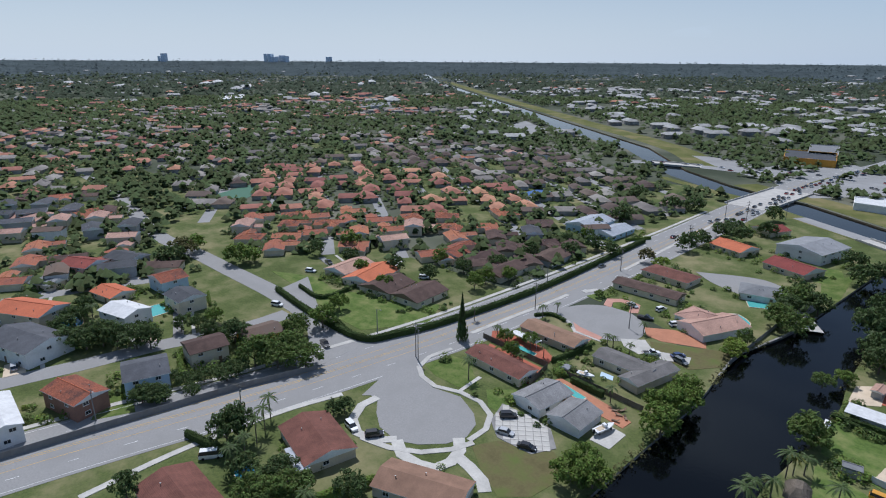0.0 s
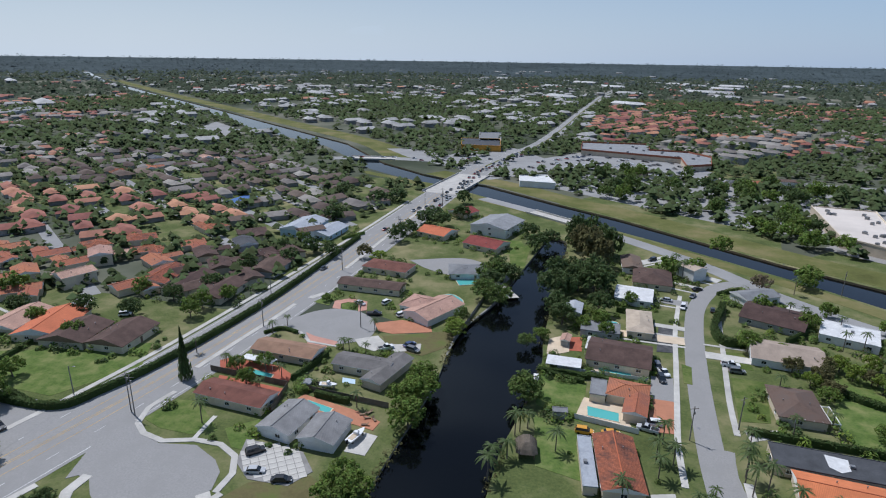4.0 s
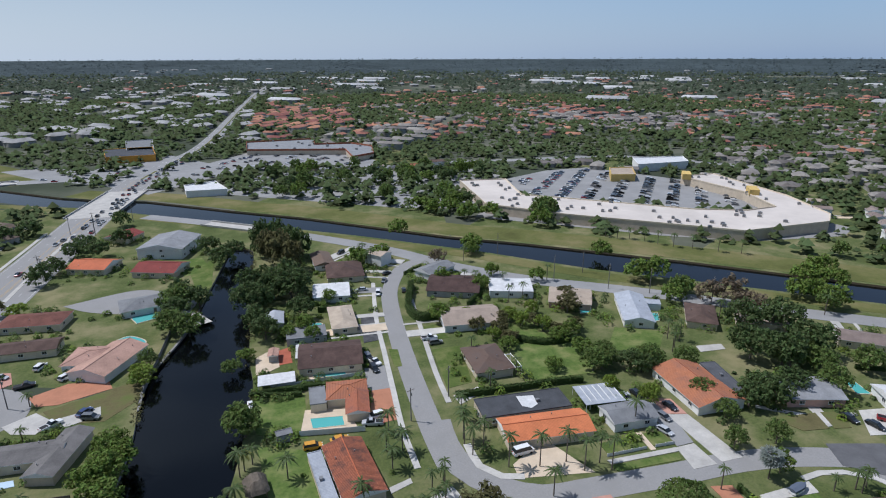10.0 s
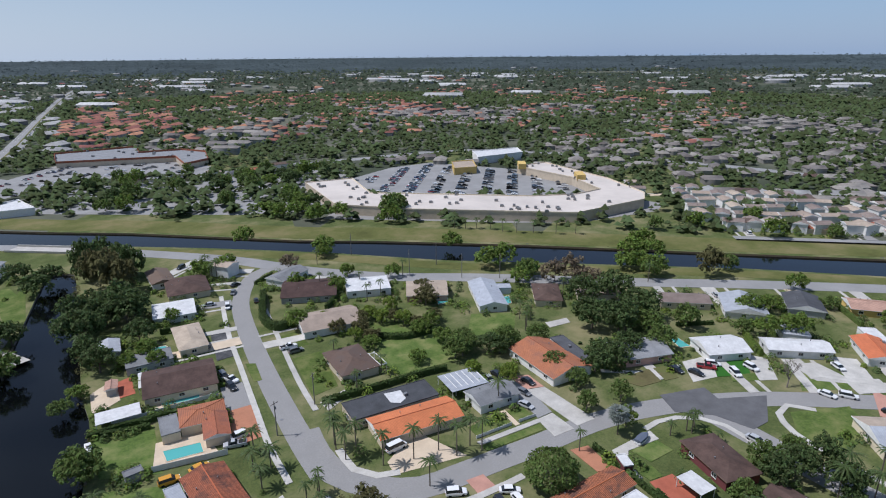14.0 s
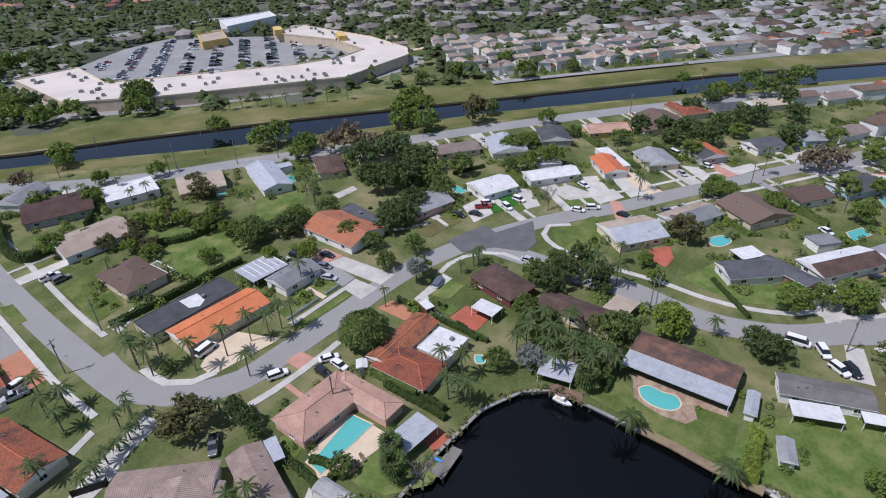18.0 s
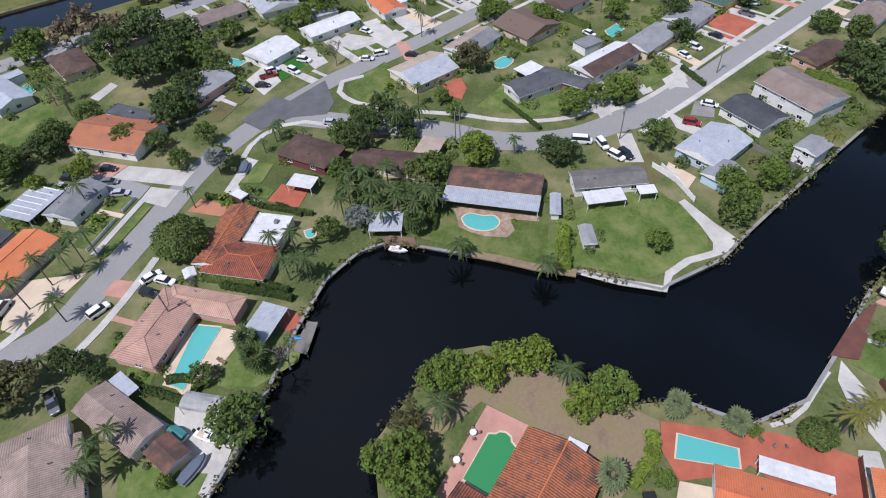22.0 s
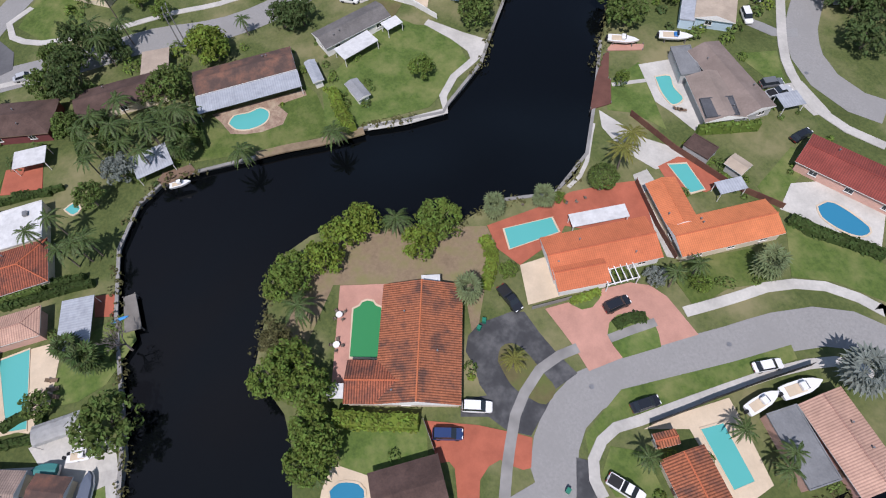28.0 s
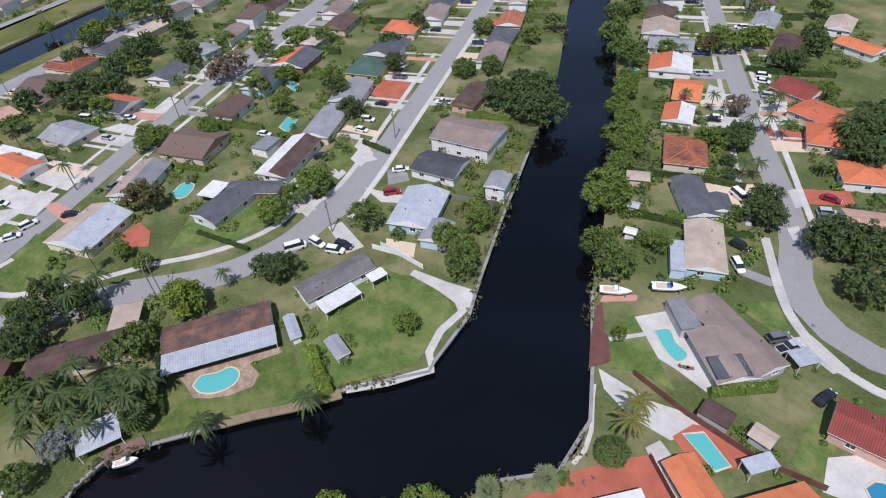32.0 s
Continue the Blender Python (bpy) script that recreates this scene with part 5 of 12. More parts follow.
# grass strips along the wide canal
RN = [(-110, 470), (-82, 449), (-54, 438), (0, 391), (39, 359), (107, 292), (141, 265), (196, 216), (264, 149), (361, 55), (439, -37), (700, -327)]
RS = [(-160, 470), (-86, 425), (-54, 398), (12, 346), (63, 303), (110, 259), (150, 215), (186, 184), (250, 127), (308, 65), (397, -33), (690, -348)]
ribbon("grass_verge", RN, 22, 0.0, 0.05, "bank_grass", "yellowing mown grass bank along the canal", category="grass bank", off=11.5)
ribbon("grass_verge", RS, 9, 0.0, 0.05, "bank_grass", "yellowing mown grass bank along the canal", category="grass bank", off=-5)
ribbon("grass_verge", [(-2060, 2345), (-1040, 1376), (-570, 945), (-443, 826), (-234, 634), (-158, 524)], 30, 0.0, 0.05, "bank_grass", "yellowing mown grass bank along the canal", category="grass bank", off=17)

# main avenue and side roads
AVE = [(-190, -160), (-165, -60), (-141, 25), (-127, 68), (-117, 105), (-109, 142), (-102, 190), (-95, 250), (-89, 310), (-84, 370), (-78, 430), (-66, 520)]
AVE2 = [(-66, 520), (-50, 590), (-18, 726), (38, 1214), (110, 1800), (215, 2451)]
ribbon("road", AVE, 25, 0.0, 0.06, "asphalt", "wide grey asphalt avenue with worn lane markings", category="road")
ribbon("road", AVE2, 19, 0.0, 0.06, "old_asphalt", "pale asphalt avenue running to the horizon", category="road")

# ---- houses and pools ----
h = house(34.99, 0.53, 156.79, 20.89, 13.76, 2.6, "g", "ter", "cream")
wing(h, 31.5, 9.7, 66.8, 9.4, 7.2, 2.6, "g", "ter", "cream", False)
wing(h, 45.23, -5.23, 69.54, 3.28, 1.66, 2.2, "p", "wht", "cream", False)
wing(h, 32.61, 15.82, 67.95, 3.24, 2.46, 2.2, "p", "wht", "cream", False)
h = house(38.94, -34.86, 79.83, 19.62, 8.74, 2.6, "g", "org", "white_wall")
wing(h, 36.4, -29.35, 78.64, 9.23, 6.6, 2.6, "g", "org", "white_wall", False)
wing(h, 44.94, -37.84, 78.92, 10.58, 2.83, 2.6, "p", "wht", "white_wall", False)
h = house(33.89, -56.56, 81.11, 19.01, 7.5, 2.6, "g", "org", "cream")
wing(h, 42.28, -51.13, 172.09, 10.02, 5.92, 2.6, "g", "org", "cream", False)
wing(h, 41.07, -62.89, 81.65, 5.27, 2.8, 2.6, "p", "sil", "cream", False)
h = house(63.71, -78.45, 178.55, 20.25, 7.61, 2.6, "g", "tgy", "grey_wall")
wing(h, 60.58, -72.83, 165.0, 12.71, 8.48, 2.6, "g", "tgy", "grey_wall", False)
wing(h, 71.9, -73.25, 162.61, 8.42, 4.31, 2.5, "f", "gry", "grey_wall", False)
wing(h, 57.49, -71.36, 71.39, 6.53, 5.03, 3.3, "f", "dgy", "grey_wall", False)
h = house(53.92, -85.6, 80.52, 4.56, 3.77, 2.6, "p", "sil", "cream", name="carport", label="open carport with a flat roof on posts", windows=False)
h = house(33.93, -85.22, 29.5, 20.63, 8.34, 2.6, "g", "red", "pink_wall")
h = house(86.32, -90.86, 141.93, 17.54, 8.74, 2.6, "g", "tan", "blue_wall")
wing(h, 86.44, -83.56, 142.67, 10.36, 3.31, 2.4, "f", "sil", "blue_wall", False)
h = house(14.18, 10.13, 83.05, 10.82, 7.96, 2.6, "g", "dbr", "cream")
h = house(-0.25, -28.49, 176.55, 8.68, 7.18, 2.6, "g", "ter", "cream")
wing(h, 6.55, -27.73, 80.49, 3.62, 2.28, 2.6, "g", "ter", "cream", False)
h = house(-3.67, -51.92, 178.91, 14.28, 7.57, 2.6, "g", "pnk", "pink_wall")
wing(h, -1.67, -45.21, 174.78, 11.26, 5.05, 2.5, "f", "gry", "pink_wall", False)
h = house(61.4, 54.84, 169.68, 10.37, 5.75, 2.5, "p", "sil", "cream", name="boat_shelter", label="open boat shelter with a sheet roof on posts", windows=False)
h = house(58.59, 74.97, 173.14, 17.78, 9.88, 2.6, "h", "pnk", "pink_wall")
wing(h, 65.34, 69.0, 85.34, 16.98, 5.95, 2.6, "h", "pnk", "pink_wall", False)
h = house(84.15, 72.28, 177.73, 19.13, 7.29, 2.6, "g", "ter", "cream")
wing(h, 77.34, 65.95, 87.77, 14.68, 9.79, 2.6, "h", "ter", "cream", False)
wing(h, 87.23, 63.38, 177.54, 9.15, 8.35, 2.6, "f", "wht", "cream", False)
h = house(39.05, 72.47, 66.27, 16.34, 7.04, 2.6, "g", "ttl", "cream")
h = house(25.79, 79.03, 34.74, 14.44, 14.51, 2.6, "g", "ttl", "cream")
wing(h, 29.02, 85.83, 129.35, 18.69, 9.4, 2.6, "g", "ttl", "cream", False)
pool([(13.2, 88.2), (15.1, 87.1), (16.2, 83.5), (15.7, 80.7), (13.9, 80.2), (12.3, 84.3)], "pool_blue", "bright blue swimming pool with a pale coping", round_=True)
h = house(34.59, 60.95, 62.44, 6.2, 5.0, 2.2, "g", "rus", "cream", name="garden_shed", label="small shed with a rust-brown roof", windows=False)
h = house(118.74, 120.03, 84.45, 22.3, 15.25, 2.6, "g", "wor", "white_wall")
wing(h, 128.38, 120.41, 76.13, 16.69, 5.07, 2.7, "f", "dgy", "white_wall", False)
h = house(67.17, 128.2, 173.58, 24.92, 9.22, 2.8, "f", "dgy", "cream")
patch = bmesh.new()
prism(patch, [tuple(h.matrix_world.inverted() @ Vector((x, y, 0)))[:2] for x, y in [(66.8, 131.4), (71.5, 130.3), (70.6, 126.0), (68.2, 124.9), (66.2, 126.6)]], 2.985, 3.02)
part("roof_patch", patch, "wht", h, "pale coated patch on the flat roof")
wing(h, 68.08, 117.43, 171.53, 23.22, 10.59, 2.6, "g", "org", "cream", False)
h = house(68.44, 154.78, 85.34, 16.94, 12.35, 2.6, "h", "brn", "cream")
h = house(75.6, 186.38, 170.5, 21.25, 15.86, 2.6, "g", "tan", "white_wall")
h = house(91.6, 114.94, 174.55, 13.31, 8.89, 2.6, "g", "gry", "white_wall")
wing(h, 89.31, 125.22, 171.1, 11.59, 9.66, 2.6, "p", "sil", "white_wall", False)
h = house(82.13, 217.62, 153.13, 21.53, 19.2, 2.6, "g", "dbr", "grey_wall")
h = house(102.76, 207.62, 157.39, 17.61, 15.02, 2.7, "f", "wht", "white_wall")
h = house(119.65, 189.41, 148.39, 16.35, 16.32, 2.6, "g", "tan", "pink_wall")
h = house(136.01, 171.34, 62.3, 25.91, 11.14, 2.6, "g", "sil", "white_wall")
wing(h, 145.48, 173.38, 147.96, 6.81, 4.9, 2.5, "f", "sil", "white_wall", False)
h = house(155.32, 158.19, 51.14, 17.72, 10.75, 2.6, "h", "dbr", "cream")
h = house(192.6, 123.18, 137.83, 18.67, 9.97, 2.6, "g", "tgy", "cream")
h = house(205.17, 106.75, 38.6, 18.19, 15.05, 2.6, "g", "sil", "white_wall")
h = house(224.66, 94.44, 34.79, 16.18, 12.77, 2.6, "g", "dgy", "grey_wall")
h = house(242.25, 77.65, 128.34, 18.32, 11.6, 2.6, "g", "pnk", "yellow_wall")
h = house(255.89, 60.57, 138.05, 17.8, 12.11, 2.6, "g", "brn", "cream")
h = house(145.76, 107.33, 158.98, 16.48, 12.29, 2.6, "g", "gry", "pink_wall")
h = house(168.33, 93.66, 151.88, 14.63, 12.36, 2.6, "g", "wht", "white_wall")
h = house(187.44, 79.52, 137.4, 19.65, 8.96, 2.6, "g", "wht", "white_wall")
wing(h, 198.07, 85.33, 38.81, 9.02, 8.55, 2.6, "f", "sil", "white_wall", False)
h = house(204.96, 63.85, 39.68, 16.19, 9.42, 2.6, "g", "org", "white_wall")
wing(h, 211.9, 64.89, 44.2, 19.45, 5.45, 2.7, "f", "wht", "white_wall", False)
h = house(219.38, 50.34, 40.5, 14.56, 12.52, 2.6, "g", "gry", "cream")
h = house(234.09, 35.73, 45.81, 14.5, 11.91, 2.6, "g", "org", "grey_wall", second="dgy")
h = house(116.6, 63.04, 71.95, 15.69, 10.02, 2.6, "h", "dbr", "maroon_wall")
wing(h, 104.33, 61.16, 82.67, 6.62, 4.69, 2.6, "p", "wht", "maroon_wall", False)
h = house(154.52, 8.12, 127.43, 15.5, 8.9, 2.6, "g", "dgy", "white_wall")
wing(h, 158.36, -0.58, 63.19, 14.91, 6.08, 2.6, "g", "dgy", "brick_wall", False)
wing(h, 162.94, 9.89, 137.61, 7.43, 5.69, 2.6, "p", "wht", "white_wall", False)
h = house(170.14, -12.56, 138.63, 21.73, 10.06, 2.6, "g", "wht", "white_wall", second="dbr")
wing(h, 181.06, -7.58, 132.83, 7.67, 5.76, 2.5, "f", "gry", "white_wall", False)
h = house(185.2, -27.27, 143.74, 19.42, 9.47, 2.6, "g", "gry", "cream")
h = house(202.13, -40.52, 145.01, 16.27, 11.36, 2.6, "g", "gry", "white_wall")
h = house(218.67, -51.86, 47.53, 13.73, 14.77, 2.6, "h", "grn", "yellow_wall")
h = house(231.87, -63.6, 135.44, 17.38, 12.86, 2.6, "g", "dgy", "white_wall")
h = house(249.31, -75.95, 51.69, 14.8, 14.58, 2.6, "h", "org", "cream")
h = house(268.49, -54.56, 139.2, 16.53, 11.28, 2.6, "g", "dbr", "cream")
h = house(256.51, -40.7, 137.33, 13.95, 7.72, 2.6, "g", "tan", "cream")
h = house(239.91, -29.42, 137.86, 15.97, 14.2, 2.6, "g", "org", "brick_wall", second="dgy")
h = house(226.98, -14.58, 140.43, 16.79, 10.37, 2.6, "g", "dgy", "blue_wall")
h = house(211.5, -0.76, 137.91, 13.78, 10.32, 2.6, "g", "brn", "white_wall")
h = house(192.07, 12.51, 49.94, 16.52, 16.45, 2.6, "g", "brn", "cream")
h = house(178.42, 28.88, 148.76, 18.05, 10.43, 2.6, "g", "tan", "white_wall", second="gry")
h = house(160.2, 41.56, 138.7, 16.64, 14.36, 2.6, "g", "tan", "cream", second="sil")
h = house(269.74, 2.54, 32.32, 10.81, 9.22, 2.6, "g", "gry", "blue_wall")
h = house(263.95, 60.03, 48.96, 18.42, 17.81, 2.6, "g", "brn", "cream")
h = house(252.86, 17.7, 141.98, 14.0, 10.11, 2.6, "g", "dgy", "white_wall")
h = house(178.99, -75.4, 132.73, 16.44, 8.31, 2.6, "g", "dbr", "pink_wall")
h = house(154.15, -63.28, 38.94, 18.95, 14.4, 4.6, "g", "tgy", "white_wall")
h = house(145.19, -50.35, 40.26, 13.88, 11.04, 2.6, "g", "dgy", "white_wall")
h = house(129.28, -37.98, 140.43, 16.35, 11.84, 2.6, "g", "sil", "blue_wall")
wing(h, 118.23, -38.46, 140.19, 8.36, 7.09, 2.6, "g", "gry", "blue_wall", False)
h = house(127.84, -59.77, 135.89, 7.48, 5.91, 4.8, "g", "gry", "white_wall")
h = house(113.55, -11.85, 103.62, 17.51, 6.77, 2.6, "g", "asg", "white_wall")
wing(h, 106.94, -10.87, 106.76, 9.24, 4.5, 2.4, "p", "wht", "white_wall", False)
wing(h, 110.33, -20.57, 104.47, 4.23, 3.11, 2.4, "p", "wht", "white_wall", False)
h = house(109.5, 14.40, 86.09, 22.33, 7.7, 2.7, "g", "rus", "cream")
wing(h, 103.1, 14.85, 86.09, 22.6, 5.4, 2.5, "p", "sil", "cream", False)
h = house(114.75, 41.17, 86.68, 19.67, 7.96, 2.6, "g", "dbr", "cream")
h = house(121.63, 32.64, 169.53, 7.6, 6.27, 2.6, "p", "tan", "cream", name="carport", label="open carport with a flat roof on posts", windows=False)
h = house(92.81, 37.45, 97.69, 7.49, 6.45, 2.4, "p", "sil", "cream", name="boat_shelter", label="open boat shelter with a sheet roof on posts", windows=False)
h = house(94.09, -7.1, 11.97, 6.13, 3.18, 2.0, "g", "gry", "white_wall", name="garden_shed", label="small garden shed beside the house", windows=False)
h = house(103.43, 0.09, 2.18, 7.19, 2.55, 2.0, "g", "sil", "white_wall", name="garden_shed", label="small garden shed beside the house", windows=False)
h = house(51.16, -63.35, 24.28, 5.4, 3.9, 2.2, "f", "dbr", "grey_wall", name="garden_shed", label="small garden shed beside the house", windows=False)
h = house(44.74, -67.17, 19.79, 3.95, 3.5, 2.2, "g", "tan", "grey_wall", name="garden_shed", label="small garden shed beside the house", windows=False)
h = house(102.2, -101.16, 155.2, 16.78, 7.88, 2.6, "g", "dgy", "white_wall")
wing(h, 97.35, -104.58, 150.82, 7.42, 5.78, 2.6, "g", "dgy", "white_wall", False)
h = house(116.3, -95.05, 52.29, 6.07, 4.37, 2.2, "h", "tan", "cream", name="garden_shed", label="small garden shed beside the house", windows=False)
h = house(120.05, -113.21, 140.31, 15.26, 11.52, 2.6, "h", "ter", "cream")
h = house(137.61, -125.03, 135.11, 11.74, 8.99, 2.6, "g", "org", "white_wall", second="wht")
h = house(148.53, -137.38, 46.72, 8.85, 15.13, 2.6, "g", "org", "cream")
h = house(166.62, -145.28, 138.61, 12.94, 14.38, 2.6, "g", "org", "white_wall", second="wht")
h = house(195.11, -163.27, 139.15, 14.93, 13.85, 2.6, "g", "tan", "white_wall")
h = house(180.69, -156.65, 48.6, 16.03, 10.82, 2.6, "g", "gry", "white_wall")
h = house(207.84, -173.36, 134.86, 12.09, 11.15, 2.6, "g", "dbr", "cream")
h = house(132.76, -167.13, 11.0, 13.12, 11.59, 2.6, "g", "red", "pink_wall")
h = house(118.52, -160.73, 9.6, 14.82, 12.06, 2.6, "h", "org", "cream")
h = house(108.54, -152.04, 44.48, 10.68, 13.04, 2.6, "h", "org", "cream")
h = house(90.92, -144.93, 52.14, 11.87, 10.65, 2.6, "h", "org", "white_wall")
h = house(158.32, -188.0, 125.43, 21.72, 8.59, 2.6, "g", "dbr", "white_wall")
h = house(146.66, -209.75, 6.45, 15.13, 8.76, 2.6, "g", "org", "white_wall")
h = house(180.55, -200.82, 124.59, 15.07, 9.26, 2.6, "g", "gry", "pink_wall")
h = house(164.24, -220.55, 121.3, 14.36, 9.52, 2.6, "g", "tan", "white_wall")
h = house(75.31, -128.86, 49.78, 11.69, 10.88, 2.6, "g", "pnk", "cream")
h = house(18.66, 118.15, 93.75, 20.89, 9.99, 2.6, "g", "ter", "cream")
wing(h, 11.61, 117.85, 93.19, 18.72, 3.36, 2.3, "f", "sil", "cream", False)
h = house(23.91, 151.73, 169.88, 11.66, 9.81, 2.6, "h", "wor", "cream")
wing(h, 25.37, 144.38, 79.24, 11.3, 6.52, 2.6, "g", "wor", "cream", False)
wing(h, 15.71, 151.55, 84.52, 8.97, 4.52, 2.5, "f", "gry", "cream", False)
h = house(23.24, 174.35, 171.08, 19.73, 16.69, 2.6, "g", "dbr", "cream")
h = house(18.2, 192.81, 175.11, 13.35, 8.74, 2.5, "f", "gry", "grey_wall")
h = house(32.1, 200.94, 85.54, 19.89, 9.23, 2.6, "h", "tan", "cream")
h = house(32.97, 228.18, 170.81, 14.54, 15.05, 2.6, "g", "wht", "white_wall")
h = house(42.66, 250.78, 83.08, 21.17, 16.23, 2.6, "h", "dbr", "cream")
h = house(35.64, 267.94, 88.97, 18.46, 9.3, 2.6, "g", "brn", "white_wall")
h = house(9.16, 209.04, 84.46, 10.77, 6.63, 2.2, "g", "sil", "grey_wall", name="garden_shed", label="small garden shed beside the house", windows=False)
h = house(5.9, 165.34, 175.81, 10.67, 6.19, 2.2, "p", "wht", "cream", name="boat_shelter", label="open boat shelter with a sheet roof on posts", windows=False)
h = house(-63.52, 118.21, 78.52, 13.75, 10.35, 2.6, "g", "gtl", "white_wall")
wing(h, -52.41, 115.47, 85.59, 11.42, 10.22, 2.6, "g", "gtl", "white_wall", False)
h = house(-82.67, 125.93, 172.1, 22.14, 8.96, 2.6, "g", "mar", "cream")
h = house(-80.48, 153.54, 173.83, 22.1, 9.22, 2.6, "g", "cop", "cream")
h = house(-53.82, 150.22, 173.63, 18.52, 8.58, 2.6, "g", "asg", "cream")
wing(h, -45.82, 148.16, 72.73, 18.59, 7.32, 2.6, "g", "asg", "cream", False)
h = house(-46.91, 199.22, 166.25, 14.88, 12.81, 2.6, "h", "pnk", "white_wall")
wing(h, -42.11, 195.58, 60.84, 21.01, 13.07, 2.6, "g", "pnk", "white_wall", False)
h = house(-72.35, 214.01, 175.94, 27.38, 9.22, 2.6, "g", "dbr", "cream")
h = house(-71.8, 236.89, 169.94, 21.69, 12.25, 2.6, "h", "mar", "cream")
h = house(-37.2, 240.34, 10.34, 15.96, 13.59, 2.6, "h", "gry", "white_wall")
h = house(-33.7, 282.05, 155.65, 19.86, 15.46, 2.6, "g", "red", "cream")
h = house(-31.83, 313.87, 70.81, 25.45, 22.07, 5.0, "g", "gry", "white_wall")
h = house(-62.29, 296.8, 156.61, 18.11, 14.96, 2.6, "g", "org", "cream")
h = house(-56.08, 343.38, 57.81, 14.55, 14.0, 2.6, "g", "red", "cream", windows=False)
h = house(-94.72, 66.08, 163.23, 18.34, 13.11, 2.6, "g", "mar", "cream")
wing(h, -91.9, 58.28, 160.5, 9.64, 3.17, 2.4, "p", "sil", "cream", False)
h = house(-64.26, 70.38, 17.24, 20.49, 10.4, 2.6, "g", "cop", "cream")
h = house(-101.03, 35.01, 174.07, 16.86, 12.75, 2.6, "g", "mar", "cream")
h = house(-154.82, 52.88, 69.05, 12.17, 13.61, 5.0, "g", "dgy", "blue_wall")
h = house(-156.04, 71.68, 77.13, 11.97, 10.94, 5.0, "g", "dbr", "cream")
h = house(-155.5, 90.61, 80.3, 13.17, 10.78, 2.6, "g", "brn", "orange_wall")
h = house(-156.85, 35.34, 10.64, 15.63, 9.71, 5.0, "g", "ter", "brick_wall")
h = house(-201.85, 67.05, 12.24, 14.86, 11.21, 5.0, "g", "wht", "white_wall")
h = house(-198.85, 87.29, 177.67, 13.25, 11.05, 5.0, "g", "dgy", "cream")
h = house(-222.6, 92.57, 88.19, 11.4, 13.13, 5.0, "g", "ter", "blue_wall")
h = house(-229.38, 73.57, 8.33, 14.57, 10.59, 2.6, "g", "org", "cream")
h = house(-228.45, 46.0, 25.26, 22.3, 13.73, 5.0, "g", "org", "cream")
h = house(-201.68, 37.44, 14.52, 22.7, 15.34, 5.0, "g", "dgy", "white_wall")
h = house(-159.98, 19.32, 173.19, 20.19, 7.31, 5.0, "g", "wht", "white_wall")
h = house(-266.57, 76.91, 23.27, 15.7, 12.98, 5.0, "g", "red", "pink_wall")
h = house(-261.65, 92.89, 17.33, 16.23, 11.83, 5.0, "g", "dgy", "grey_wall")
h = house(-182.26, 153.61, 94.44, 19.29, 13.1, 2.6, "g", "pnk", "cream")
h = house(-168.02, 153.27, 102.09, 21.7, 15.79, 2.6, "g", "org", "cream")
h = house(-154.54, 149.05, 95.07, 16.75, 16.36, 2.6, "g", "dbr", "cream")
h = house(-138.6, 151.19, 90.13, 18.79, 14.44, 2.6, "g", "dbr", "cream")
h = house(-161.09, 203.23, 92.89, 20.82, 14.6, 2.6, "g", "ter", "cream")
h = house(-146.05, 199.59, 91.4, 21.92, 13.27, 2.6, "g", "dbr", "cream")
h = house(-129.15, 194.96, 87.05, 20.6, 12.87, 2.6, "g", "dbr", "cream")
h = house(-122.86, 225.78, 88.27, 20.34, 13.07, 2.6, "g", "dbr", "grey_wall")
h = house(-134.75, 287.56, 85.55, 25.47, 16.69, 4.0, "g", "sil", "blue_wall")
h = house(-119.86, 284.44, 83.18, 23.01, 13.5, 2.6, "g", "sil", "blue_wall")
h = house(-382.8, 92.64, 23.14, 24.44, 18.92, 2.6, "g", "pnk", "cream", windows=False)
h = house(-364.98, 114.36, 103.04, 16.63, 22.15, 2.6, "g", "ter", "cream", windows=False)
h = house(-260.47, 61.23, 23.48, 11.36, 9.29, 2.6, "g", "gry", "cream")
pool([(46.2, 9.1), (46.3, 7.9), (46.8, 7.3), (46.8, 6.4), (46.2, 5.5), (45.3, 5.3), (44.5, 4.5), (36.0, 7.9), (38.1, 12.3)], "pool_green", "algae-green swimming pool with a scalloped pale end")
pool([(50.6, -21.8), (49.3, -30.8), (46.0, -30.6), (46.3, -21.0)], "pool_water", "turquoise swimming pool with a pale coping")
pool([(51.1, -56.8), (49.9, -60.1), (43.5, -59.8), (43.8, -57.0)], "pool_water", "turquoise swimming pool with a pale coping")
pool([(72.2, -66.9), (71.2, -69.7), (68.1, -68.7), (64.6, -68.7), (64.1, -66.0), (67.7, -65.8)], "pool_water", "turquoise swimming pool with a pale coping", round_=True)
pool([(32.0, -76.0), (31.5, -79.0), (24.9, -81.1), (23.9, -78.8), (26.2, -76.5), (29.8, -75.2)], "pool_blue", "bright blue swimming pool with a pale coping", round_=True)
pool([(6.0, -34.2), (5.5, -37.8), (-3.2, -37.1), (-3.1, -33.7)], "pool_water", "turquoise swimming pool with a pale coping")
pool([(19.0, 21.4), (19.6, 19.7), (18.3, 17.0), (16.3, 16.7), (15.8, 19.5), (16.9, 21.4)], "pool_blue", "bright blue swimming pool with a pale coping", round_=True)
pool([(61.2, 69.3), (61.3, 64.1), (47.0, 65.1), (47.8, 68.3)], "pool_water", "turquoise swimming pool with a pale coping")
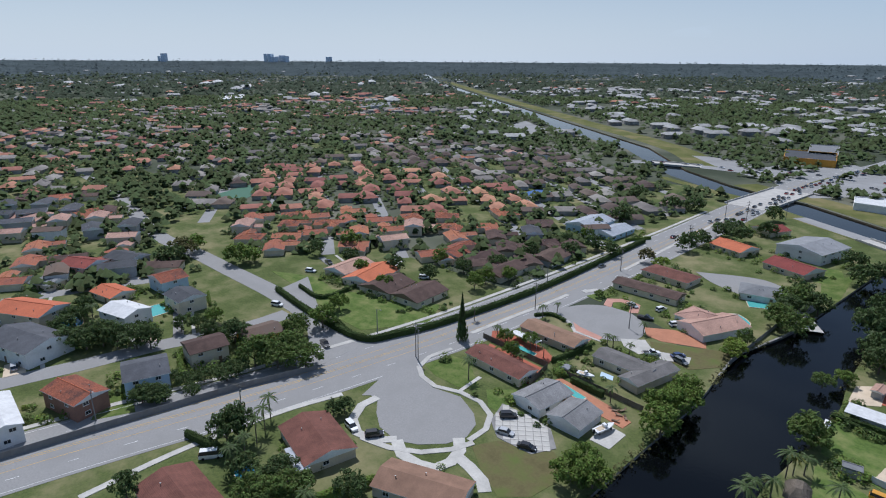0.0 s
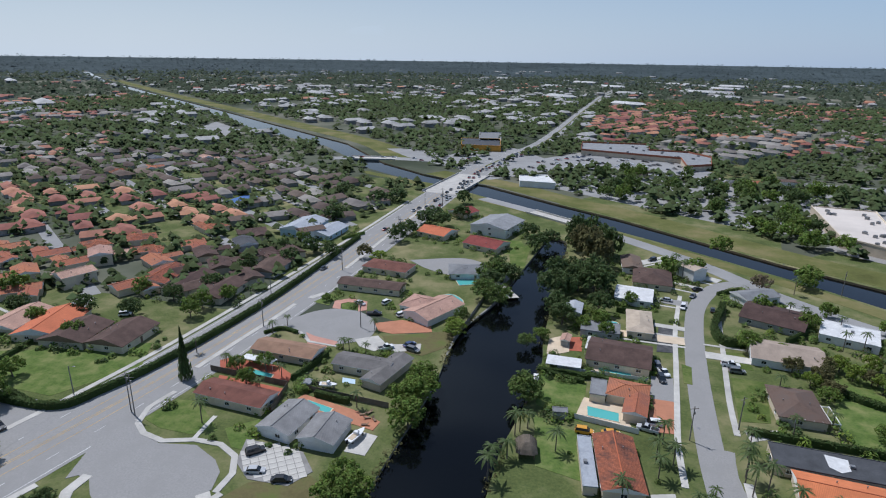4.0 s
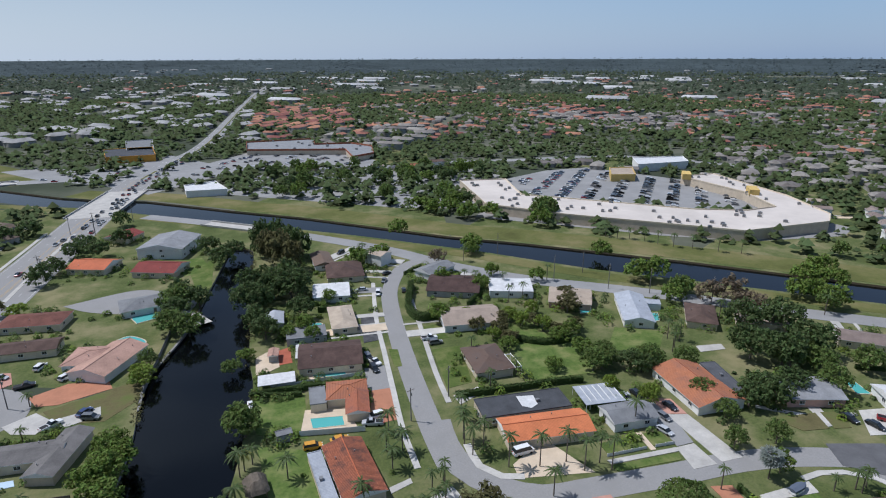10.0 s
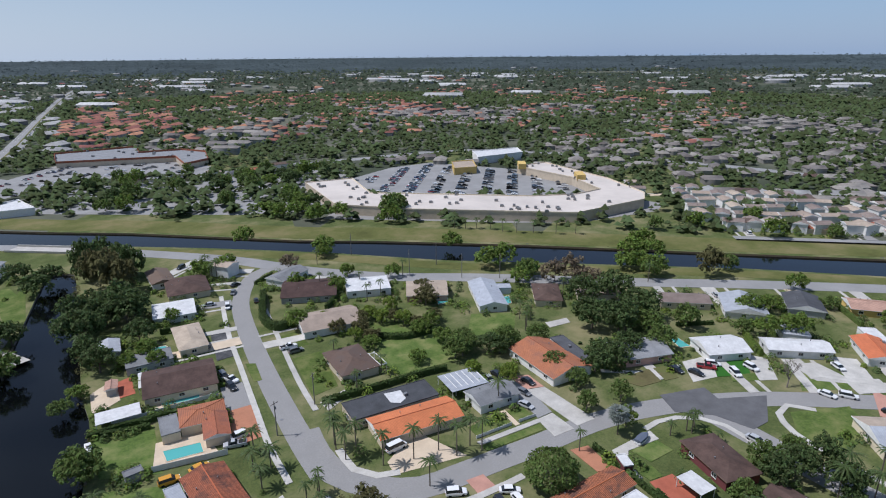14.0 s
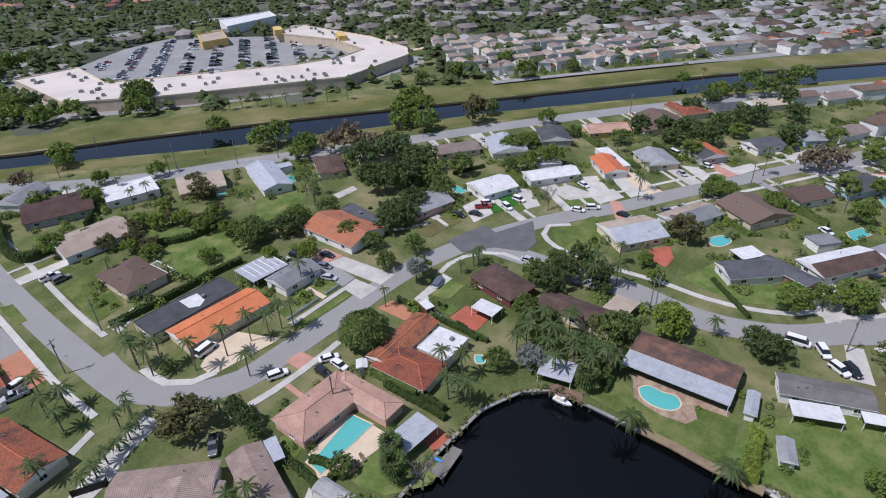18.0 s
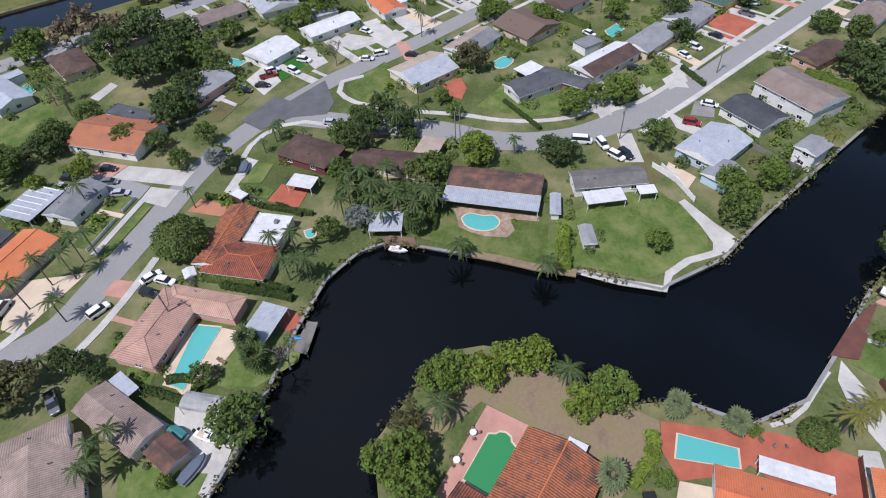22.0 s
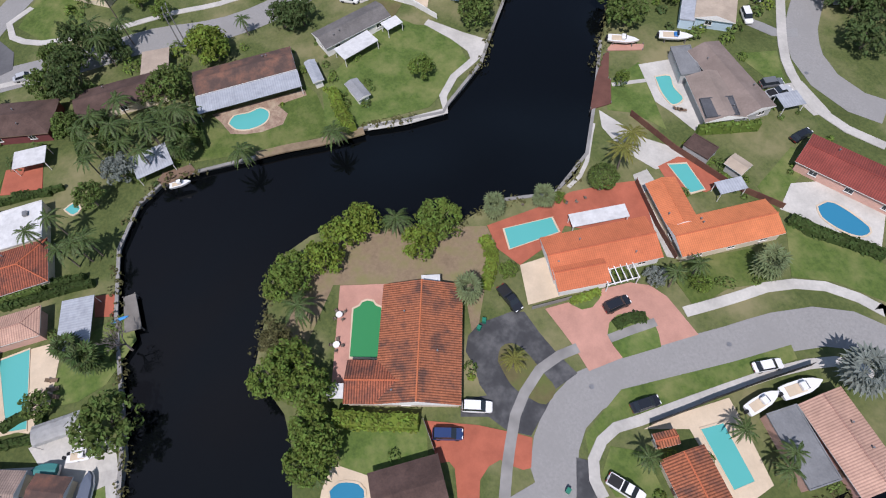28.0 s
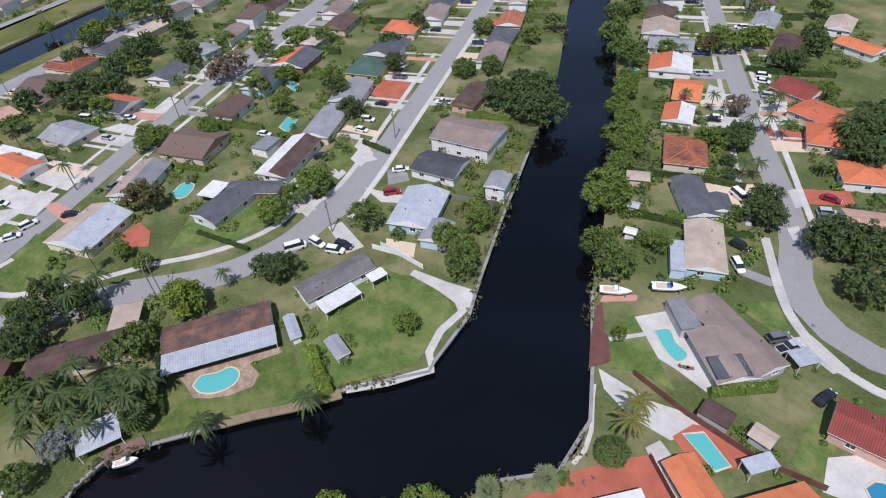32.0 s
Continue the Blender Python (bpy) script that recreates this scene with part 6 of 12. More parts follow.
pool([(98.3, 21.0), (100.0, 19.5), (99.5, 16.4), (99.8, 13.8), (97.7, 12.4), (95.4, 13.7), (94.9, 17.1), (96.1, 19.8)], "pool_water", "turquoise free-form swimming pool with rocks", round_=True)
pool([(89.8, 56.3), (90.7, 54.4), (88.8, 53.4), (87.9, 54.8)], "pool_water", "turquoise swimming pool with a pale coping", round_=True)
pool([(164.7, 110.2), (166.4, 107.5), (164.5, 101.4), (160.9, 102.9)], "pool_water", "turquoise swimming pool with a pale coping")
pool([(128.2, 121.0), (131.7, 119.1), (129.9, 113.8), (125.4, 114.5), (125.5, 117.9)], "pool_blue", "bright blue swimming pool with a pale coping", round_=True)
pool([(16.3, 170.7), (26.3, 168.8), (26.1, 164.1), (16.7, 165.9)], "pool_water", "turquoise swimming pool with a pale coping")
pool([(12.6, 144.7), (20.9, 143.0), (20.6, 138.8), (12.6, 140.1)], "pool_water", "turquoise swimming pool with a pale coping")
pool([(19.5, 204.2), (24.6, 203.7), (24.3, 200.7), (19.5, 201.2)], "pool_water", "turquoise swimming pool with a pale coping", round_=True)
pool([(122.3, 186.6), (126.9, 186.3), (121.9, 177.5), (117.6, 178.3)], "pool_water", "turquoise swimming pool with a pale coping")
pool([(141.9, 168.9), (145.0, 168.5), (141.1, 162.7), (138.2, 163.0)], "pool_water", "turquoise swimming pool with a pale coping")
pool([(-42.7, 214.2), (-38.9, 215.9), (-33.7, 210.5), (-34.5, 206.2), (-39.6, 206.9)], "pool_water", "turquoise swimming pool with a pale coping", round_=True)
pool([(-40.6, 232.8), (-32.3, 236.0), (-30.3, 229.7), (-37.9, 226.6)], "pool_water", "turquoise swimming pool with a pale coping")
pool([(-88.9, 140.9), (-87.8, 142.8), (-79.6, 141.2), (-79.2, 138.8)], "pool_water", "turquoise swimming pool with a pale coping")
pool([(-209.9, 76.6), (-208.9, 82.5), (-199.3, 81.0), (-199.3, 74.4)], "pool_water", "turquoise swimming pool with a pale coping")
pool([(-219.4, 51.9), (-219.9, 57.9), (-211.4, 55.8), (-213.3, 51.1)], "pool_blue", "bright blue swimming pool with a pale coping", round_=True)
pool([(-102.3, 48.1), (-100.8, 52.0), (-96.0, 50.3), (-98.5, 46.9)], "pool_blue", "bright blue swimming pool with a pale coping")
pool([(-359.3, 165.0), (-363.3, 178.5), (-346.0, 176.9), (-342.7, 163.8)], "pool_blue", "bright blue swimming pool with a pale coping", round_=True)
pool([(193.9, -13.6), (199.2, -17.2), (195.6, -19.7), (188.9, -15.2)], "pool_water", "turquoise swimming pool with a pale coping")
pool([(224.8, -21.4), (227.5, -23.2), (222.3, -25.7), (218.3, -23.6)], "pool_water", "turquoise swimming pool with a pale coping", round_=True)
pool([(170.6, 21.0), (174.1, 18.1), (172.1, 15.3), (167.6, 17.1), (167.2, 19.9)], "pool_water", "turquoise swimming pool with a pale coping", round_=True)
pool([(173.5, -131.6), (175.5, -135.4), (172.6, -136.9), (169.6, -131.9)], "pool_water", "turquoise swimming pool with a pale coping", round_=True)
h = house(45.55, 75.19, 62.56, 6.07, 2.52, 2.3, "p", "sil", "cream", name="carport", label="open carport with a flat roof on posts", windows=False)

# ---- gardens, drives and plants ----
ribbon("street", [(79.4, 257.3), (68.2, 249.1), (57.3, 227.8), (51.7, 205.3), (46.7, 173.4), (43.4, 145.8), (41.6, 126.9), (41.0, 113.5)], 6.5, 0.0, 0.064, "asphalt", "asphalt street through the neighbourhood", "structure", "street")
ribbon("street", [(44.1, 132.4), (42.6, 122.5), (43.5, 112.7), (48.8, 103.2), (57.0, 97.4), (66.0, 95.9), (76.0, 94.8), (89.4, 93.2), (104.5, 91.9), (119.0, 88.6), (135.0, 82.0), (150.7, 73.0), (162.7, 64.0), (179.5, 49.7), (199.9, 34.8), (221.4, 18.3), (244.3, 0.1), (268.0, -19.8), (293.9, -41.6), (311.3, -57.3)], 7.2, 0.0, 0.068, "asphalt", "asphalt street through the neighbourhood", "structure", "street")
ribbon("street", [(238.0, 1.5), (254.8, -14.6), (277.6, -34.0), (301.7, -55.1)], 7.5, 0.0, 0.072, "asphalt", "asphalt street through the neighbourhood", "structure", "street")
ribbon("street", [(135.0, 77.3), (134.2, 63.9), (132.9, 47.8), (132.9, 33.2), (129.9, 20.5), (129.5, 9.2), (133.6, -5.0), (144.0, -18.7), (157.7, -32.0), (168.9, -41.6)], 8, 0.0, 0.076, "asphalt", "asphalt street through the neighbourhood", "structure", "street")
ribbon("street", [(139.1, -13.0), (143.9, -21.9), (153.3, -31.9), (170.8, -45.6), (190.0, -61.4), (213.3, -80.5), (239.9, -101.9), (270.2, -125.7)], 8, 0.0, 0.08, "asphalt", "asphalt street through the neighbourhood", "structure", "street")
ribbon("street", [(-125.8, 108.9), (-143.5, 110.5), (-166.4, 114.6), (-188.9, 117.6), (-221.9, 119.9), (-261.4, 122.7), (-296.1, 124.0), (-338.0, 132.5), (-406.3, 149.9), (-463.2, 159.5), (-503.8, 164.7), (-559.0, 173.8), (-665.3, 195.9), (-787.6, 220.7), (-988.3, 265.6), (-1328.1, 336.3)], 9, 0.0, 0.084, "asphalt", "asphalt street through the neighbourhood", "structure", "street")
ribbon("street", [(-165.3, 108.7), (-166.2, 95.1), (-169.6, 82.1), (-175.8, 65.8), (-180.5, 45.5), (-186.3, 25.3), (-189.2, 13.0)], 8, 0.0, 0.06, "asphalt", "asphalt street through the neighbourhood", "structure", "street")
ribbon("street", [(-234.1, 98.1), (-243.1, 78.9), (-250.2, 60.5), (-256.8, 43.4)], 7, 0.0, 0.064, "asphalt", "asphalt street through the neighbourhood", "structure", "street")
ribbon("street", [(4.6, -3.0), (5.6, -9.4), (9.3, -11.0), (12.5, -13.1), (15.7, -16.4), (17.8, -21.5), (17.8, -27.4), (17.0, -33.1), (16.2, -39.9), (15.3, -46.7), (14.5, -54.7), (12.9, -61.1), (10.2, -65.6), (6.2, -68.5), (2.7, -70.3), (-4, -72.2)], 7.0, 0.0, 0.068, "asphalt", "asphalt street curving through the neighbourhood", "structure", "street")
ribbon("street", [(44.9, -102.5), (49.4, -99.2), (57.0, -97.6), (64.0, -98.8), (72.0, -103.5), (78.8, -110.6), (86.1, -116.8), (95.6, -123.5), (105.8, -130.1), (118.2, -138.0), (131.5, -147.2), (147.6, -158.0), (166.2, -170.9), (188.3, -186.2), (214.7, -205.0)], 6.8, 0.0, 0.072, "asphalt", "asphalt street through the neighbourhood", "structure", "street")
slab("street", [(-103.5, 88.5), (-107.6, 103.6), (-106.6, 113.8), (-100.9, 109.4), (-91.4, 104.4), (-82.1, 105.8), (-74.5, 101.8), (-71.0, 98.1), (-69.6, 92.4), (-71.7, 87.1), (-76.7, 82.4), (-82.0, 80.0), (-89.0, 81.4), (-94.4, 85.4), (-98.1, 89.4), (-101.6, 90.1)], 0.0, 0.082, "asphalt", "asphalt turning circle opening off the avenue", "street")
slab("street", [(-186.7, 115.6), (-190.9, 137.4), (-163.4, 120.7), (-144.9, 113.5), (-126.0, 114.1), (-125.7, 90.3), (-138.6, 97.8), (-152.4, 107.0), (-169.3, 112.1)], 0.0, 0.0785, "asphalt", "wide mouth of the side street at the avenue", "street")
slab("street", [(-94.0, 175.2), (-85.6, 188.2), (-73.9, 192.6), (-62.1, 185.1), (-59.1, 172.9), (-65.8, 165.5), (-75.6, 164.4)], 0.0, 0.0855, "asphalt", "asphalt street", "street", round_=True)
slab("street", [(-66.6, 253.7), (-44.7, 261.9), (-33.2, 258.4), (-19.1, 245.6), (-20.7, 232.7), (-33.1, 233.6), (-54.5, 242.9)], 0.0, 0.089, "asphalt", "asphalt street", "street", round_=True)
slab("street", [(131.5, 89.4), (145.1, 84.4), (143.0, 78.8), (155.3, 71.8), (143.3, 65.2), (137.1, 65.6), (134.7, 75.0), (127.6, 82.0)], 0.0, 0.1275, "patch_asphalt", "patch asphalt street", "street")
ribbon("pavement", [(8.3, -2.5), (12.0, -4.6), (15.1, -6.6), (18.7, -9.1), (21.4, -12.0), (23.9, -15.9), (24.8, -19.9), (24.8, -23.3)], 1.7, 0.0, 0.134, "dark_concrete", "stained concrete pavement curving past the drives", "structure", "pavement")
ribbon("pavement", [(24.2, -28.8), (24.1, -32.6), (23.8, -37.3)], 1.5, 0.0, 0.172, "dark_concrete", "stained concrete pavement across the planted island", "structure", "pavement")
ribbon("pavement", [(23.5, -42.7), (22.9, -47.6), (22.4, -52.8), (22.1, -57.6), (20.8, -62.3), (18.4, -66.7), (14.5, -70.3), (10.7, -72.5), (12.1, -72.0)], 1.9, 0.0, 0.138, "concrete", "pale concrete pavement past the gardens", "structure", "pavement")
ribbon("pavement", [(2.9, -15.9), (5.6, -15.9), (8.2, -17.1), (10.2, -19.6), (11.1, -22.6), (10.7, -26.3), (10.3, -34.0), (9.8, -41.8), (9.2, -49.7), (8.3, -55.4), (7.0, -59.7), (4.4, -62.9), (2.0, -64.0)], 1.7, 0.0, 0.142, "concrete", "concrete pavement along the street", "structure", "pavement")
ribbon("pavement", [(158.9, 60.4), (155.0, 66.1), (149.2, 65.4), (143.9, 58.9), (141.8, 48.5), (140.8, 38.3), (140.5, 27.4), (138.7, 15.5), (139.5, 5.0), (142.3, -3.6), (146.8, -9.6)], 1.7, 0.0, 0.146, "concrete", "pale concrete pavement curving along the street", "structure", "pavement")
ribbon("pavement", [(84.6, -107.4), (69.1, -96.5), (61.4, -92.8), (51.8, -90.9), (44.4, -92.9), (38.1, -96.5)], 2.0, 0.0, 0.15, "concrete", "concrete pavement through the neighbourhood", "structure", "pavement")
ribbon("pavement", [(52.0, 236.2), (44.8, 202.0), (40.8, 175.2), (37.2, 150.8), (34.4, 131.6), (33.4, 115.8)], 1.6, 0.0, 0.154, "concrete", "concrete pavement through the neighbourhood", "structure", "pavement")
ribbon("pavement", [(62.1, 213.7), (57.6, 188.0), (52.2, 156.5), (50.1, 139.3)], 1.6, 0.0, 0.13, "concrete", "concrete pavement through the neighbourhood", "structure", "pavement")
ribbon("pavement", [(47.7, 120.3), (47.4, 111.6), (50.8, 106.5), (55.6, 104.6)], 2.0, 0.0, 0.134, "concrete", "concrete pavement through the neighbourhood", "structure", "pavement")
ribbon("pavement", [(47.8, 91.1), (58.0, 88.7), (65.7, 87.7), (72.9, 87.2), (77.8, 87.0)], 1.8, 0.0, 0.138, "concrete", "concrete pavement through the neighbourhood", "structure", "pavement")
ribbon("pavement", [(114.9, 81.9), (120.2, 82.0), (125.8, 80.2), (130.5, 76.3), (132.8, 70.8), (132.2, 64.4), (129.3, 58.7)], 1.6, 0.0, 0.15, "concrete", "concrete pavement round the turning circle", "structure", "pavement")
ribbon("pavement", [(185.1, 35.6), (199.8, 25.0), (220.8, 8.3), (243.8, -9.9), (267.1, -29.9), (292.4, -51.7)], 1.6, 0.0, 0.154, "concrete", "concrete pavement through the neighbourhood", "structure", "pavement")
ribbon("pavement", [(128.6, 108.1), (140.4, 98.5), (151.0, 96.0)], 1.5, 0.0, 0.13, "concrete", "concrete pavement through the neighbourhood", "structure", "pavement")
ribbon("pavement", [(136.7, -21.4), (154.2, -36.4), (169.1, -48.7), (186.7, -63.2), (207.6, -80.4), (233.1, -101.3)], 1.6, 0.0, 0.134, "concrete", "concrete pavement through the neighbourhood", "structure", "pavement")
ribbon("pavement", [(147.0, -14.8), (151.9, -22.4), (163.1, -32.3), (178.6, -44.4), (196.4, -58.5), (222.9, -79.7)], 1.6, 0.0, 0.138, "concrete", "concrete pavement through the neighbourhood", "structure", "pavement")
ribbon("pavement", [(89.6, -107.4), (103.1, -117.0), (116.3, -127.2), (136.2, -142.4), (157.5, -158.1), (181.5, -175.6), (205.9, -193.3)], 1.5, 0.0, 0.142, "concrete", "concrete pavement through the neighbourhood", "structure", "pavement")
ribbon("pavement", [(74.5, -115.0), (83.0, -120.5), (93.4, -127.7), (104.8, -135.7), (117.6, -144.4), (133.5, -154.9), (152.0, -167.6), (169.8, -179.8)], 1.6, 0.0, 0.146, "concrete", "concrete pavement through the neighbourhood", "structure", "pavement")
ribbon("pavement", [(-99.4, 90.6), (-99.8, 85.1), (-96.8, 79.2), (-91.6, 76.0), (-86.4, 76.5), (-82.1, 80.5)], 2.6, 0.0, 0.15, "concrete", "pale concrete drive curving round a grass island", "structure", "pavement")
ribbon("pavement", [(-89.2, 75.4), (-81.0, 77.0), (-74.2, 80.6), (-69.2, 86.3), (-66.9, 91.7)], 1.7, 0.0, 0.1545, "concrete", "concrete pavement round the turning circle", "structure", "pavement")
ribbon("pavement", [(-68.3, 91.7), (-67.9, 98.2), (-70.7, 104.0), (-76.4, 107.3), (-83.6, 107.6), (-91.2, 105.4), (-97.8, 107.2), (-102.1, 110.7), (-104.0, 117.5), (-102.0, 126.3)], 1.6, 0.0, 0.1565, "concrete", "concrete pavement round the turning circle", "structure", "pavement")
ribbon("pavement", [(-84.1, 107.5), (-84.3, 113.0), (-84.4, 117.9)], 1.2, 0.0, 0.1445, "concrete", "concrete path to the front garden", "structure", "pavement")
ribbon("pavement", [(-81.8, 80.2), (-77.0, 77.1), (-71.8, 77.0), (-67.9, 78.5), (-66.5, 82.5), (-67.5, 87.2), (-70.8, 90.8)], 3.0, 0.0, 0.13, "concrete", "pale concrete drive looping before the house", "structure", "pavement")
ribbon("pavement", [(-67.3, 85.2), (-61.9, 83.9), (-57.1, 82.0), (-54.5, 79.5)], 3.0, 0.0, 0.1345, "concrete", "pale concrete drive down to the house", "structure", "pavement")
slab("patio", [(51.6, 10.0), (48.6, 2.2), (42.4, 3.7), (35.1, 7.2), (37.2, 12.7), (34.1, 14.2), (35.0, 16.4)], 0.0, 0.08, "pink_paver", "pink paved pool terrace", "patio")
slab("driveway", [(28.4, -6.3), (31.5, -6.0), (33.8, -7.4), (35.2, -10.2), (35.0, -13.9), (35.0, -16.0), (34.1, -18.0), (29.6, -18.7), (25.4, -19.7), (21.0, -21.2), (20.0, -16.7), (17.9, -14.2), (14.9, -10.0), (17.3, -6.8), (20.1, -5.2), (21.8, -1.1), (24.3, -2.1), (23.3, -6.3), (25.5, -5.9)], 0.0, 0.0835, "dark_asphalt", "worn black asphalt driveway looping before the house", "driveway")
slab("lawn", [(27.8, -10.2), (29.8, -11.6), (29.8, -13.6), (28.2, -14.9), (25.5, -15.7), (22.3, -16.4), (19.9, -16.8), (18.4, -14.3), (20.2, -12.4), (23.3, -10.6)], 0.0, 0.127, "dry_lawn", "oval island of yellowing grass in the drive", "lawn", round_=True)
slab("driveway", [(23.4, 4.4), (19.6, -3.0), (17.1, -6.7), (14.6, -10.1), (10.7, -8.0), (10.9, -6.7), (12.1, -5.4), (13.5, -4.2), (13.3, -2.2), (12.0, -0.2), (9.7, 0.9), (10.9, 3.9), (14.9, 2.7), (16.2, 3.1), (16.6, 4.8)], 0.0, 0.0905, "red_paver", "orange-red painted driveway beside the house", "driveway")
slab("driveway", [(33.2, -21.5), (32.8, -25.1), (32.3, -28.1), (32.7, -32.2), (31.9, -37.2), (30.1, -40.0), (27.2, -41.5), (23.5, -42.0), (19.2, -42.5), (19.9, -35.7), (20.5, -29.3), (20.6, -23.1), (25.4, -22.8), (29.2, -22.2)], 0.0, 0.094, "pink_paver", "salmon-pink paved driveway in a half circle", "driveway")
slab("lawn", [(25.0, -28.9), (26.7, -30.2), (27.4, -32.1), (27.0, -34.4), (25.7, -36.3), (23.8, -37.0), (21.7, -36.6), (19.7, -35.8), (20.4, -29.2), (22.9, -28.8)], 0.0, 0.1575, "lawn", "planted grass island in the half-round drive", "lawn")
slab("lawn", [(33.2, -25.5), (32.9, -32.3), (31.3, -31.0), (30.3, -29.0), (30.6, -27.2), (32.0, -26.0)], 0.0, 0.1375, "lawn", "half-round lawn before the house", "lawn")
slab("patio", [(52.6, -19.2), (52.4, -30.5), (53.1, -36.8), (51.4, -45.6), (50.2, -49.8), (36.9, -45.9), (46.8, -32.3), (45.0, -30.3), (42.6, -21.2), (47.4, -18.9)], 0.0, 0.091, "red_paver", "patio of red pavers behind the house", "patio")
slab("patio", [(42.6, -21.2), (42.3, -26.1), (34.2, -25.8), (35.0, -19.2)], 0.0, 0.1045, "cream_paver", "patio of cream pavers behind the house", "patio")
slab("patio", [(51.6, -54.9), (52.1, -59.6), (49.5, -63.0), (43.3, -65.1), (42.8, -59.8), (46.1, -55.8), (48.1, -54.6)], 0.0, 0.098, "red_paver", "patio of red pavers behind the house", "patio")
slab("patio", [(51.8, -49.5), (51.9, -52.6), (47.6, -52.5), (32.1, -48.1), (33.8, -45.7), (42.9, -47.2)], 0.0, 0.07, "concrete", "patio of concrete behind the house", "patio")
slab("patio", [(69.1, -51.7), (58.8, -56.2), (52.1, -62.2), (49.9, -62.0), (51.2, -54.1), (58.1, -50.7), (64.8, -50.0)], 0.0, 0.0735, "concrete", "patio of concrete behind the house", "patio")
slab("patio", [(77.0, -65.7), (75.4, -73.1), (56.9, -69.2), (56.3, -66.2), (62.2, -64.8), (66.3, -63.3)], 0.0, 0.077, "concrete", "patio of concrete behind the house", "patio")
slab("patio", [(34.3, -69.6), (38.2, -75.0), (35.8, -81.9), (27.7, -87.6), (20.6, -80.2), (23.0, -77.5), (31.2, -72.1)], 0.0, 0.0805, "concrete", "patio of concrete behind the house", "patio")
slab("driveway", [(59.7, -88.7), (58.5, -93.3), (49.3, -92.9), (50.0, -89.4)], 0.0, 0.094, "concrete", "concrete driveway beside the house", "driveway")
slab("patio", [(9.3, -26.4), (9.5, -30.5), (8.5, -40.9), (5.2, -40.7), (-4.7, -39.3), (-5.4, -35.0), (-3.6, -32.5), (6.7, -32.7)], 0.0, 0.0875, "cream_paver", "patio of cream pavers behind the house", "patio")
slab("driveway", [(9.5, -14.9), (7.5, -17.6), (2.3, -14.8), (3.5, -11.8)], 0.0, 0.101, "dark_asphalt", "dark asphalt driveway beside the house", "driveway")
slab("patio", [(22.5, 20.2), (21.1, 15.7), (17.9, 14.4), (15.4, 16.6), (18.0, 22.9)], 0.0, 0.0845, "cream_paver", "patio of cream pavers behind the house", "patio", round_=True)
slab("lawn", [(29.0, 16.9), (22.7, 4.3), (18.0, 5.9), (18.5, 14.7), (22.0, 19.0)], 0.0, 0.088, "lawn", "short mown green lawn", "lawn")
slab("soil", [(62.7, 6.9), (52.6, -19.0), (47.4, -18.9), (41.9, -14.2), (31.1, -7.5), (43.5, -10.6), (52.2, 11.1), (40.7, 20.5), (44.2, 23.6), (57.0, 15.1)], 0.0, 0.05, "soil", "soil bare planting ground", "soil")
slab("lawn", [(74.7, -56.8), (77.7, -66.1), (58.8, -61.3), (65.5, -57.6), (68.4, -53.3)], 0.0, 0.0535, "lawn", "short mown green lawn", "lawn")
slab("lawn", [(71.2, -85.9), (68.1, -94.3), (62.1, -91.2), (56.2, -88.8), (60.2, -87.7)], 0.0, 0.057, "lawn", "short mown green lawn", "lawn")
slab("lawn", [(40.1, -69.0), (45.3, -80.5), (41.4, -82.6), (36.8, -73.4), (34.7, -68.7)], 0.0, 0.0605, "lawn", "short mown green lawn", "lawn")
slab("lawn", [(31.9, -69.0), (29.0, -72.8), (17.7, -78.6), (12.2, -73.8), (18.3, -68.9), (22.1, -62.8)], 0.0, 0.064, "lawn", "short mown green lawn", "lawn")
slab("lawn", [(32.5, -44.3), (31.7, -48.9), (29.4, -60.1), (22.3, -59.5), (24.4, -52.0), (23.5, -44.7)], 0.0, 0.0675, "lawn", "short mown green lawn", "lawn")
slab("lawn", [(12.0, -17.7), (16.0, -26.3), (13.1, -45.2), (12.0, -55.0), (9.7, -54.4), (10.3, -33.0), (11.2, -21.6), (8.0, -16.5)], 0.0, 0.071, "lawn", "short mown green lawn", "lawn")
slab("lawn", [(5.9, -17.2), (9.0, -20.4), (6.4, -24.6), (-0.3, -24.3), (2.4, -17.6)], 0.0, 0.0845, "lawn", "short mown green lawn", "lawn")
slab("lawn", [(86.6, 1.0), (84.7, -19.9), (93.5, -32.8), (106.8, -28.4), (114.9, -22.8), (110.4, -14.2), (101.0, -0.6), (90.3, 1.8)], 0.0, 0.078, "lawn", "short mown green lawn", "lawn")
slab("path", [(109.4, -28.0), (110.6, -29.5), (103.0, -35.2), (97.8, -39.8), (94.3, -37.2), (93.0, -33.3), (96.9, -33.8), (102.2, -31.8)], 0.0, 0.07, "concrete", "broad concrete ramp down to the water", "path")
ribbon("path", [(84.8, -6.1), (83.0, -13.8), (82.2, -22.6), (86.4, -23.7), (90.7, -28.0), (93.3, -33.3), (94.7, -35.8)], 1.7, 0.0, 0.16, "concrete", "concrete walk along the canal edge", category="path", smooth=False)
ribbon("path", [(54.2, -36.9), (55.6, -40.1), (58.3, -43.1), (64.0, -47.1), (66.3, -48.9)], 0.8, 0.0, 0.19, "concrete", "curved pale seawall cap along the canal", category="seawall")
ribbon("retaining_wall", [(87.2, 17.6), (86.4, 11.2), (85.0, 4.0), (84.1, -5.0)], 1.9, 0.0, 0.35, "soil", "rough dark stone bank along the canal", category="stone wall", smooth=False)
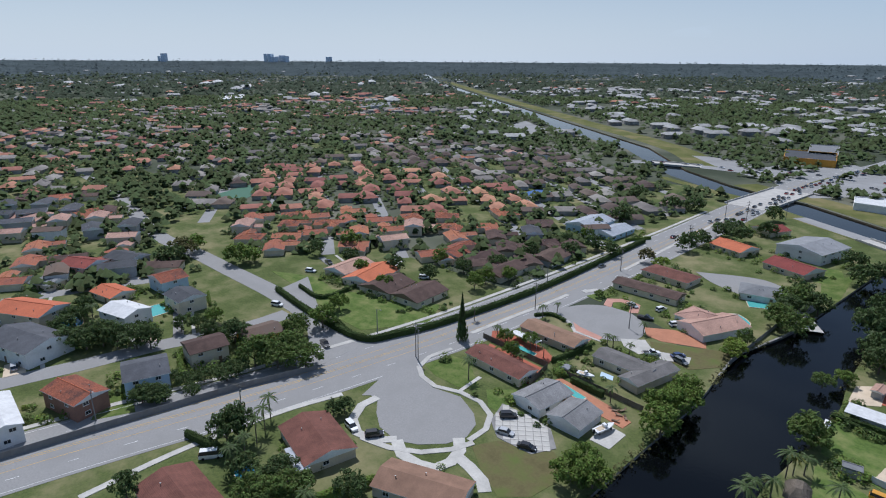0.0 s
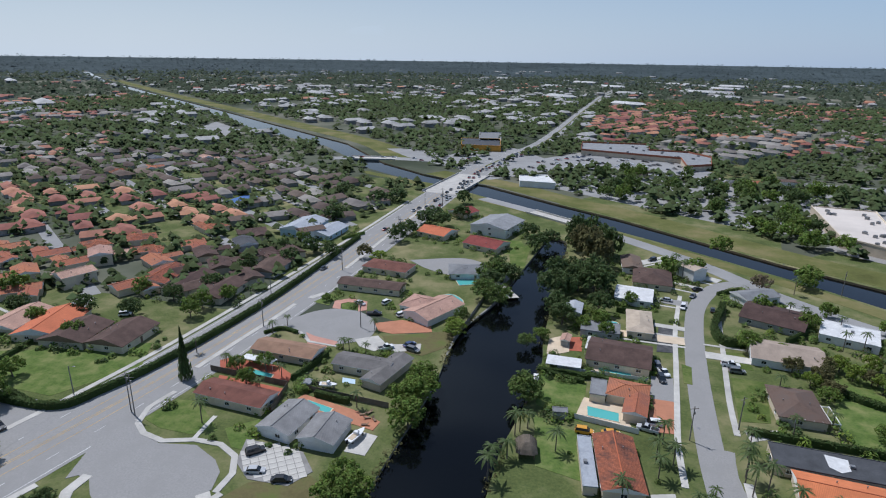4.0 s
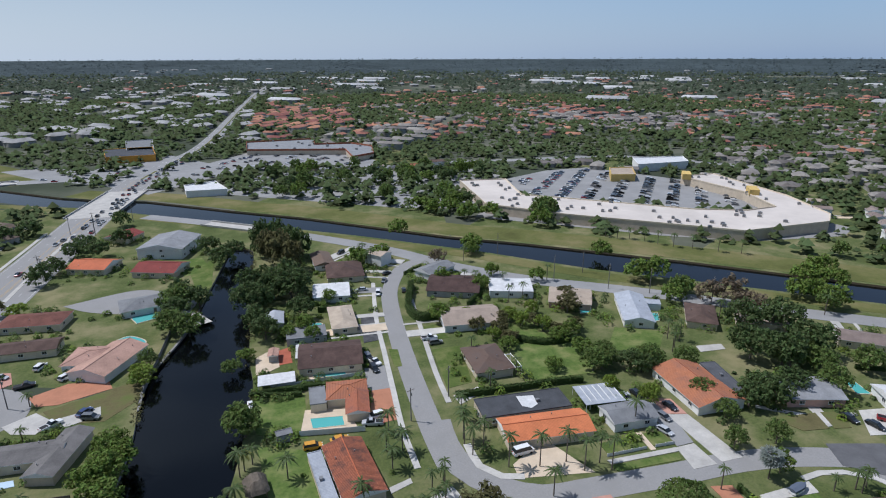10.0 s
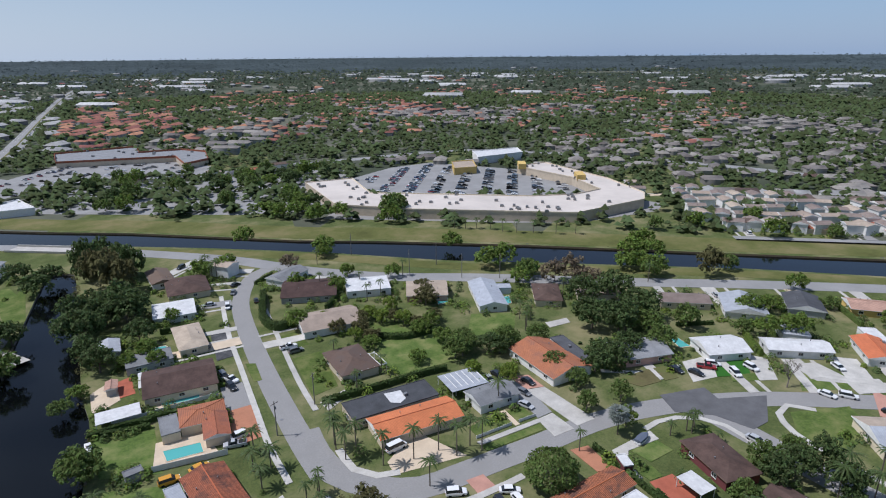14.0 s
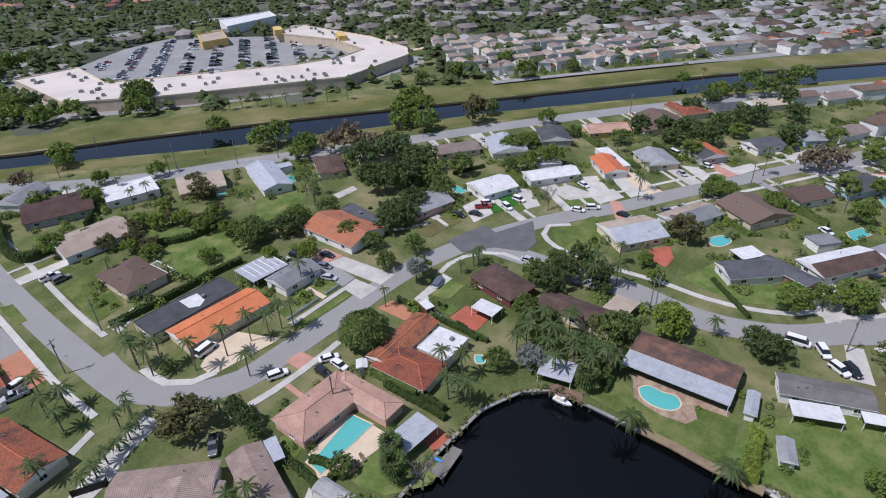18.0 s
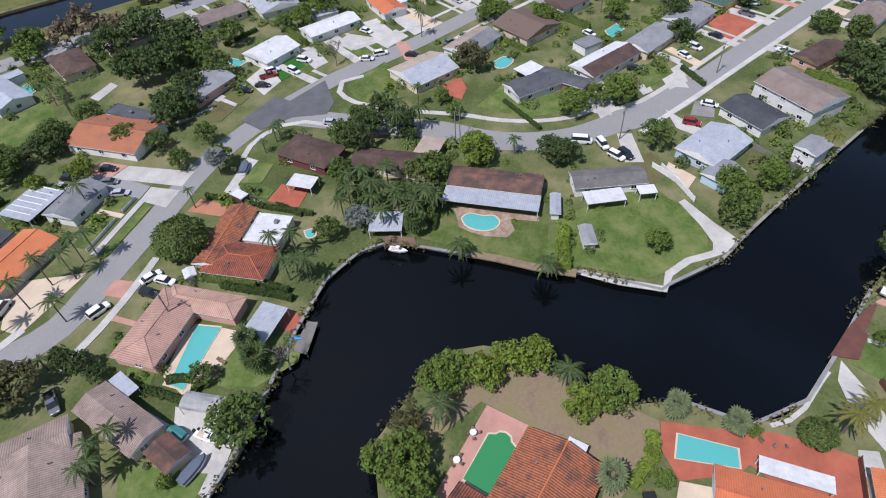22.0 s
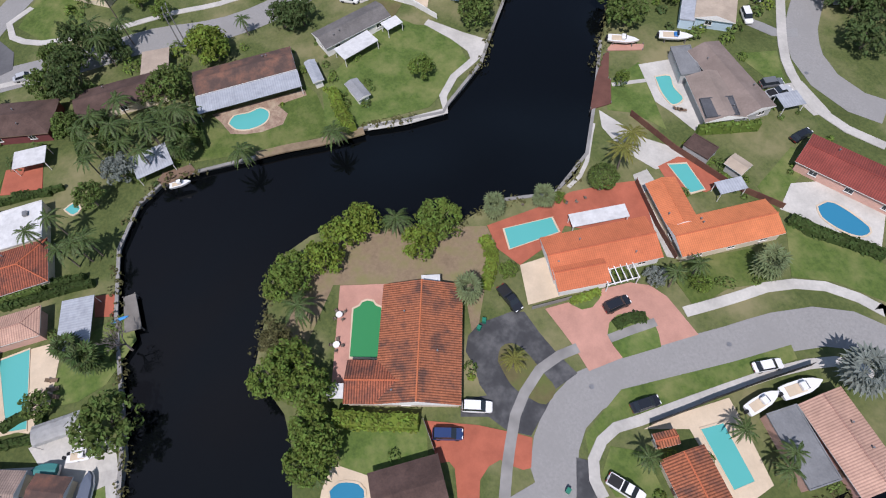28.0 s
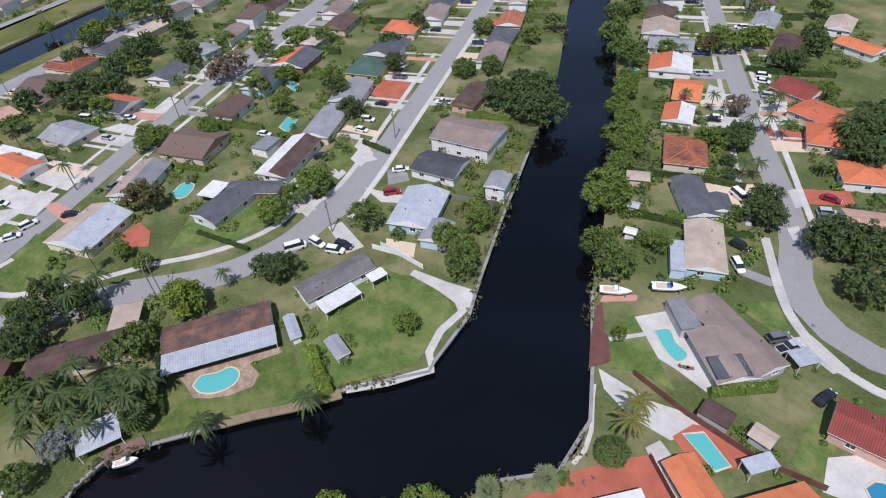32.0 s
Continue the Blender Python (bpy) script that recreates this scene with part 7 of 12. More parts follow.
slab("lawn", [(91.4, 31.5), (87.1, 12.0), (86.6, 1.0), (99.0, 1.3), (102.6, 2.9), (95.8, 13.6), (97.0, 22.0), (101.2, 27.4)], 0.0, 0.0535, "lawn", "short mown green lawn", "lawn")
slab("patio", [(102.6, 24.0), (101.2, 3.4), (99.3, 3.4), (99.2, 10.1), (95.8, 8.6), (93.3, 10.3), (93.1, 14.9), (93.9, 18.3), (95.4, 21.3), (99.5, 22.6)], 0.0, 0.062, "rockery", "tan rockwork and pavers along the house and pool", "patio")
slab("patio", [(61.4, 64.1), (60.8, 58.9), (49.4, 62.4), (46.8, 64.8), (47.5, 69.6), (49.2, 69.5), (47.0, 65.2)], 0.0, 0.0805, "cream_paver", "patio of cream pavers behind the house", "patio")
slab("patio", [(49.2, 70.3), (59.0, 70.9), (61.7, 69.6), (61.2, 63.1), (60.6, 58.5), (49.4, 61.3), (46.1, 64.9)], 0.0, 0.074, "cream_paver", "patio of cream pavers behind the house", "patio")
slab("lawn", [(59.3, 57.5), (62.1, 46.6), (55.7, 46.1), (49.6, 51.9), (48.4, 56.8), (49.4, 62.4)], 0.0, 0.0675, "lawn", "short mown green lawn", "lawn")
slab("lawn", [(-2.1, 162.6), (12.9, 158.1), (10.9, 136.2), (-1.4, 142.4)], 0.0, 0.071, "lawn", "short mown green lawn", "lawn")
slab("lawn", [(-1.6, 137.5), (10.3, 131.5), (11.1, 112.7), (-0.2, 116.1)], 0.0, 0.0745, "lawn", "short mown green lawn", "lawn")
slab("lawn", [(86.5, 174.6), (105.9, 164.2), (98.2, 139.1), (78.0, 141.8), (77.7, 152.4)], 0.0, 0.078, "lawn", "short mown green lawn", "lawn")
slab("lawn", [(122.4, 163.8), (136.5, 155.0), (124.0, 142.2), (113.1, 141.7), (113.0, 153.5)], 0.0, 0.05, "lawn", "short mown green lawn", "lawn")
slab("lawn", [(85.6, 179.6), (102.4, 179.5), (101.6, 170.0), (82.7, 171.2)], 0.0, 0.0535, "lawn", "short mown green lawn", "lawn")
slab("lawn", [(57.6, 188.0), (64.1, 188.5), (64.2, 176.7), (56.1, 177.0)], 0.0, 0.067, "lawn", "short mown green lawn", "lawn")
slab("lawn", [(56.0, 170.6), (65.6, 169.8), (60.4, 147.1), (52.2, 146.3)], 0.0, 0.0705, "lawn", "short mown green lawn", "lawn")
slab("patio", [(11.8, 149.3), (22.5, 147.6), (23.9, 134.8), (9.0, 138.0)], 0.0, 0.074, "cream_paver", "patio of cream pavers behind the house", "patio")
slab("patio", [(14.8, 171.3), (31.7, 168.1), (31.0, 162.1), (14.6, 165.0)], 0.0, 0.0775, "cream_paver", "patio of cream pavers behind the house", "patio")
slab("driveway", [(32.2, 166.1), (38.5, 166.0), (36.5, 151.1), (30.2, 152.9)], 0.0, 0.101, "asphalt", "asphalt driveway beside the house", "driveway")
slab("driveway", [(30.5, 152.8), (37.6, 152.3), (35.8, 136.5), (27.5, 136.3)], 0.0, 0.1045, "orange_paver", "orange paver driveway beside the house", "driveway")
slab("driveway", [(39.3, 203.6), (46.0, 204.3), (41.9, 183.4), (35.9, 183.0)], 0.0, 0.108, "dark_asphalt", "dark asphalt driveway beside the house", "driveway")
slab("driveway", [(55.0, 109.3), (65.4, 115.0), (67.6, 113.2), (70.2, 104.7), (71.8, 100.2), (54.1, 104.5)], 0.0, 0.08, "cream_paver", "cream paver driveway beside the house", "driveway")
slab("lawn", [(160.5, 90.6), (170.7, 87.0), (162.6, 80.0), (153.7, 85.5)], 0.0, 0.1175, "turf", "bright green artificial turf lawn", "lawn")
slab("lawn", [(157.7, 83.7), (164.5, 80.2), (161.7, 77.1), (154.9, 81.3)], 0.0, 0.121, "lawn", "short mown green lawn", "lawn")
slab("driveway", [(163.8, 94.4), (153.7, 85.5), (145.3, 87.9), (153.3, 96.9)], 0.0, 0.1045, "concrete", "concrete driveway beside the house", "driveway")
slab("driveway", [(173.4, 88.5), (176.5, 82.6), (166.4, 74.2), (161.7, 77.1)], 0.0, 0.108, "concrete", "concrete driveway beside the house", "driveway")
slab("driveway", [(174.8, 67.4), (178.5, 76.3), (186.1, 72.7), (183.0, 58.8)], 0.0, 0.08, "concrete", "concrete driveway beside the house", "driveway")
slab("driveway", [(193.3, 72.0), (198.4, 66.0), (184.8, 54.2), (176.7, 56.8)], 0.0, 0.0935, "concrete", "concrete driveway beside the house", "driveway")
slab("driveway", [(199.9, 62.0), (208.1, 55.6), (197.0, 42.2), (186.6, 49.7)], 0.0, 0.087, "concrete", "concrete driveway beside the house", "driveway")
slab("lawn", [(175.0, 72.8), (185.9, 64.0), (178.0, 59.3), (165.7, 67.1)], 0.0, 0.0705, "lawn", "short mown green lawn", "lawn")
slab("lawn", [(152.4, 64.0), (168.0, 56.0), (161.2, 47.2), (144.2, 48.2), (143.7, 57.8)], 0.0, 0.074, "lawn", "short mown green lawn", "lawn")
slab("lawn", [(144.6, 23.5), (161.3, 15.3), (153.6, 2.1), (146.5, -5.5), (140.8, 7.9)], 0.0, 0.0775, "lawn", "short mown green lawn", "lawn")
slab("driveway", [(157.1, -6.3), (162.6, -11.9), (146.6, -15.5), (142.0, -11.1)], 0.0, 0.101, "concrete", "concrete driveway beside the house", "driveway")
slab("lawn", [(158.6, -24.2), (168.2, -32.7), (176.8, -30.5), (169.9, -21.8)], 0.0, 0.1245, "lawn", "short mown green lawn", "lawn")
slab("driveway", [(166.4, -28.6), (173.9, -35.1), (163.7, -36.3), (158.5, -30.7)], 0.0, 0.108, "concrete", "concrete driveway beside the house", "driveway")
slab("lawn", [(101.9, -2.7), (112.6, -22.7), (105.6, -33.0), (92.8, -32.6), (85.0, -18.2), (87.2, -5.0)], 0.0, 0.06, "lawn", "short mown green lawn", "lawn")
slab("lawn", [(118.7, -15.2), (128.4, -23.2), (120.1, -27.2), (110.7, -18.5)], 0.0, 0.0635, "dry_lawn", "dry yellowing mown lawn", "lawn")
slab("lawn", [(-66.4, 90.4), (-63.0, 96.2), (-50.2, 101.4), (-43.2, 96.8), (-46.1, 84.8), (-51.6, 80.1), (-59.9, 85.1)], 0.0, 0.057, "dry_lawn", "dry yellowing mown lawn", "lawn")
slab("driveway", [(-61.2, 182.8), (-52.1, 187.7), (-41.1, 185.7), (-39.4, 180.3), (-52.5, 175.9), (-57.8, 176.9)], 0.0, 0.0905, "orange_paver", "orange paver driveway beside the house", "driveway")
slab("lawn", [(-55.4, 173.4), (-37.7, 180.7), (-30.2, 184.6), (-30.3, 172.4), (-38.9, 162.7), (-50.2, 164.9)], 0.0, 0.064, "dry_lawn", "dry yellowing mown lawn", "lawn")
slab("lawn", [(-102.2, 112.9), (-99.1, 122.8), (-92.8, 123.4), (-80.3, 112.4), (-86.1, 109.4), (-95.1, 110.0)], 0.0, 0.0535, "lawn", "short mown green lawn", "lawn")
slab("lawn", [(-79.0, 113.5), (-72.3, 119.2), (-68.2, 106.2), (-73.4, 107.0)], 0.0, 0.057, "lawn", "short mown green lawn", "lawn")
slab("lawn", [(-189.9, 129.4), (-159.2, 139.4), (-128.0, 151.4), (-121.2, 137.1), (-134.3, 116.6), (-150.8, 117.9)], 0.0, 0.0605, "lawn", "short mown green lawn", "lawn")
slab("lawn", [(-30.2, 296.8), (-17.2, 298.0), (-12.2, 275.1), (-24.2, 273.3)], 0.0, 0.064, "lawn", "short mown green lawn", "lawn")
slab("lawn", [(-208.8, 131.3), (-188.2, 139.8), (-166.0, 133.5), (-168.2, 124.0)], 0.0, 0.0675, "lawn", "short mown green lawn", "lawn")
slab("lawn", [(-160.0, 43.9), (-158.3, 49.4), (-142.6, 44.1), (-147.4, 34.9)], 0.0, 0.071, "lawn", "short mown green lawn", "lawn")
slab("lawn", [(-21.3, 273.0), (-11.7, 295.3), (-12.6, 255.7), (-18.2, 250.5)], 0.0, 0.0745, "lawn", "short mown green lawn", "lawn")
slab("patio", [(-27.9, 232.0), (-20.8, 235.7), (-12.1, 219.1), (-20.0, 216.3)], 0.0, 0.088, "concrete", "patio of concrete behind the house", "patio")
palm(91.45, 111.94, 8.0, 2.6, "palm0")
palm(74.53, 102.77, 8.0, 2.6, "palm0")
palm(47.71, 122.64, 9.0, 2.8, "palm0")
palm(50.46, 116.34, 9.0, 2.8, "palm0")
palm(53.7, 108.94, 9.0, 2.8, "palm0")
palm(60.65, 106.57, 9.0, 2.8, "palm0")
palm(67.32, 105.86, 9.0, 2.8, "palm0")
palm(69.62, 101.55, 9.0, 2.8, "palm0")
palm(75.7, 99.53, 9.0, 2.8, "palm0")
palm(80.47, 59.25, 8.0, 2.8, "palm0")
palm(82.18, 55.33, 8.0, 2.8, "palm0")
palm(56.4, 55.49, 4.0, 2.4, "fan")
palm(94.64, 85.63, 6.0, 1.8, "palm0")
palm(37.8, 109.41, 6.0, 1.8, "palm0")
palm(58.58, 96.67, 7.0, 2.6, "palm0")
palm(82.46, 80.5, 5.0, 1.6, "palm0")
palm(82.4, 78.05, 5.0, 1.6, "palm0")
palm(124.01, 11.15, 5.0, 2.4, "palm0")
palm(143.62, 39.95, 7.0, 2.2, "palm0")
palm(223.55, 66.35, 8.0, 2.4, "palm0")
palm(221.63, 62.31, 8.0, 2.4, "palm0")
palm(226.65, 57.95, 8.0, 2.4, "palm0")
palm(161.35, 155.29, 8.0, 2.4, "palm0")
palm(201.77, 145.38, 8.0, 2.4, "palm0")
palm(64.07, 142.21, 6.0, 2.2, "palm0")
palm(74.44, 146.18, 6.0, 2.2, "palm0")
palm(67.07, 163.62, 6.0, 2.2, "palm0")
palm(82.64, 1.01, 5.0, 3.4, "palm1")
palm(85.53, 19.49, 5.0, 3.4, "palm1")
palm(95.98, 41.27, 7.0, 3.0, "palm0")
palm(99.87, 37.44, 7.0, 3.0, "palm0")
palm(98.91, 47.7, 7.0, 3.0, "palm0")
palm(98.49, 27.25, 7.0, 3.0, "palm0")
palm(57.35, -3.45, 6.0, 3.4, "palm1")
palm(47.74, 17.4, 6.0, 3.4, "palm1")
palm(56.39, -50.46, 7.0, 3.4, "gold")
palm(54.11, -47.35, 7.0, 3.4, "gold")
palm(40.02, -10.3, 4.0, 2.3, "pale")
palm(53.94, -21.21, 3.5, 2.0, "pale")
palm(52.17, -30.4, 3.5, 2.0, "pale")
palm(26.01, -12.13, 4.0, 2.4, "gold")
palm(24.72, -58.97, 3.0, 2.6, "pale")
palm(28.5, -46.9, 6.0, 2.4, "palm0")
palm(28.6, -42.71, 6.0, 2.4, "palm0")
palm(3.27, -38.02, 5.0, 2.4, "palm0")
palm(-3.55, -40.46, 5.0, 2.4, "palm0")
palm(5.04, -23.41, 5.0, 2.4, "palm0")
palm(-1.98, -42.6, 5.0, 2.4, "palm0")
palm(53.21, 52.52, 4.0, 2.6, "fan")
palm(92.32, 30.73, 4.0, 2.6, "fan")
palm(3.62, -58.82, 5.0, 3.6, "silver")
palm(75.27, 52.04, 7.0, 3.2, "palm0")
palm(75.09, 54.53, 7.0, 3.2, "palm0")
palm(75.66, 50.0, 7.0, 3.2, "palm0")
palm(21.34, 22.24, 4.0, 2.6, "palm0")
palm(18.56, 108.5, 6.0, 3.0, "palm0")
palm(27.84, 117.79, 6.0, 3.0, "palm0")
palm(28.19, 124.54, 6.0, 3.0, "palm0")
palm(4.41, 122.67, 6.0, 3.0, "palm0")
palm(-6.94, 117.44, 5.0, 2.8, "palm1")
palm(-10.4, 114.83, 5.0, 2.8, "palm1")
palm(-2.88, 130.67, 5.0, 2.8, "palm1")
palm(47.16, 120.67, 8.0, 2.8, "palm0")
palm(47.39, 115.78, 8.0, 2.8, "palm0")
palm(50.17, 130.36, 8.0, 2.8, "palm0")
palm(103.76, 198.6, 7.0, 2.4, "palm0")
palm(97.16, 197.48, 7.0, 2.4, "palm0")
palm(123.06, 213.17, 7.0, 2.4, "palm0")
palm(98.83, 248.81, 7.0, 2.4, "palm0")
palm(36.95, 108.1, 5.0, 2.0, "palm0")
palm(34.25, 107.93, 5.0, 2.0, "palm0")
palm(53.99, 264.87, 9.0, 2.8, "palm0")
palm(55.85, 255.32, 9.0, 2.8, "palm0")
palm(1.4, 211.86, 7.0, 3.0, "palm0")
palm(-20.25, 239.14, 7.0, 3.0, "palm0")
palm(86.45, 217.73, 8.0, 2.2, "palm0")
palm(136.27, 146.87, 8.0, 2.2, "palm0")
palm(131.58, 143.95, 8.0, 2.2, "palm0")
palm(-109.62, 61.53, 7.0, 2.8, "palm0")
palm(-86.02, 114.41, 7.0, 2.8, "palm0")
palm(-10.54, 108.71, 7.0, 3.2, "palm0")
palm(-5.88, 127.04, 7.0, 3.2, "palm0")
palm(-109.74, 148.42, 5.0, 2.0, "palm0")
palm(-78.16, 130.74, 5.0, 2.0, "palm0")
palm(-4.78, 128.88, 5.0, 2.6, "gold")
palm(-103.06, 51.93, 7.0, 2.8, "palm0")
palm(-101.75, 47.59, 7.0, 2.8, "palm0")
palm(130.4, -64.79, 7.0, 3.2, "gold")
palm(185.6, 47.02, 9.0, 2.6, "palm0")
palm(339.81, 67.66, 9.0, 2.6, "palm0")
palm(303.04, 53.76, 8.0, 2.4, "palm0")
palm(258.5, 12.86, 8.0, 2.4, "palm0")
palm(238.69, -20.61, 8.0, 2.4, "palm0")
palm(181.93, 149.34, 6.0, 2.2, "palm0")
palm(102.42, 213.76, 6.0, 2.2, "palm0")
palm(194.0, 251.18, 6.0, 3.0, "palm0")
palm(188.78, 254.43, 6.0, 3.0, "palm0")
palm(199.06, 245.31, 6.0, 3.0, "palm0")
palm(184.94, 259.58, 6.0, 3.0, "palm0")
tree(55.1, -10.9, 4.4, "b", 6.5)
tree(52.6, -6.1, 3.2, "c", 5.0)
tree(60.5, 2.45, 3.6, "c", 6.0)
tree(59.28, 7.17, 3.6, "c", 6.0)
tree(56.55, 11.17, 3.6, "c", 6.0)
tree(55.81, 16.6, 3.6, "b", 6.0)
tree(53.89, 19.14, 3.6, "b", 6.0)
tree(44.8, 22.53, 2.8, "olive", 5.0)
tree(39.78, 21.2, 3.6, "b", 6.0)
tree(38.26, 24.88, 3.6, "b", 6.0)
tree(34.17, 19.83, 3.6, "b", 6.0)
tree(28.12, 21.09, 3.4, "b", 5.5)
tree(23.45, 22.8, 3.4, "b", 5.5)
tree(25.01, 20.15, 3.4, "b", 5.5)
tree(52.59, -43.13, 2.6, "round", 4.0)
tree(40.85, 50.38, 5.2, "a", 7.5)
tree(121.44, 20.45, 4.4, "c", 6.5)
tree(93.91, -21.68, 2.8, "b", 4.5)
tree(130.75, 53.46, 3.4, "a", 7.0)
palm(127.42, 42.22, 8.3, 3.0, "palm1")
tree(123.36, 56.33, 3.4, "a", 7.0)
tree(109.7, 52.98, 2.8, "a", 5.5)
palm(104.81, 46.03, 7.7, 3.3, "palm0")
palm(98.21, 33.81, 6.5, 3.0, "palm0")
palm(98.68, 28.98, 8.3, 3.3, "palm1")
palm(92.07, 37.82, 7.0, 2.8, "palm0")
palm(94.41, 48.05, 7.0, 2.8, "palm0")
palm(96.32, 35.04, 7.0, 2.8, "palm0")
palm(95.36, 31.19, 7.0, 2.8, "palm0")
palm(133.04, 37.37, 7.1, 3.3, "palm1")
palm(136.38, 44.32, 6.5, 3.6, "palm0")
tree(121.61, 0.37, 3.4, "d", 6.0)
tree(104.34, -38.81, 4.0, "a", 6.5)
tree(93.05, 43.86, 3.2, "pale", 5.0)
tree(89.19, -69.15, 4.4, "a", 7.0)
tree(61.41, -110.21, 5.0, "d", 7.0)
tree(41.68, -18.48, 1.6, "b", 2.6)
tree(34.24, -36.08, 1.2, "b", 2.0)
tree(26.78, -47.43, 2.0, "b", 2.6)
tree(30.73, -41.14, 2.0, "pale", 2.4)
tree(88.21, 49.9, 3.0, "a", 5.0)
tree(46.04, -17.16, 1.4, "c", 2.4)
tree(52.25, -33.86, 1.2, "b", 1.8)
tree(73.52, -59.19, 1.6, "b", 3.0)
tree(161.46, 145.08, 6.5, "d", 11.0)
tree(174.72, 141.44, 6.5, "d", 11.0)
tree(169.25, 124.85, 6.5, "d", 11.0)
tree(154.2, 122.31, 6.5, "d", 11.0)
tree(148.9, 129.43, 6.5, "d", 11.0)
tree(80.21, 80.54, 5.2, "round", 8.5)
tree(40.81, 94.81, 5.6, "olive", 7.5)
tree(113.9, 135.63, 3.8, "a", 7.0)
tree(100.68, 140.34, 2.8, "a", 5.5)
tree(109.17, 96.23, 2.8, "a", 5.5)
tree(104.56, 122.14, 2.4, "c", 4.0)
tree(119.99, 93.77, 2.8, "a", 5.5)
palm(107.4, 84.6, 5.5, 2.6, "silver")
tree(111.8, 85.4, 2.2, "b", 5.0)
tree(119.62, 19.54, 4.6, "c", 7.0)
tree(143.36, -3.68, 4.2, "b", 6.0)
tree(150.92, -15.99, 5.0, "b", 6.5)
tree(121.49, -2.08, 3.4, "d", 6.0)
tree(122.98, 2.38, 3.4, "d", 6.0)
tree(131.02, -24.16, 4.0, "a", 6.0)
tree(178.92, 167.22, 6.0, "dry", 9.0)
tree(169.35, 168.18, 6.0, "dry", 9.0)
tree(176.32, 156.55, 6.0, "dry", 9.0)
tree(166.29, 197.22, 6.0, "b", 9.0)
tree(158.87, 199.25, 6.0, "b", 9.0)
tree(164.33, 180.15, 4.6, "a", 8.0)
tree(176.0, 110.61, 4.6, "a", 8.0)
tree(227.87, 133.45, 6.0, "olive", 11.0)
tree(237.79, -1.23, 5.4, "dry", 9.0)
tree(165.73, 27.42, 5.0, "olive", 7.0)
tree(311.94, 48.22, 4.6, "b", 7.0)
tree(211.23, 148.91, 5.0, "b", 8.0)
tree(211.77, 158.27, 5.0, "b", 8.0)
tree(206.81, 161.01, 5.0, "b", 8.0)
tree(172.19, 301.55, 8.0, "a", 11.0)
tree(202.94, 23.94, 3.4, "b", 5.0)
tree(199.15, 27.15, 3.4, "b", 5.0)
tree(255.19, -18.9, 4.0, "b", 6.0)
tree(263.61, -32.78, 4.0, "b", 6.0)
tree(257.81, -34.36, 4.0, "b", 6.0)
tree(257.73, 47.04, 5.0, "d", 7.0)
tree(252.21, 41.17, 5.0, "d", 7.0)
tree(265.54, 36.38, 5.0, "d", 7.0)
tree(241.78, 49.62, 5.0, "d", 7.0)
tree(284.74, 29.49, 5.0, "d", 7.0)
tree(190.81, 90.56, 4.4, "b", 7.0)
tree(199.02, 84.61, 4.4, "b", 7.0)
tree(204.31, 104.02, 4.4, "b", 7.0)
tree(314.58, -28.24, 5.5, "d", 9.0)
tree(330.53, -33.5, 5.5, "d", 9.0)
tree(317.76, -37.42, 5.5, "d", 9.0)
tree(49.45, 62.24, 2.5, "a", 4.0)
tree(126.1, 50.4, 4.0, "d", 8.0)
tree(133.29, 48.07, 4.0, "d", 8.0)
tree(119.87, 51.23, 4.0, "d", 8.0)
tree(129.62, 41.99, 4.0, "d", 8.0)
palm(107.07, 40.38, 7.7, 3.6, "palm0")
palm(103.32, 49.11, 7.1, 3.0, "palm1")
tree(111.32, 30.49, 4.0, "a", 7.0)
palm(101.27, 32.89, 6.5, 3.3, "palm0")
tree(48.27, 86.03, 2.4, "d", 5.0)
tree(48.4, 89.2, 2.4, "d", 5.0)
tree(82.07, 173.87, 3.0, "olive", 5.0)
tree(75.29, 178.2, 3.0, "olive", 5.0)
tree(113.28, 180.65, 4.4, "olive", 6.0)
tree(118.78, 190.07, 4.4, "olive", 6.0)
tree(86.88, 145.1, 3.0, "b", 4.0)
tree(79.72, 162.14, 3.0, "b", 4.0)
tree(325.69, 26.96, 6.0, "a", 9.0)
tree(359.3, 13.37, 6.0, "a", 9.0)
tree(340.36, 34.32, 6.0, "a", 9.0)
tree(339.14, 20.13, 6.0, "a", 9.0)
tree(262.2, 28.67, 4.0, "b", 6.0)
tree(274.9, -6.28, 4.0, "b", 6.0)
tree(220.62, -11.54, 4.0, "b", 6.0)
tree(198.62, 6.86, 4.0, "b", 6.0)
tree(215.86, -36.74, 4.0, "b", 6.0)
tree(255.1, -43.38, 4.0, "b", 6.0)
tree(224.74, -22.16, 4.0, "b", 6.0)
tree(203.43, -16.82, 4.0, "b", 6.0)
tree(456.19, -69.51, 6.0, "d", 9.0)
tree(408.11, -59.09, 6.0, "d", 9.0)
tree(386.83, -33.4, 6.0, "d", 9.0)
tree(138.81, 28.7, 2.6, "b", 4.0)
tree(146.34, 33.72, 2.6, "b", 4.0)
tree(14.57, 275.59, 7.0, "olive", 17.0)
tree(20.03, 264.99, 7.0, "olive", 17.0)
tree(10.21, 290.22, 5.0, "d", 15.0)
tree(10.99, 232.29, 6.5, "d", 11.0)
tree(0.76, 222.94, 6.5, "d", 11.0)
tree(17.17, 227.2, 6.5, "d", 11.0)
tree(2.83, 204.51, 4.6, "d", 8.0)
tree(18.43, 210.32, 4.6, "d", 8.0)
tree(18.92, 198.44, 3.0, "b", 5.0)
tree(30.83, 222.29, 3.0, "b", 5.0)
tree(61.84, 263.81, 5.0, "b", 8.0)
tree(50.72, 262.76, 5.0, "b", 8.0)
tree(-4.54, 145.83, 4.4, "a", 7.0)
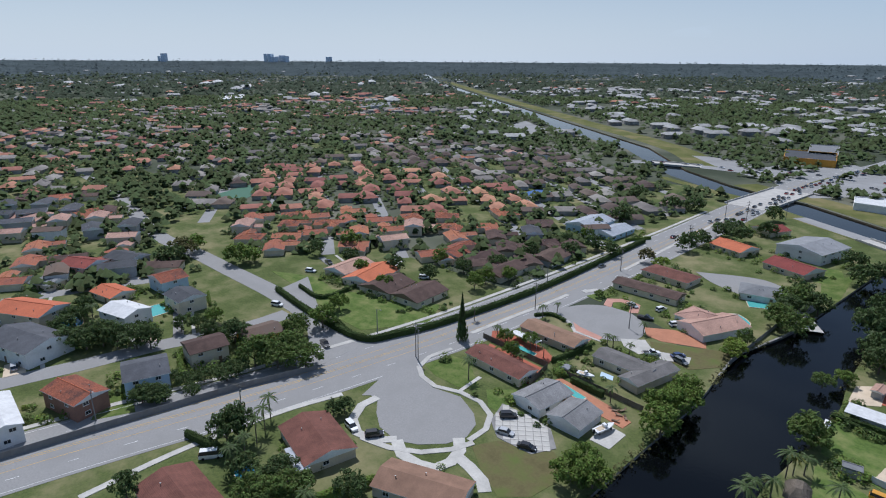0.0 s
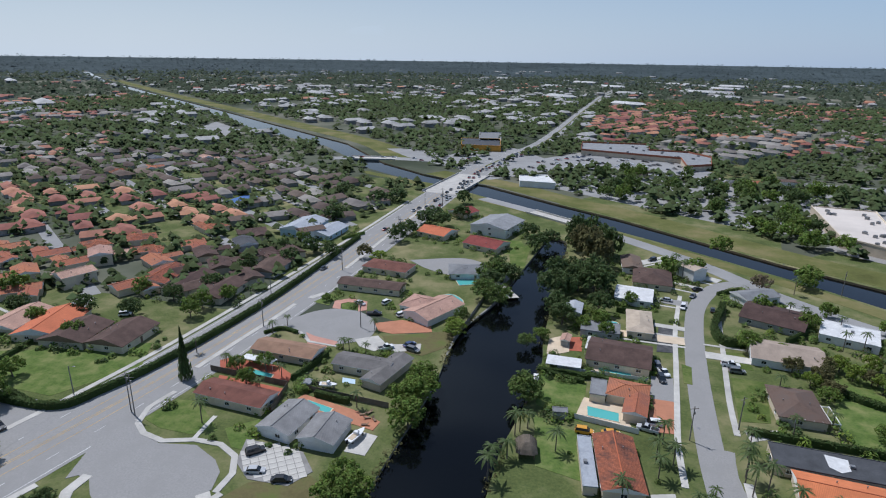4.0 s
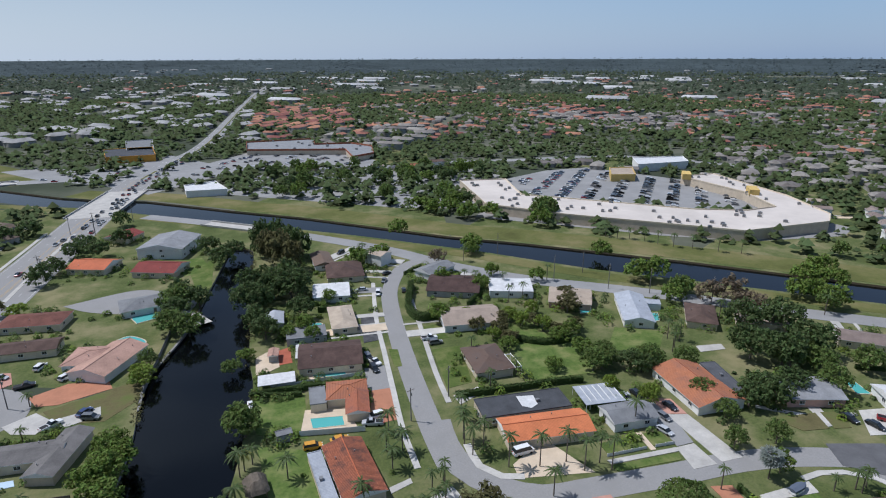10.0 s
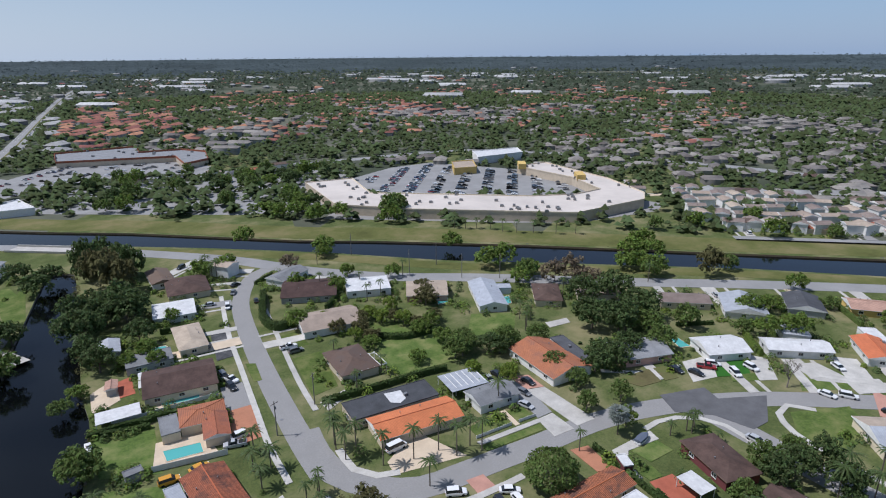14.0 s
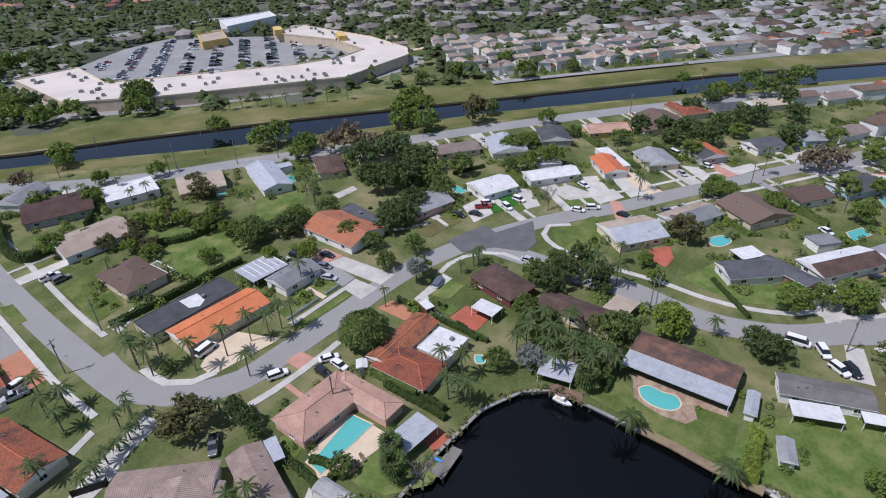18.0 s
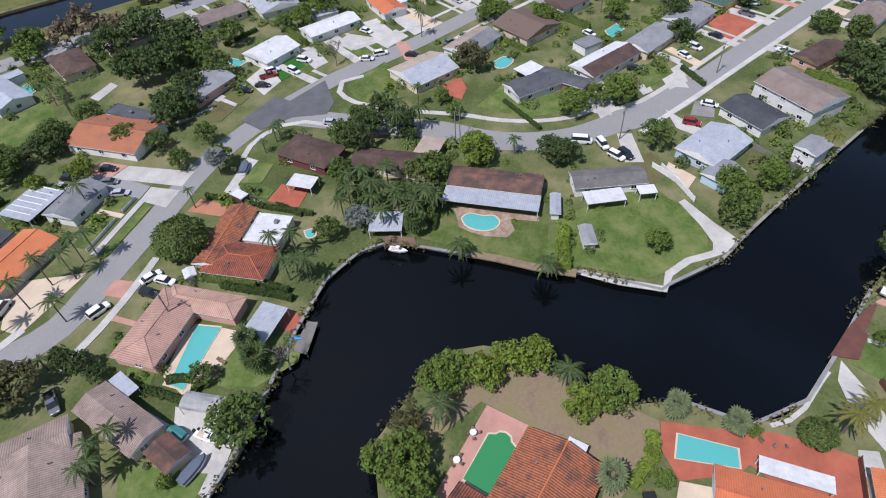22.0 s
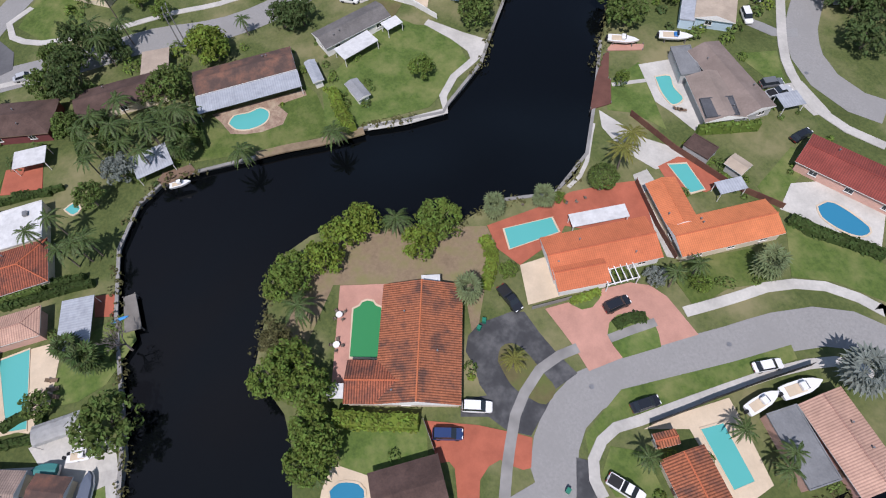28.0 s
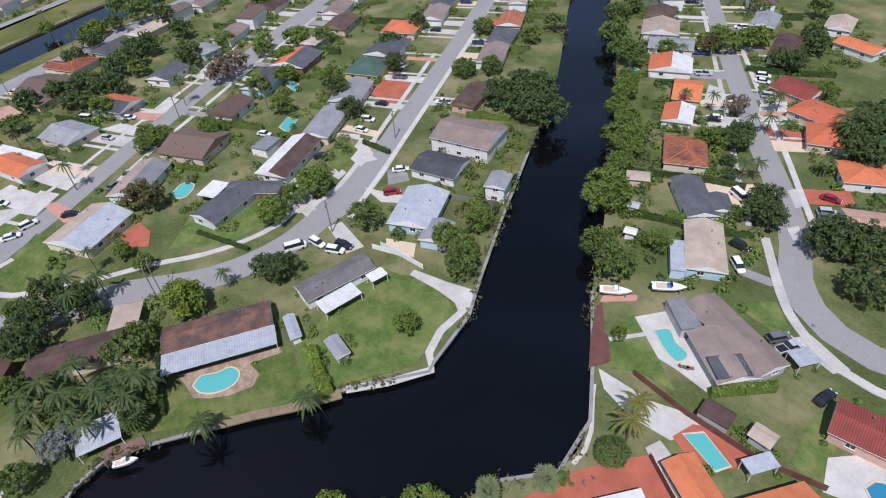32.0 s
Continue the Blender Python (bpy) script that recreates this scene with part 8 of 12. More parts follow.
tree(-22.54, 237.21, 5.0, "a", 8.0)
tree(-26.59, 235.38, 5.0, "a", 8.0)
tree(-30.43, 190.34, 3.0, "a", 5.0)
tree(-37.02, 132.56, 4.2, "b", 6.0)
tree(-34.2, 144.89, 4.2, "b", 6.0)
tree(-14.1, 305.72, 5.0, "d", 8.0)
tree(-60.85, 372.57, 5.0, "d", 8.0)
tree(-63.66, 315.7, 5.0, "d", 8.0)
tree(-74.4, 318.93, 5.0, "d", 8.0)
tree(-87.96, 250.69, 3.6, "olive", 6.0)
tree(86.53, 249.37, 4.6, "dry", 7.0)
tree(108.72, 263.7, 5.5, "b", 8.0)
tree(170.35, 300.71, 8.0, "a", 12.0)
tree(100.16, 184.23, 3.0, "c", 5.0)
tree(91.68, 176.54, 3.0, "c", 5.0)
tree(89.96, 182.07, 3.0, "c", 5.0)
tree(97.07, 170.12, 3.0, "c", 5.0)
tree(104.08, 163.42, 3.4, "b", 5.0)
tree(98.22, 160.76, 3.4, "b", 5.0)
tree(101.0, 151.61, 3.4, "b", 5.0)
tree(117.0, 138.05, 4.0, "a", 6.0)
tree(102.94, 142.28, 4.0, "a", 6.0)
tree(97.65, 140.25, 4.0, "a", 6.0)
tree(95.55, 128.58, 2.6, "c", 5.0)
tree(101.52, 119.34, 2.6, "c", 5.0)
tree(167.95, 181.26, 4.6, "b", 7.0)
tree(157.64, 175.38, 4.6, "b", 7.0)
tree(235.49, 174.39, 6.0, "b", 9.0)
tree(222.8, 171.44, 6.0, "b", 9.0)
tree(227.82, 163.5, 6.0, "b", 9.0)
tree(79.58, 225.93, 3.4, "b", 6.0)
tree(103.1, 226.11, 3.4, "b", 6.0)
tree(118.56, 214.18, 3.4, "b", 6.0)
tree(109.02, 136.83, 4.0, "d", 6.0)
tree(111.18, 134.42, 4.0, "d", 6.0)
tree(-1.95, 183.67, 3.0, "b", 4.0)
tree(-6.41, 177.25, 3.0, "a", 4.0)
tree(-41.6, 98.54, 4.4, "b", 6.5)
tree(-42.12, 94.29, 4.4, "b", 6.5)
tree(-37.48, 95.82, 4.4, "b", 6.5)
tree(-33.82, 133.05, 4.6, "b", 7.0)
tree(-33.23, 123.7, 4.6, "b", 7.0)
tree(-32.99, 139.05, 4.6, "b", 7.0)
tree(-4.11, 142.57, 4.6, "a", 7.0)
tree(-32.2, 184.26, 3.2, "c", 4.5)
tree(-138.87, 84.79, 5.0, "a", 8.0)
tree(-140.25, 78.74, 5.0, "a", 8.0)
tree(-147.99, 99.96, 4.0, "a", 7.0)
tree(-228.96, 127.55, 6.0, "b", 8.0)
tree(-260.7, 122.83, 6.0, "b", 8.0)
tree(-250.28, 106.73, 6.0, "d", 9.0)
tree(-207.15, 175.93, 5.0, "b", 8.0)
tree(-146.01, 109.18, 5.0, "b", 8.0)
tree(-128.06, 180.37, 3.6, "b", 6.0)
tree(-127.65, 172.08, 3.6, "b", 6.0)
tree(-166.53, 1931.46, 5.0, "d", 8.0)
tree(5.07, 196.93, 5.0, "d", 8.0)
tree(-25.47, 213.42, 5.5, "a", 8.0)
tree(-19.5, 209.43, 5.5, "a", 8.0)
tree(-144.32, 376.02, 6.0, "d", 9.0)
tree(-126.98, 310.32, 6.0, "d", 9.0)
tree(-115.12, 358.12, 6.0, "d", 9.0)
tree(-104.5, 367.52, 6.0, "d", 9.0)
tree(-7.83, 281.0, 6.0, "d", 8.0)
tree(-3.19, 294.14, 6.0, "d", 8.0)
tree(-110.82, 52.03, 4.0, "d", 9.0)
tree(-111.89, 55.68, 4.0, "d", 9.0)
tree(-111.17, 28.58, 3.0, "d", 6.0)
tree(-89.83, 44.57, 4.0, "a", 6.0)
tree(-84.84, 46.64, 4.0, "a", 6.0)
tree(-84.11, 51.71, 4.0, "a", 6.0)
tree(-190.17, 49.64, 5.0, "d", 7.0)
tree(-192.65, 55.66, 5.0, "d", 7.0)
tree(-194.22, 46.15, 5.0, "d", 7.0)
tree(-178.01, 60.13, 5.0, "d", 7.0)
tree(-154.91, 75.9, 3.4, "d", 4.5)
tree(-157.82, 70.89, 3.4, "d", 4.5)
tree(-142.02, 50.18, 3.4, "d", 4.5)
tree(-145.47, 47.22, 3.4, "d", 4.5)
tree(-100.13, 79.52, 2.6, "d", 4.0)
tree(-101.35, 76.74, 2.6, "d", 4.0)
tree(-85.74, 197.77, 2.0, "b", 3.0)
tree(-176.24, 86.25, 3.6, "b", 6.0)
tree(-153.25, 122.85, 3.6, "b", 6.0)
tree(-136.79, 89.5, 5.0, "a", 7.0)
tree(-128.07, 88.25, 5.0, "a", 7.0)
tree(-133.89, 82.29, 5.0, "a", 7.0)
tree(-183.0, 62.31, 4.0, "d", 7.0)
tree(-183.58, 56.39, 4.0, "d", 7.0)
tree(-188.25, 53.96, 4.0, "d", 7.0)
tree(-174.63, 63.05, 4.0, "d", 7.0)
tree(-157.95, 82.83, 4.4, "d", 7.0)
tree(-225.12, 130.9, 5.5, "b", 8.0)
tree(-256.2, 114.92, 6.5, "olive", 8.0)
tree(-149.5, 56.92, 2.6, "d", 4.0)
tree(-144.65, 59.44, 2.6, "d", 4.0)
tree(-143.08, 63.69, 2.6, "d", 4.0)
tree(-138.29, 57.75, 2.6, "d", 4.0)
tree(-144.1, 49.67, 3.4, "d", 5.0)
tree(-138.72, 68.29, 3.4, "d", 5.0)
tree(-139.2, 72.22, 3.4, "d", 5.0)
tree(-217.48, 59.49, 4.0, "d", 6.5)
tree(-212.51, 54.08, 4.0, "d", 6.5)
tree(-207.86, 49.02, 4.0, "d", 6.5)
tree(-179.67, 75.7, 3.0, "d", 5.0)
tree(-177.47, 80.6, 3.0, "d", 5.0)
tree(-168.36, 79.66, 3.0, "d", 5.0)
tree(-97.39, 47.95, 3.6, "d", 5.5)
tree(-90.45, 49.04, 3.6, "d", 5.5)
tree(-90.78, 53.59, 3.6, "d", 5.5)
tree(-75.32, 59.66, 3.6, "d", 5.5)
tree(-103.57, 133.41, 2.0, "pine", 15.0)
tree(-58.4, 251.47, 2.3, "pine", 17.0)
tree(-91.39, 141.25, 2.6, "b", 4.5)
tree(-83.92, 144.96, 2.6, "b", 4.5)
tree(-84.4, 134.16, 2.6, "b", 4.5)
tree(-119.46, 236.72, 4.5, "d", 7.0)
tree(-115.52, 252.24, 4.5, "d", 7.0)
tree(-105.22, 249.17, 4.5, "d", 7.0)
tree(-78.19, 295.37, 5.0, "d", 8.0)
tree(-80.25, 280.75, 5.0, "d", 8.0)
tree(-56.01, 335.71, 5.0, "d", 8.0)
tree(-71.31, 329.72, 5.0, "d", 8.0)
tree(-23.69, 242.63, 5.0, "d", 8.0)
tree(-24.06, 224.42, 5.0, "d", 8.0)
tree(-16.74, 234.17, 5.0, "d", 8.0)
tree(-80.18, 247.96, 4.0, "c", 5.0)
tree(-30.97, 179.51, 4.0, "c", 5.0)
palm(-209.69, 59.05, 7.0, 2.8, "palm0")
palm(-112.99, 65.45, 7.0, 2.8, "palm0")
palm(-106.98, 57.42, 7.0, 2.8, "palm0")
palm(-77.15, 49.62, 7.0, 2.8, "palm0")
hedge([(-168.6, 75.6), (-168.5, 90.0), (-155.4, 92.6)], 1.6, 1.8)
hedge([(-217.7, 33.5), (-204.8, 39.4), (-199.4, 57.8)], 1.4, 1.6)
hedge([(-176.6, 155.3), (-150.1, 155.9), (-135.6, 160.3)], 1.5, 1.8)
tree(162.44, 289.81, 6.0, "b", 10.0)
tree(81.76, 299.69, 5.0, "b", 8.0)
tree(162.51, 230.89, 5.0, "b", 8.0)
tree(290.42, 180.65, 5.5, "b", 9.0)
tree(305.72, 145.84, 5.5, "b", 9.0)
tree(323.34, 167.76, 5.5, "b", 9.0)
tree(331.17, 127.56, 4.0, "a", 7.0)
tree(269.57, 191.29, 4.0, "a", 7.0)
tree(116.27, 337.08, 6.0, "b", 9.0)
tree(126.42, 336.16, 6.0, "b", 9.0)
tree(129.11, 317.6, 6.0, "b", 9.0)
tree(143.01, 316.85, 6.0, "b", 9.0)
tree(110.1, 348.53, 6.0, "b", 9.0)
palm(201.66, 238.2, 7.0, 2.6, "palm0")
palm(206.17, 231.95, 7.0, 2.6, "palm0")
palm(213.36, 226.54, 7.0, 2.6, "palm0")
palm(221.31, 217.75, 7.0, 2.6, "palm0")
palm(229.61, 211.5, 7.0, 2.6, "palm0")
palm(300.45, 168.04, 7.0, 2.6, "palm0")
tree(134.05, 112.11, 4.5, "d", 7.0)
tree(133.73, 106.47, 4.5, "d", 7.0)
tree(142.93, 109.44, 4.5, "d", 7.0)
tree(126.58, 108.62, 4.5, "d", 7.0)
tree(163.1, 123.14, 4.5, "a", 7.0)
tree(163.29, 116.02, 4.5, "a", 7.0)
tree(154.75, 105.88, 4.5, "a", 7.0)
tree(156.75, 121.45, 4.5, "a", 7.0)
tree(149.18, -9.79, 3.6, "b", 5.5)
tree(108.91, -41.31, 3.8, "b", 6.0)
tree(117.68, -49.74, 3.8, "b", 6.0)
tree(114.42, -39.37, 3.8, "b", 6.0)
tree(167.25, -94.12, 6.0, "d", 9.0)
tree(173.95, -90.53, 6.0, "d", 9.0)
tree(171.25, -82.96, 6.0, "d", 9.0)
tree(152.95, -88.95, 6.0, "d", 9.0)
tree(161.0, -85.61, 6.0, "d", 9.0)
tree(114.42, -83.13, 4.6, "b", 7.0)
tree(110.98, -79.17, 4.6, "b", 7.0)
tree(110.41, -82.91, 4.6, "b", 7.0)
tree(96.94, -69.91, 4.0, "a", 6.0)
tree(92.36, -82.82, 3.2, "b", 5.0)
tree(121.78, -93.51, 4.0, "b", 6.0)
tree(127.81, -100.55, 4.0, "b", 6.0)
tree(134.71, -100.7, 4.0, "b", 6.0)
tree(132.1, -105.56, 4.0, "b", 6.0)
tree(141.32, -109.27, 4.0, "b", 6.0)
tree(148.35, -111.19, 4.0, "b", 6.0)
tree(156.92, -119.33, 4.0, "b", 6.0)
tree(163.22, -124.92, 4.0, "b", 6.0)
tree(197.15, -141.45, 4.6, "a", 7.0)
tree(215.82, -156.93, 4.6, "a", 7.0)
tree(182.04, -135.87, 4.6, "a", 7.0)
tree(176.07, -136.36, 4.6, "a", 7.0)
tree(71.12, -120.42, 5.0, "d", 7.0)
tree(75.1, -116.75, 5.0, "d", 7.0)
tree(68.28, -121.93, 5.0, "d", 7.0)
tree(178.12, -152.64, 3.6, "b", 5.0)
tree(177.14, -169.48, 3.6, "b", 5.0)
tree(177.36, -223.84, 4.0, "a", 7.0)
tree(191.26, -207.87, 4.0, "a", 7.0)
tree(152.96, -16.84, 3.4, "b", 5.5)
tree(243.78, -5.79, 6.0, "dry", 9.0)
tree(261.98, -20.04, 4.0, "b", 6.0)
tree(263.1, -35.45, 4.0, "b", 6.0)
tree(245.38, -26.12, 4.0, "b", 6.0)
tree(314.27, 15.91, 5.0, "d", 8.0)
tree(294.6, 9.72, 5.0, "d", 8.0)
tree(266.43, 9.31, 5.0, "d", 8.0)
tree(281.73, 23.97, 5.0, "d", 8.0)
tree(272.6, 30.58, 5.0, "d", 8.0)
tree(202.91, -36.53, 4.0, "d", 6.5)
tree(188.97, -36.65, 4.0, "d", 6.5)
tree(215.12, -61.21, 4.0, "d", 6.5)
tree(236.78, -66.27, 4.0, "d", 6.5)
tree(248.03, -82.47, 4.0, "d", 6.5)
tree(231.65, -104.54, 4.0, "a", 6.0)
tree(195.78, -90.87, 4.0, "a", 6.0)
tree(198.69, -81.14, 4.0, "a", 6.0)
tree(213.8, -116.73, 4.0, "a", 6.0)
tree(219.48, -130.13, 4.0, "a", 6.0)
tree(254.47, 56.17, 4.4, "d", 7.0)
tree(286.91, 52.4, 4.4, "d", 7.0)
tree(249.35, 64.97, 4.4, "d", 7.0)
tree(321.48, 37.9, 4.4, "d", 7.0)
tree(303.93, 46.71, 4.4, "d", 7.0)
tree(248.17, 35.75, 4.4, "d", 7.0)
tree(234.25, 68.75, 4.0, "b", 6.0)
tree(333.25, 67.31, 4.0, "b", 6.0)
tree(232.14, 40.35, 4.0, "b", 6.0)
hedge([(52.8, 141.0), (67.5, 139.0), (83.0, 137.6), (91.2, 135.8)], 1.6, 2.0)
hedge([(83.5, 168.4), (92.4, 161.4), (104.3, 160.0)], 2.5, 2.0, name="shrubs", label="loose green shrubs along the boundary", mat_="hedge_leaf")
hedge([(66.2, 227.1), (58.3, 204.6), (59.3, 193.5), (66.0, 194.1)], 3, 3.0)
hedge([(-186.9, 119.1), (-162.3, 114.2), (-139.7, 111.2), (-126.7, 112.2), (-122.0, 120.8), (-116.3, 137.5), (-109.9, 170.3), (-105.7, 206.8), (-101.6, 281.8)], 2.2, 2.2)
hedge([(-183.4, 127.4), (-166.9, 125.8), (-166.0, 142.5)], 1.5, 1.6)
hedge([(-149.1, 116.6), (-134.1, 111.3)], 1.6, 1.6)
hedge([(71.5, 68.5), (71.0, 62.5), (70.6, 56.5), (69.9, 51.9)], 1.6, 1.6)
hedge([(48.2, 68.7), (49.0, 66.0), (49.0, 64.6)], 1.6, 1.8)
hedge([(28.8, 17.5), (26.0, 11.9), (23.1, 5.4)], 3, 3.0, name="shrubs", label="loose green shrubs along the boundary", mat_="leaf_c")
hedge([(31.7, -69.5), (27.3, -72.1), (23.2, -75.8), (19.2, -79.2)], 2.6, 1.6, name="shrubs", label="loose green shrubs along the boundary", mat_="hedge_leaf")
hedge([(84.7, -2.7), (88.8, -2.2), (93.2, -2.1), (96.8, -2.1)], 3, 2.4, name="shrubs", label="loose green shrubs along the boundary", mat_="leaf_c")
hedge([(170.7, -35.3), (161.2, -40.5)], 1.4, 1.6)
hedge([(25.8, -30.7), (26.0, -33.4), (25.2, -36.2)], 2.2, 0.9, name="shrubs", label="clipped low shrubs on the planted island", mat_="hedge_leaf")
hedge([(32.8, -26.0), (32.4, -28.6), (32.5, -31.5)], 1.6, 0.8, name="shrubs", label="yellow-green shrubs along the house front", mat_="leaf_c")
hedge([(40.5, -13.6), (46.2, -17.3), (50.1, -17.3)], 2.5, 1.5, name="shrubs", label="loose green shrubs along the boundary", mat_="leaf_c")
hedge([(-75.9, 63.3), (-71.6, 73.1), (-79.8, 54.1)], 2, 2.0, name="shrubs", label="loose green shrubs along the boundary", mat_="leaf_b")
hedge([(-2.0, 161.0), (7.6, 161.3), (12.3, 159.3)], 1.4, 1.6)
hedge([(174.3, 113.4), (185.8, 106.4)], 1.4, 1.4)
fence([(-146.4, 15.0), (-142.1, 31.6), (-137.1, 50.5), (-132.3, 67.7), (-124.3, 89.3)], 1.9, "dark_concrete", "grey concrete boundary wall")
fence([(65.1, -56.7), (54.1, -59.6), (42.2, -64.3), (34.1, -70.1)], 1.7, "red_wood", "red-brown wooden board fence")
fence([(49.9, -48.9), (40.2, -47.3), (32.7, -46.7)], 1.7, "red_wood", "red-brown wooden board fence")
fence([(-25.2, 218.9), (-30.6, 173.5)], 1.6, "dark_concrete", "grey concrete boundary wall")
fence([(9.0, 138.0), (25.3, 134.4)], 1.6, "white_wall", "low white garden wall")
fence([(122.1, -23.0), (116.7, -28.0), (109.7, -31.5)], 1.6, "white_wall", "low white garden wall")
fence([(23.4, 4.5), (18.4, 4.6)], 1.6, "grey_wood", "weathered grey board fence")
fence([(97.0, 173.7), (106.9, 194.3)], 1.6, "wood", "brown wooden board fence")
fence([(9.5, -27.5), (9.2, -33.8), (9.1, -38.5), (8.7, -46.2), (7.9, -55.6)], 1.9, "black", "dark screened fence beside the pavement")
fence([(33.1, -26.3), (34.0, -19.3)], 1.2, "dark_concrete", "grey concrete boundary wall")
utility_pole(-98.51, 171.27, 11, 20)
utility_pole(-105.19, 113.61, 12, 20)
utility_pole(-107.22, 114.77, 12, 20)
utility_pole(-92.31, 232.66, 11, 20)
utility_pole(-80.37, 286.87, 11, 20)
utility_pole(-72.13, 358.15, 11, 20)
utility_pole(-128.59, 118.65, 9, 0, False, True)
utility_pole(-108.1, 196.11, 9, 0, False, True)
utility_pole(-146.35, 35.8, 9, 0, False, True)
utility_pole(-117.73, 60.34, 11, 20)
utility_pole(-64.83, 178.35, 10, 40)
utility_pole(37.59, 134.61, 10, 20)
utility_pole(117.78, 251.79, 11, 60)
utility_pole(142.74, 216.03, 11, 60)
utility_pole(61.16, 73.88, 10, 60)
utility_pole(129.0, 25.86, 9, 0, False, True)
utility_pole(132.89, -15.64, 10, 30)
utility_pole(50.99, 142.08, 10, 40)
utility_pole(126.84, 213.78, 11, 60)
utility_pole(142.15, 195.86, 11, 60)
utility_pole(288.27, 55.51, 11, 60)
utility_pole(267.94, 74.95, 11, 60)
utility_pole(323.03, 25.81, 11, 60)
utility_pole(127.99, 26.91, 9, 0, False, True)
utility_pole(116.16, -52.05, 10, 30)
utility_pole(169.17, -45.01, 10, 30)
utility_pole(207.93, -12.28, 10, 30)
utility_pole(214.58, 16.21, 10, 30)
utility_pole(154.86, 185.76, 11, 60)
utility_pole(171.23, 169.3, 11, 60)
utility_pole(-82.47, 291.42, 11, 20)
utility_pole(-74.18, 367.48, 11, 20)
utility_pole(-56.38, 381.77, 11, 20)
utility_pole(-85.31, 364.72, 11, 20)
car(22.1, -4.06, -115, "suv", "car_white", 0.09)
car(19.94, 1.81, -113, "suv", "car_blue", 0.09)
car(37.11, -16.64, -168, "pickup", "car_black", 0.09)
car(28.94, -32.81, -88, "suv", "car_black", 0.09)
car(10.46, -49.14, -102, "sedan", "car_white", 0.09)
car(12.48, -28.38, -94, "sedan", "car_black", 0.09)
car(2.89, -19.3, -145, "pickup", "car_white", 0.09)
car(46.58, -83.56, -81, "sedan", "car_black", 0.09)
car(57.71, -86.53, -95, "pickup", "car_silver", 0.09)
car(79.49, -94.52, 159, "suv", "car_white", 0.09)
car(60.35, -86.86, -103, "suv", "car_grey", 0.09)
car(71.28, 81.31, -98, "sedan", "car_white", 0.09)
car(67.45, 82.61, -99, "suv", "car_black", 0.09)
car(61.75, 91.15, -28, "suv", "car_white", 0.09)
car(40.97, 87.54, -133, "pickup", "car_grey", 0.09)
car(59.13, 112.19, 3, "van", "car_white", 0.09)
car(71.78, 84.87, -34, "sedan", "car_white", 0.09)
car(25.41, 153.98, 9, "suv", "car_white", 0.09)
car(97.9, 123.81, -95, "sedan", "car_silver", 0.09)
car(93.97, 116.63, -86, "sedan", "car_grey", 0.09)
car(101.41, 124.23, -89, "sedan", "car_black", 0.09)
car(57.45, 177.97, -4, "pickup", "car_white", 0.09)
car(58.48, 174.15, -1, "suv", "car_grey", 0.09)
car(29.13, 139.46, -177, "suv", "car_white", 0.09)
car(27.67, 136.51, 163, "pickup", "car_silver", 0.09)
car(34.8, 171.66, -83, "suv", "car_grey", 0.09)
car(35.88, 168.38, -66, "pickup", "car_white", 0.09)
car(34.87, 164.03, -83, "suv", "car_black", 0.09)
car(61.69, 222.72, 78, "sedan", "car_black", 0.09)
car(56.9, 236.4, -114, "sedan", "car_grey", 0.09)
car(50.9, 223.13, -105, "suv", "car_white", 0.09)
car(60.26, 244.53, 28, "sedan", "car_black", 0.09)
car(-94.07, 76.4, -15, "suv", "car_white", 0.09)
car(-87.21, 77.86, 52, "suv", "car_black", 0.09)
car(-110.2, 47.34, 52, "van", "car_white", 0.09)
car(-174.24, 110.27, 19, "suv", "car_white", 0.09)
car(-134.92, 101.13, -21, "pickup", "car_black", 0.09)
car(-66.49, 106.25, 41, "suv", "car_black", 0.09)
car(-63.12, 99.74, 14, "sedan", "car_silver", 0.09)
car(-55.8, 98.26, 14, "sedan", "car_black", 0.09)
car(-42.38, 165.07, -19, "suv", "car_grey", 0.09)
car(-44.45, 168.57, 52, "sedan", "car_blue", 0.09)
car(-51.48, 164.5, 41, "pickup", "car_white", 0.09)
car(-71.84, 197.91, -24, "sedan", "car_silver", 0.09)
car(-62.13, 201.0, 68, "suv", "car_white", 0.09)
car(-63.55, 189.71, 11, "pickup", "car_black", 0.09)
car(-53.25, 191.33, 52, "suv", "car_white", 0.09)
car(-194.73, 141.93, 25, "suv", "car_white", 0.09)
car(-151.55, 168.27, 27, "suv", "car_white", 0.09)
car(168.62, 61.88, -83, "sedan", "car_white", 0.09)
car(172.34, 47.7, -98, "sedan", "car_black", 0.09)
car(182.02, 36.83, -41, "sedan", "car_grey", 0.09)
car(186.87, 32.67, -35, "sedan", "car_silver", 0.09)
car(132.67, 62.81, -88, "sedan", "car_silver", 0.09)
car(130.56, -5.83, -91, "van", "car_white", 0.09)
car(129.7, -11.15, -152, "suv", "car_white", 0.09)
car(124.99, -14.48, -128, "suv", "car_white", 0.09)
car(125.81, -16.86, -138, "suv", "car_black", 0.09)
car(141.67, -34.67, -104, "suv", "car_red", 0.09)
car(155.65, 90.28, -53, "pickup", "car_red", 0.09)
car(158.81, 90.26, -50, "suv", "car_white", 0.09)
car(166.21, 82.15, -99, "suv", "car_white", 0.09)
car(146.75, 94.64, -90, "sedan", "car_black", 0.09)
car(150.08, 90.07, -85, "sedan", "car_black", 0.09)
car(187.75, 67.03, -116, "sedan", "car_white", 0.09)
car(231.5, 45.89, -127, "van", "car_white", 0.09)
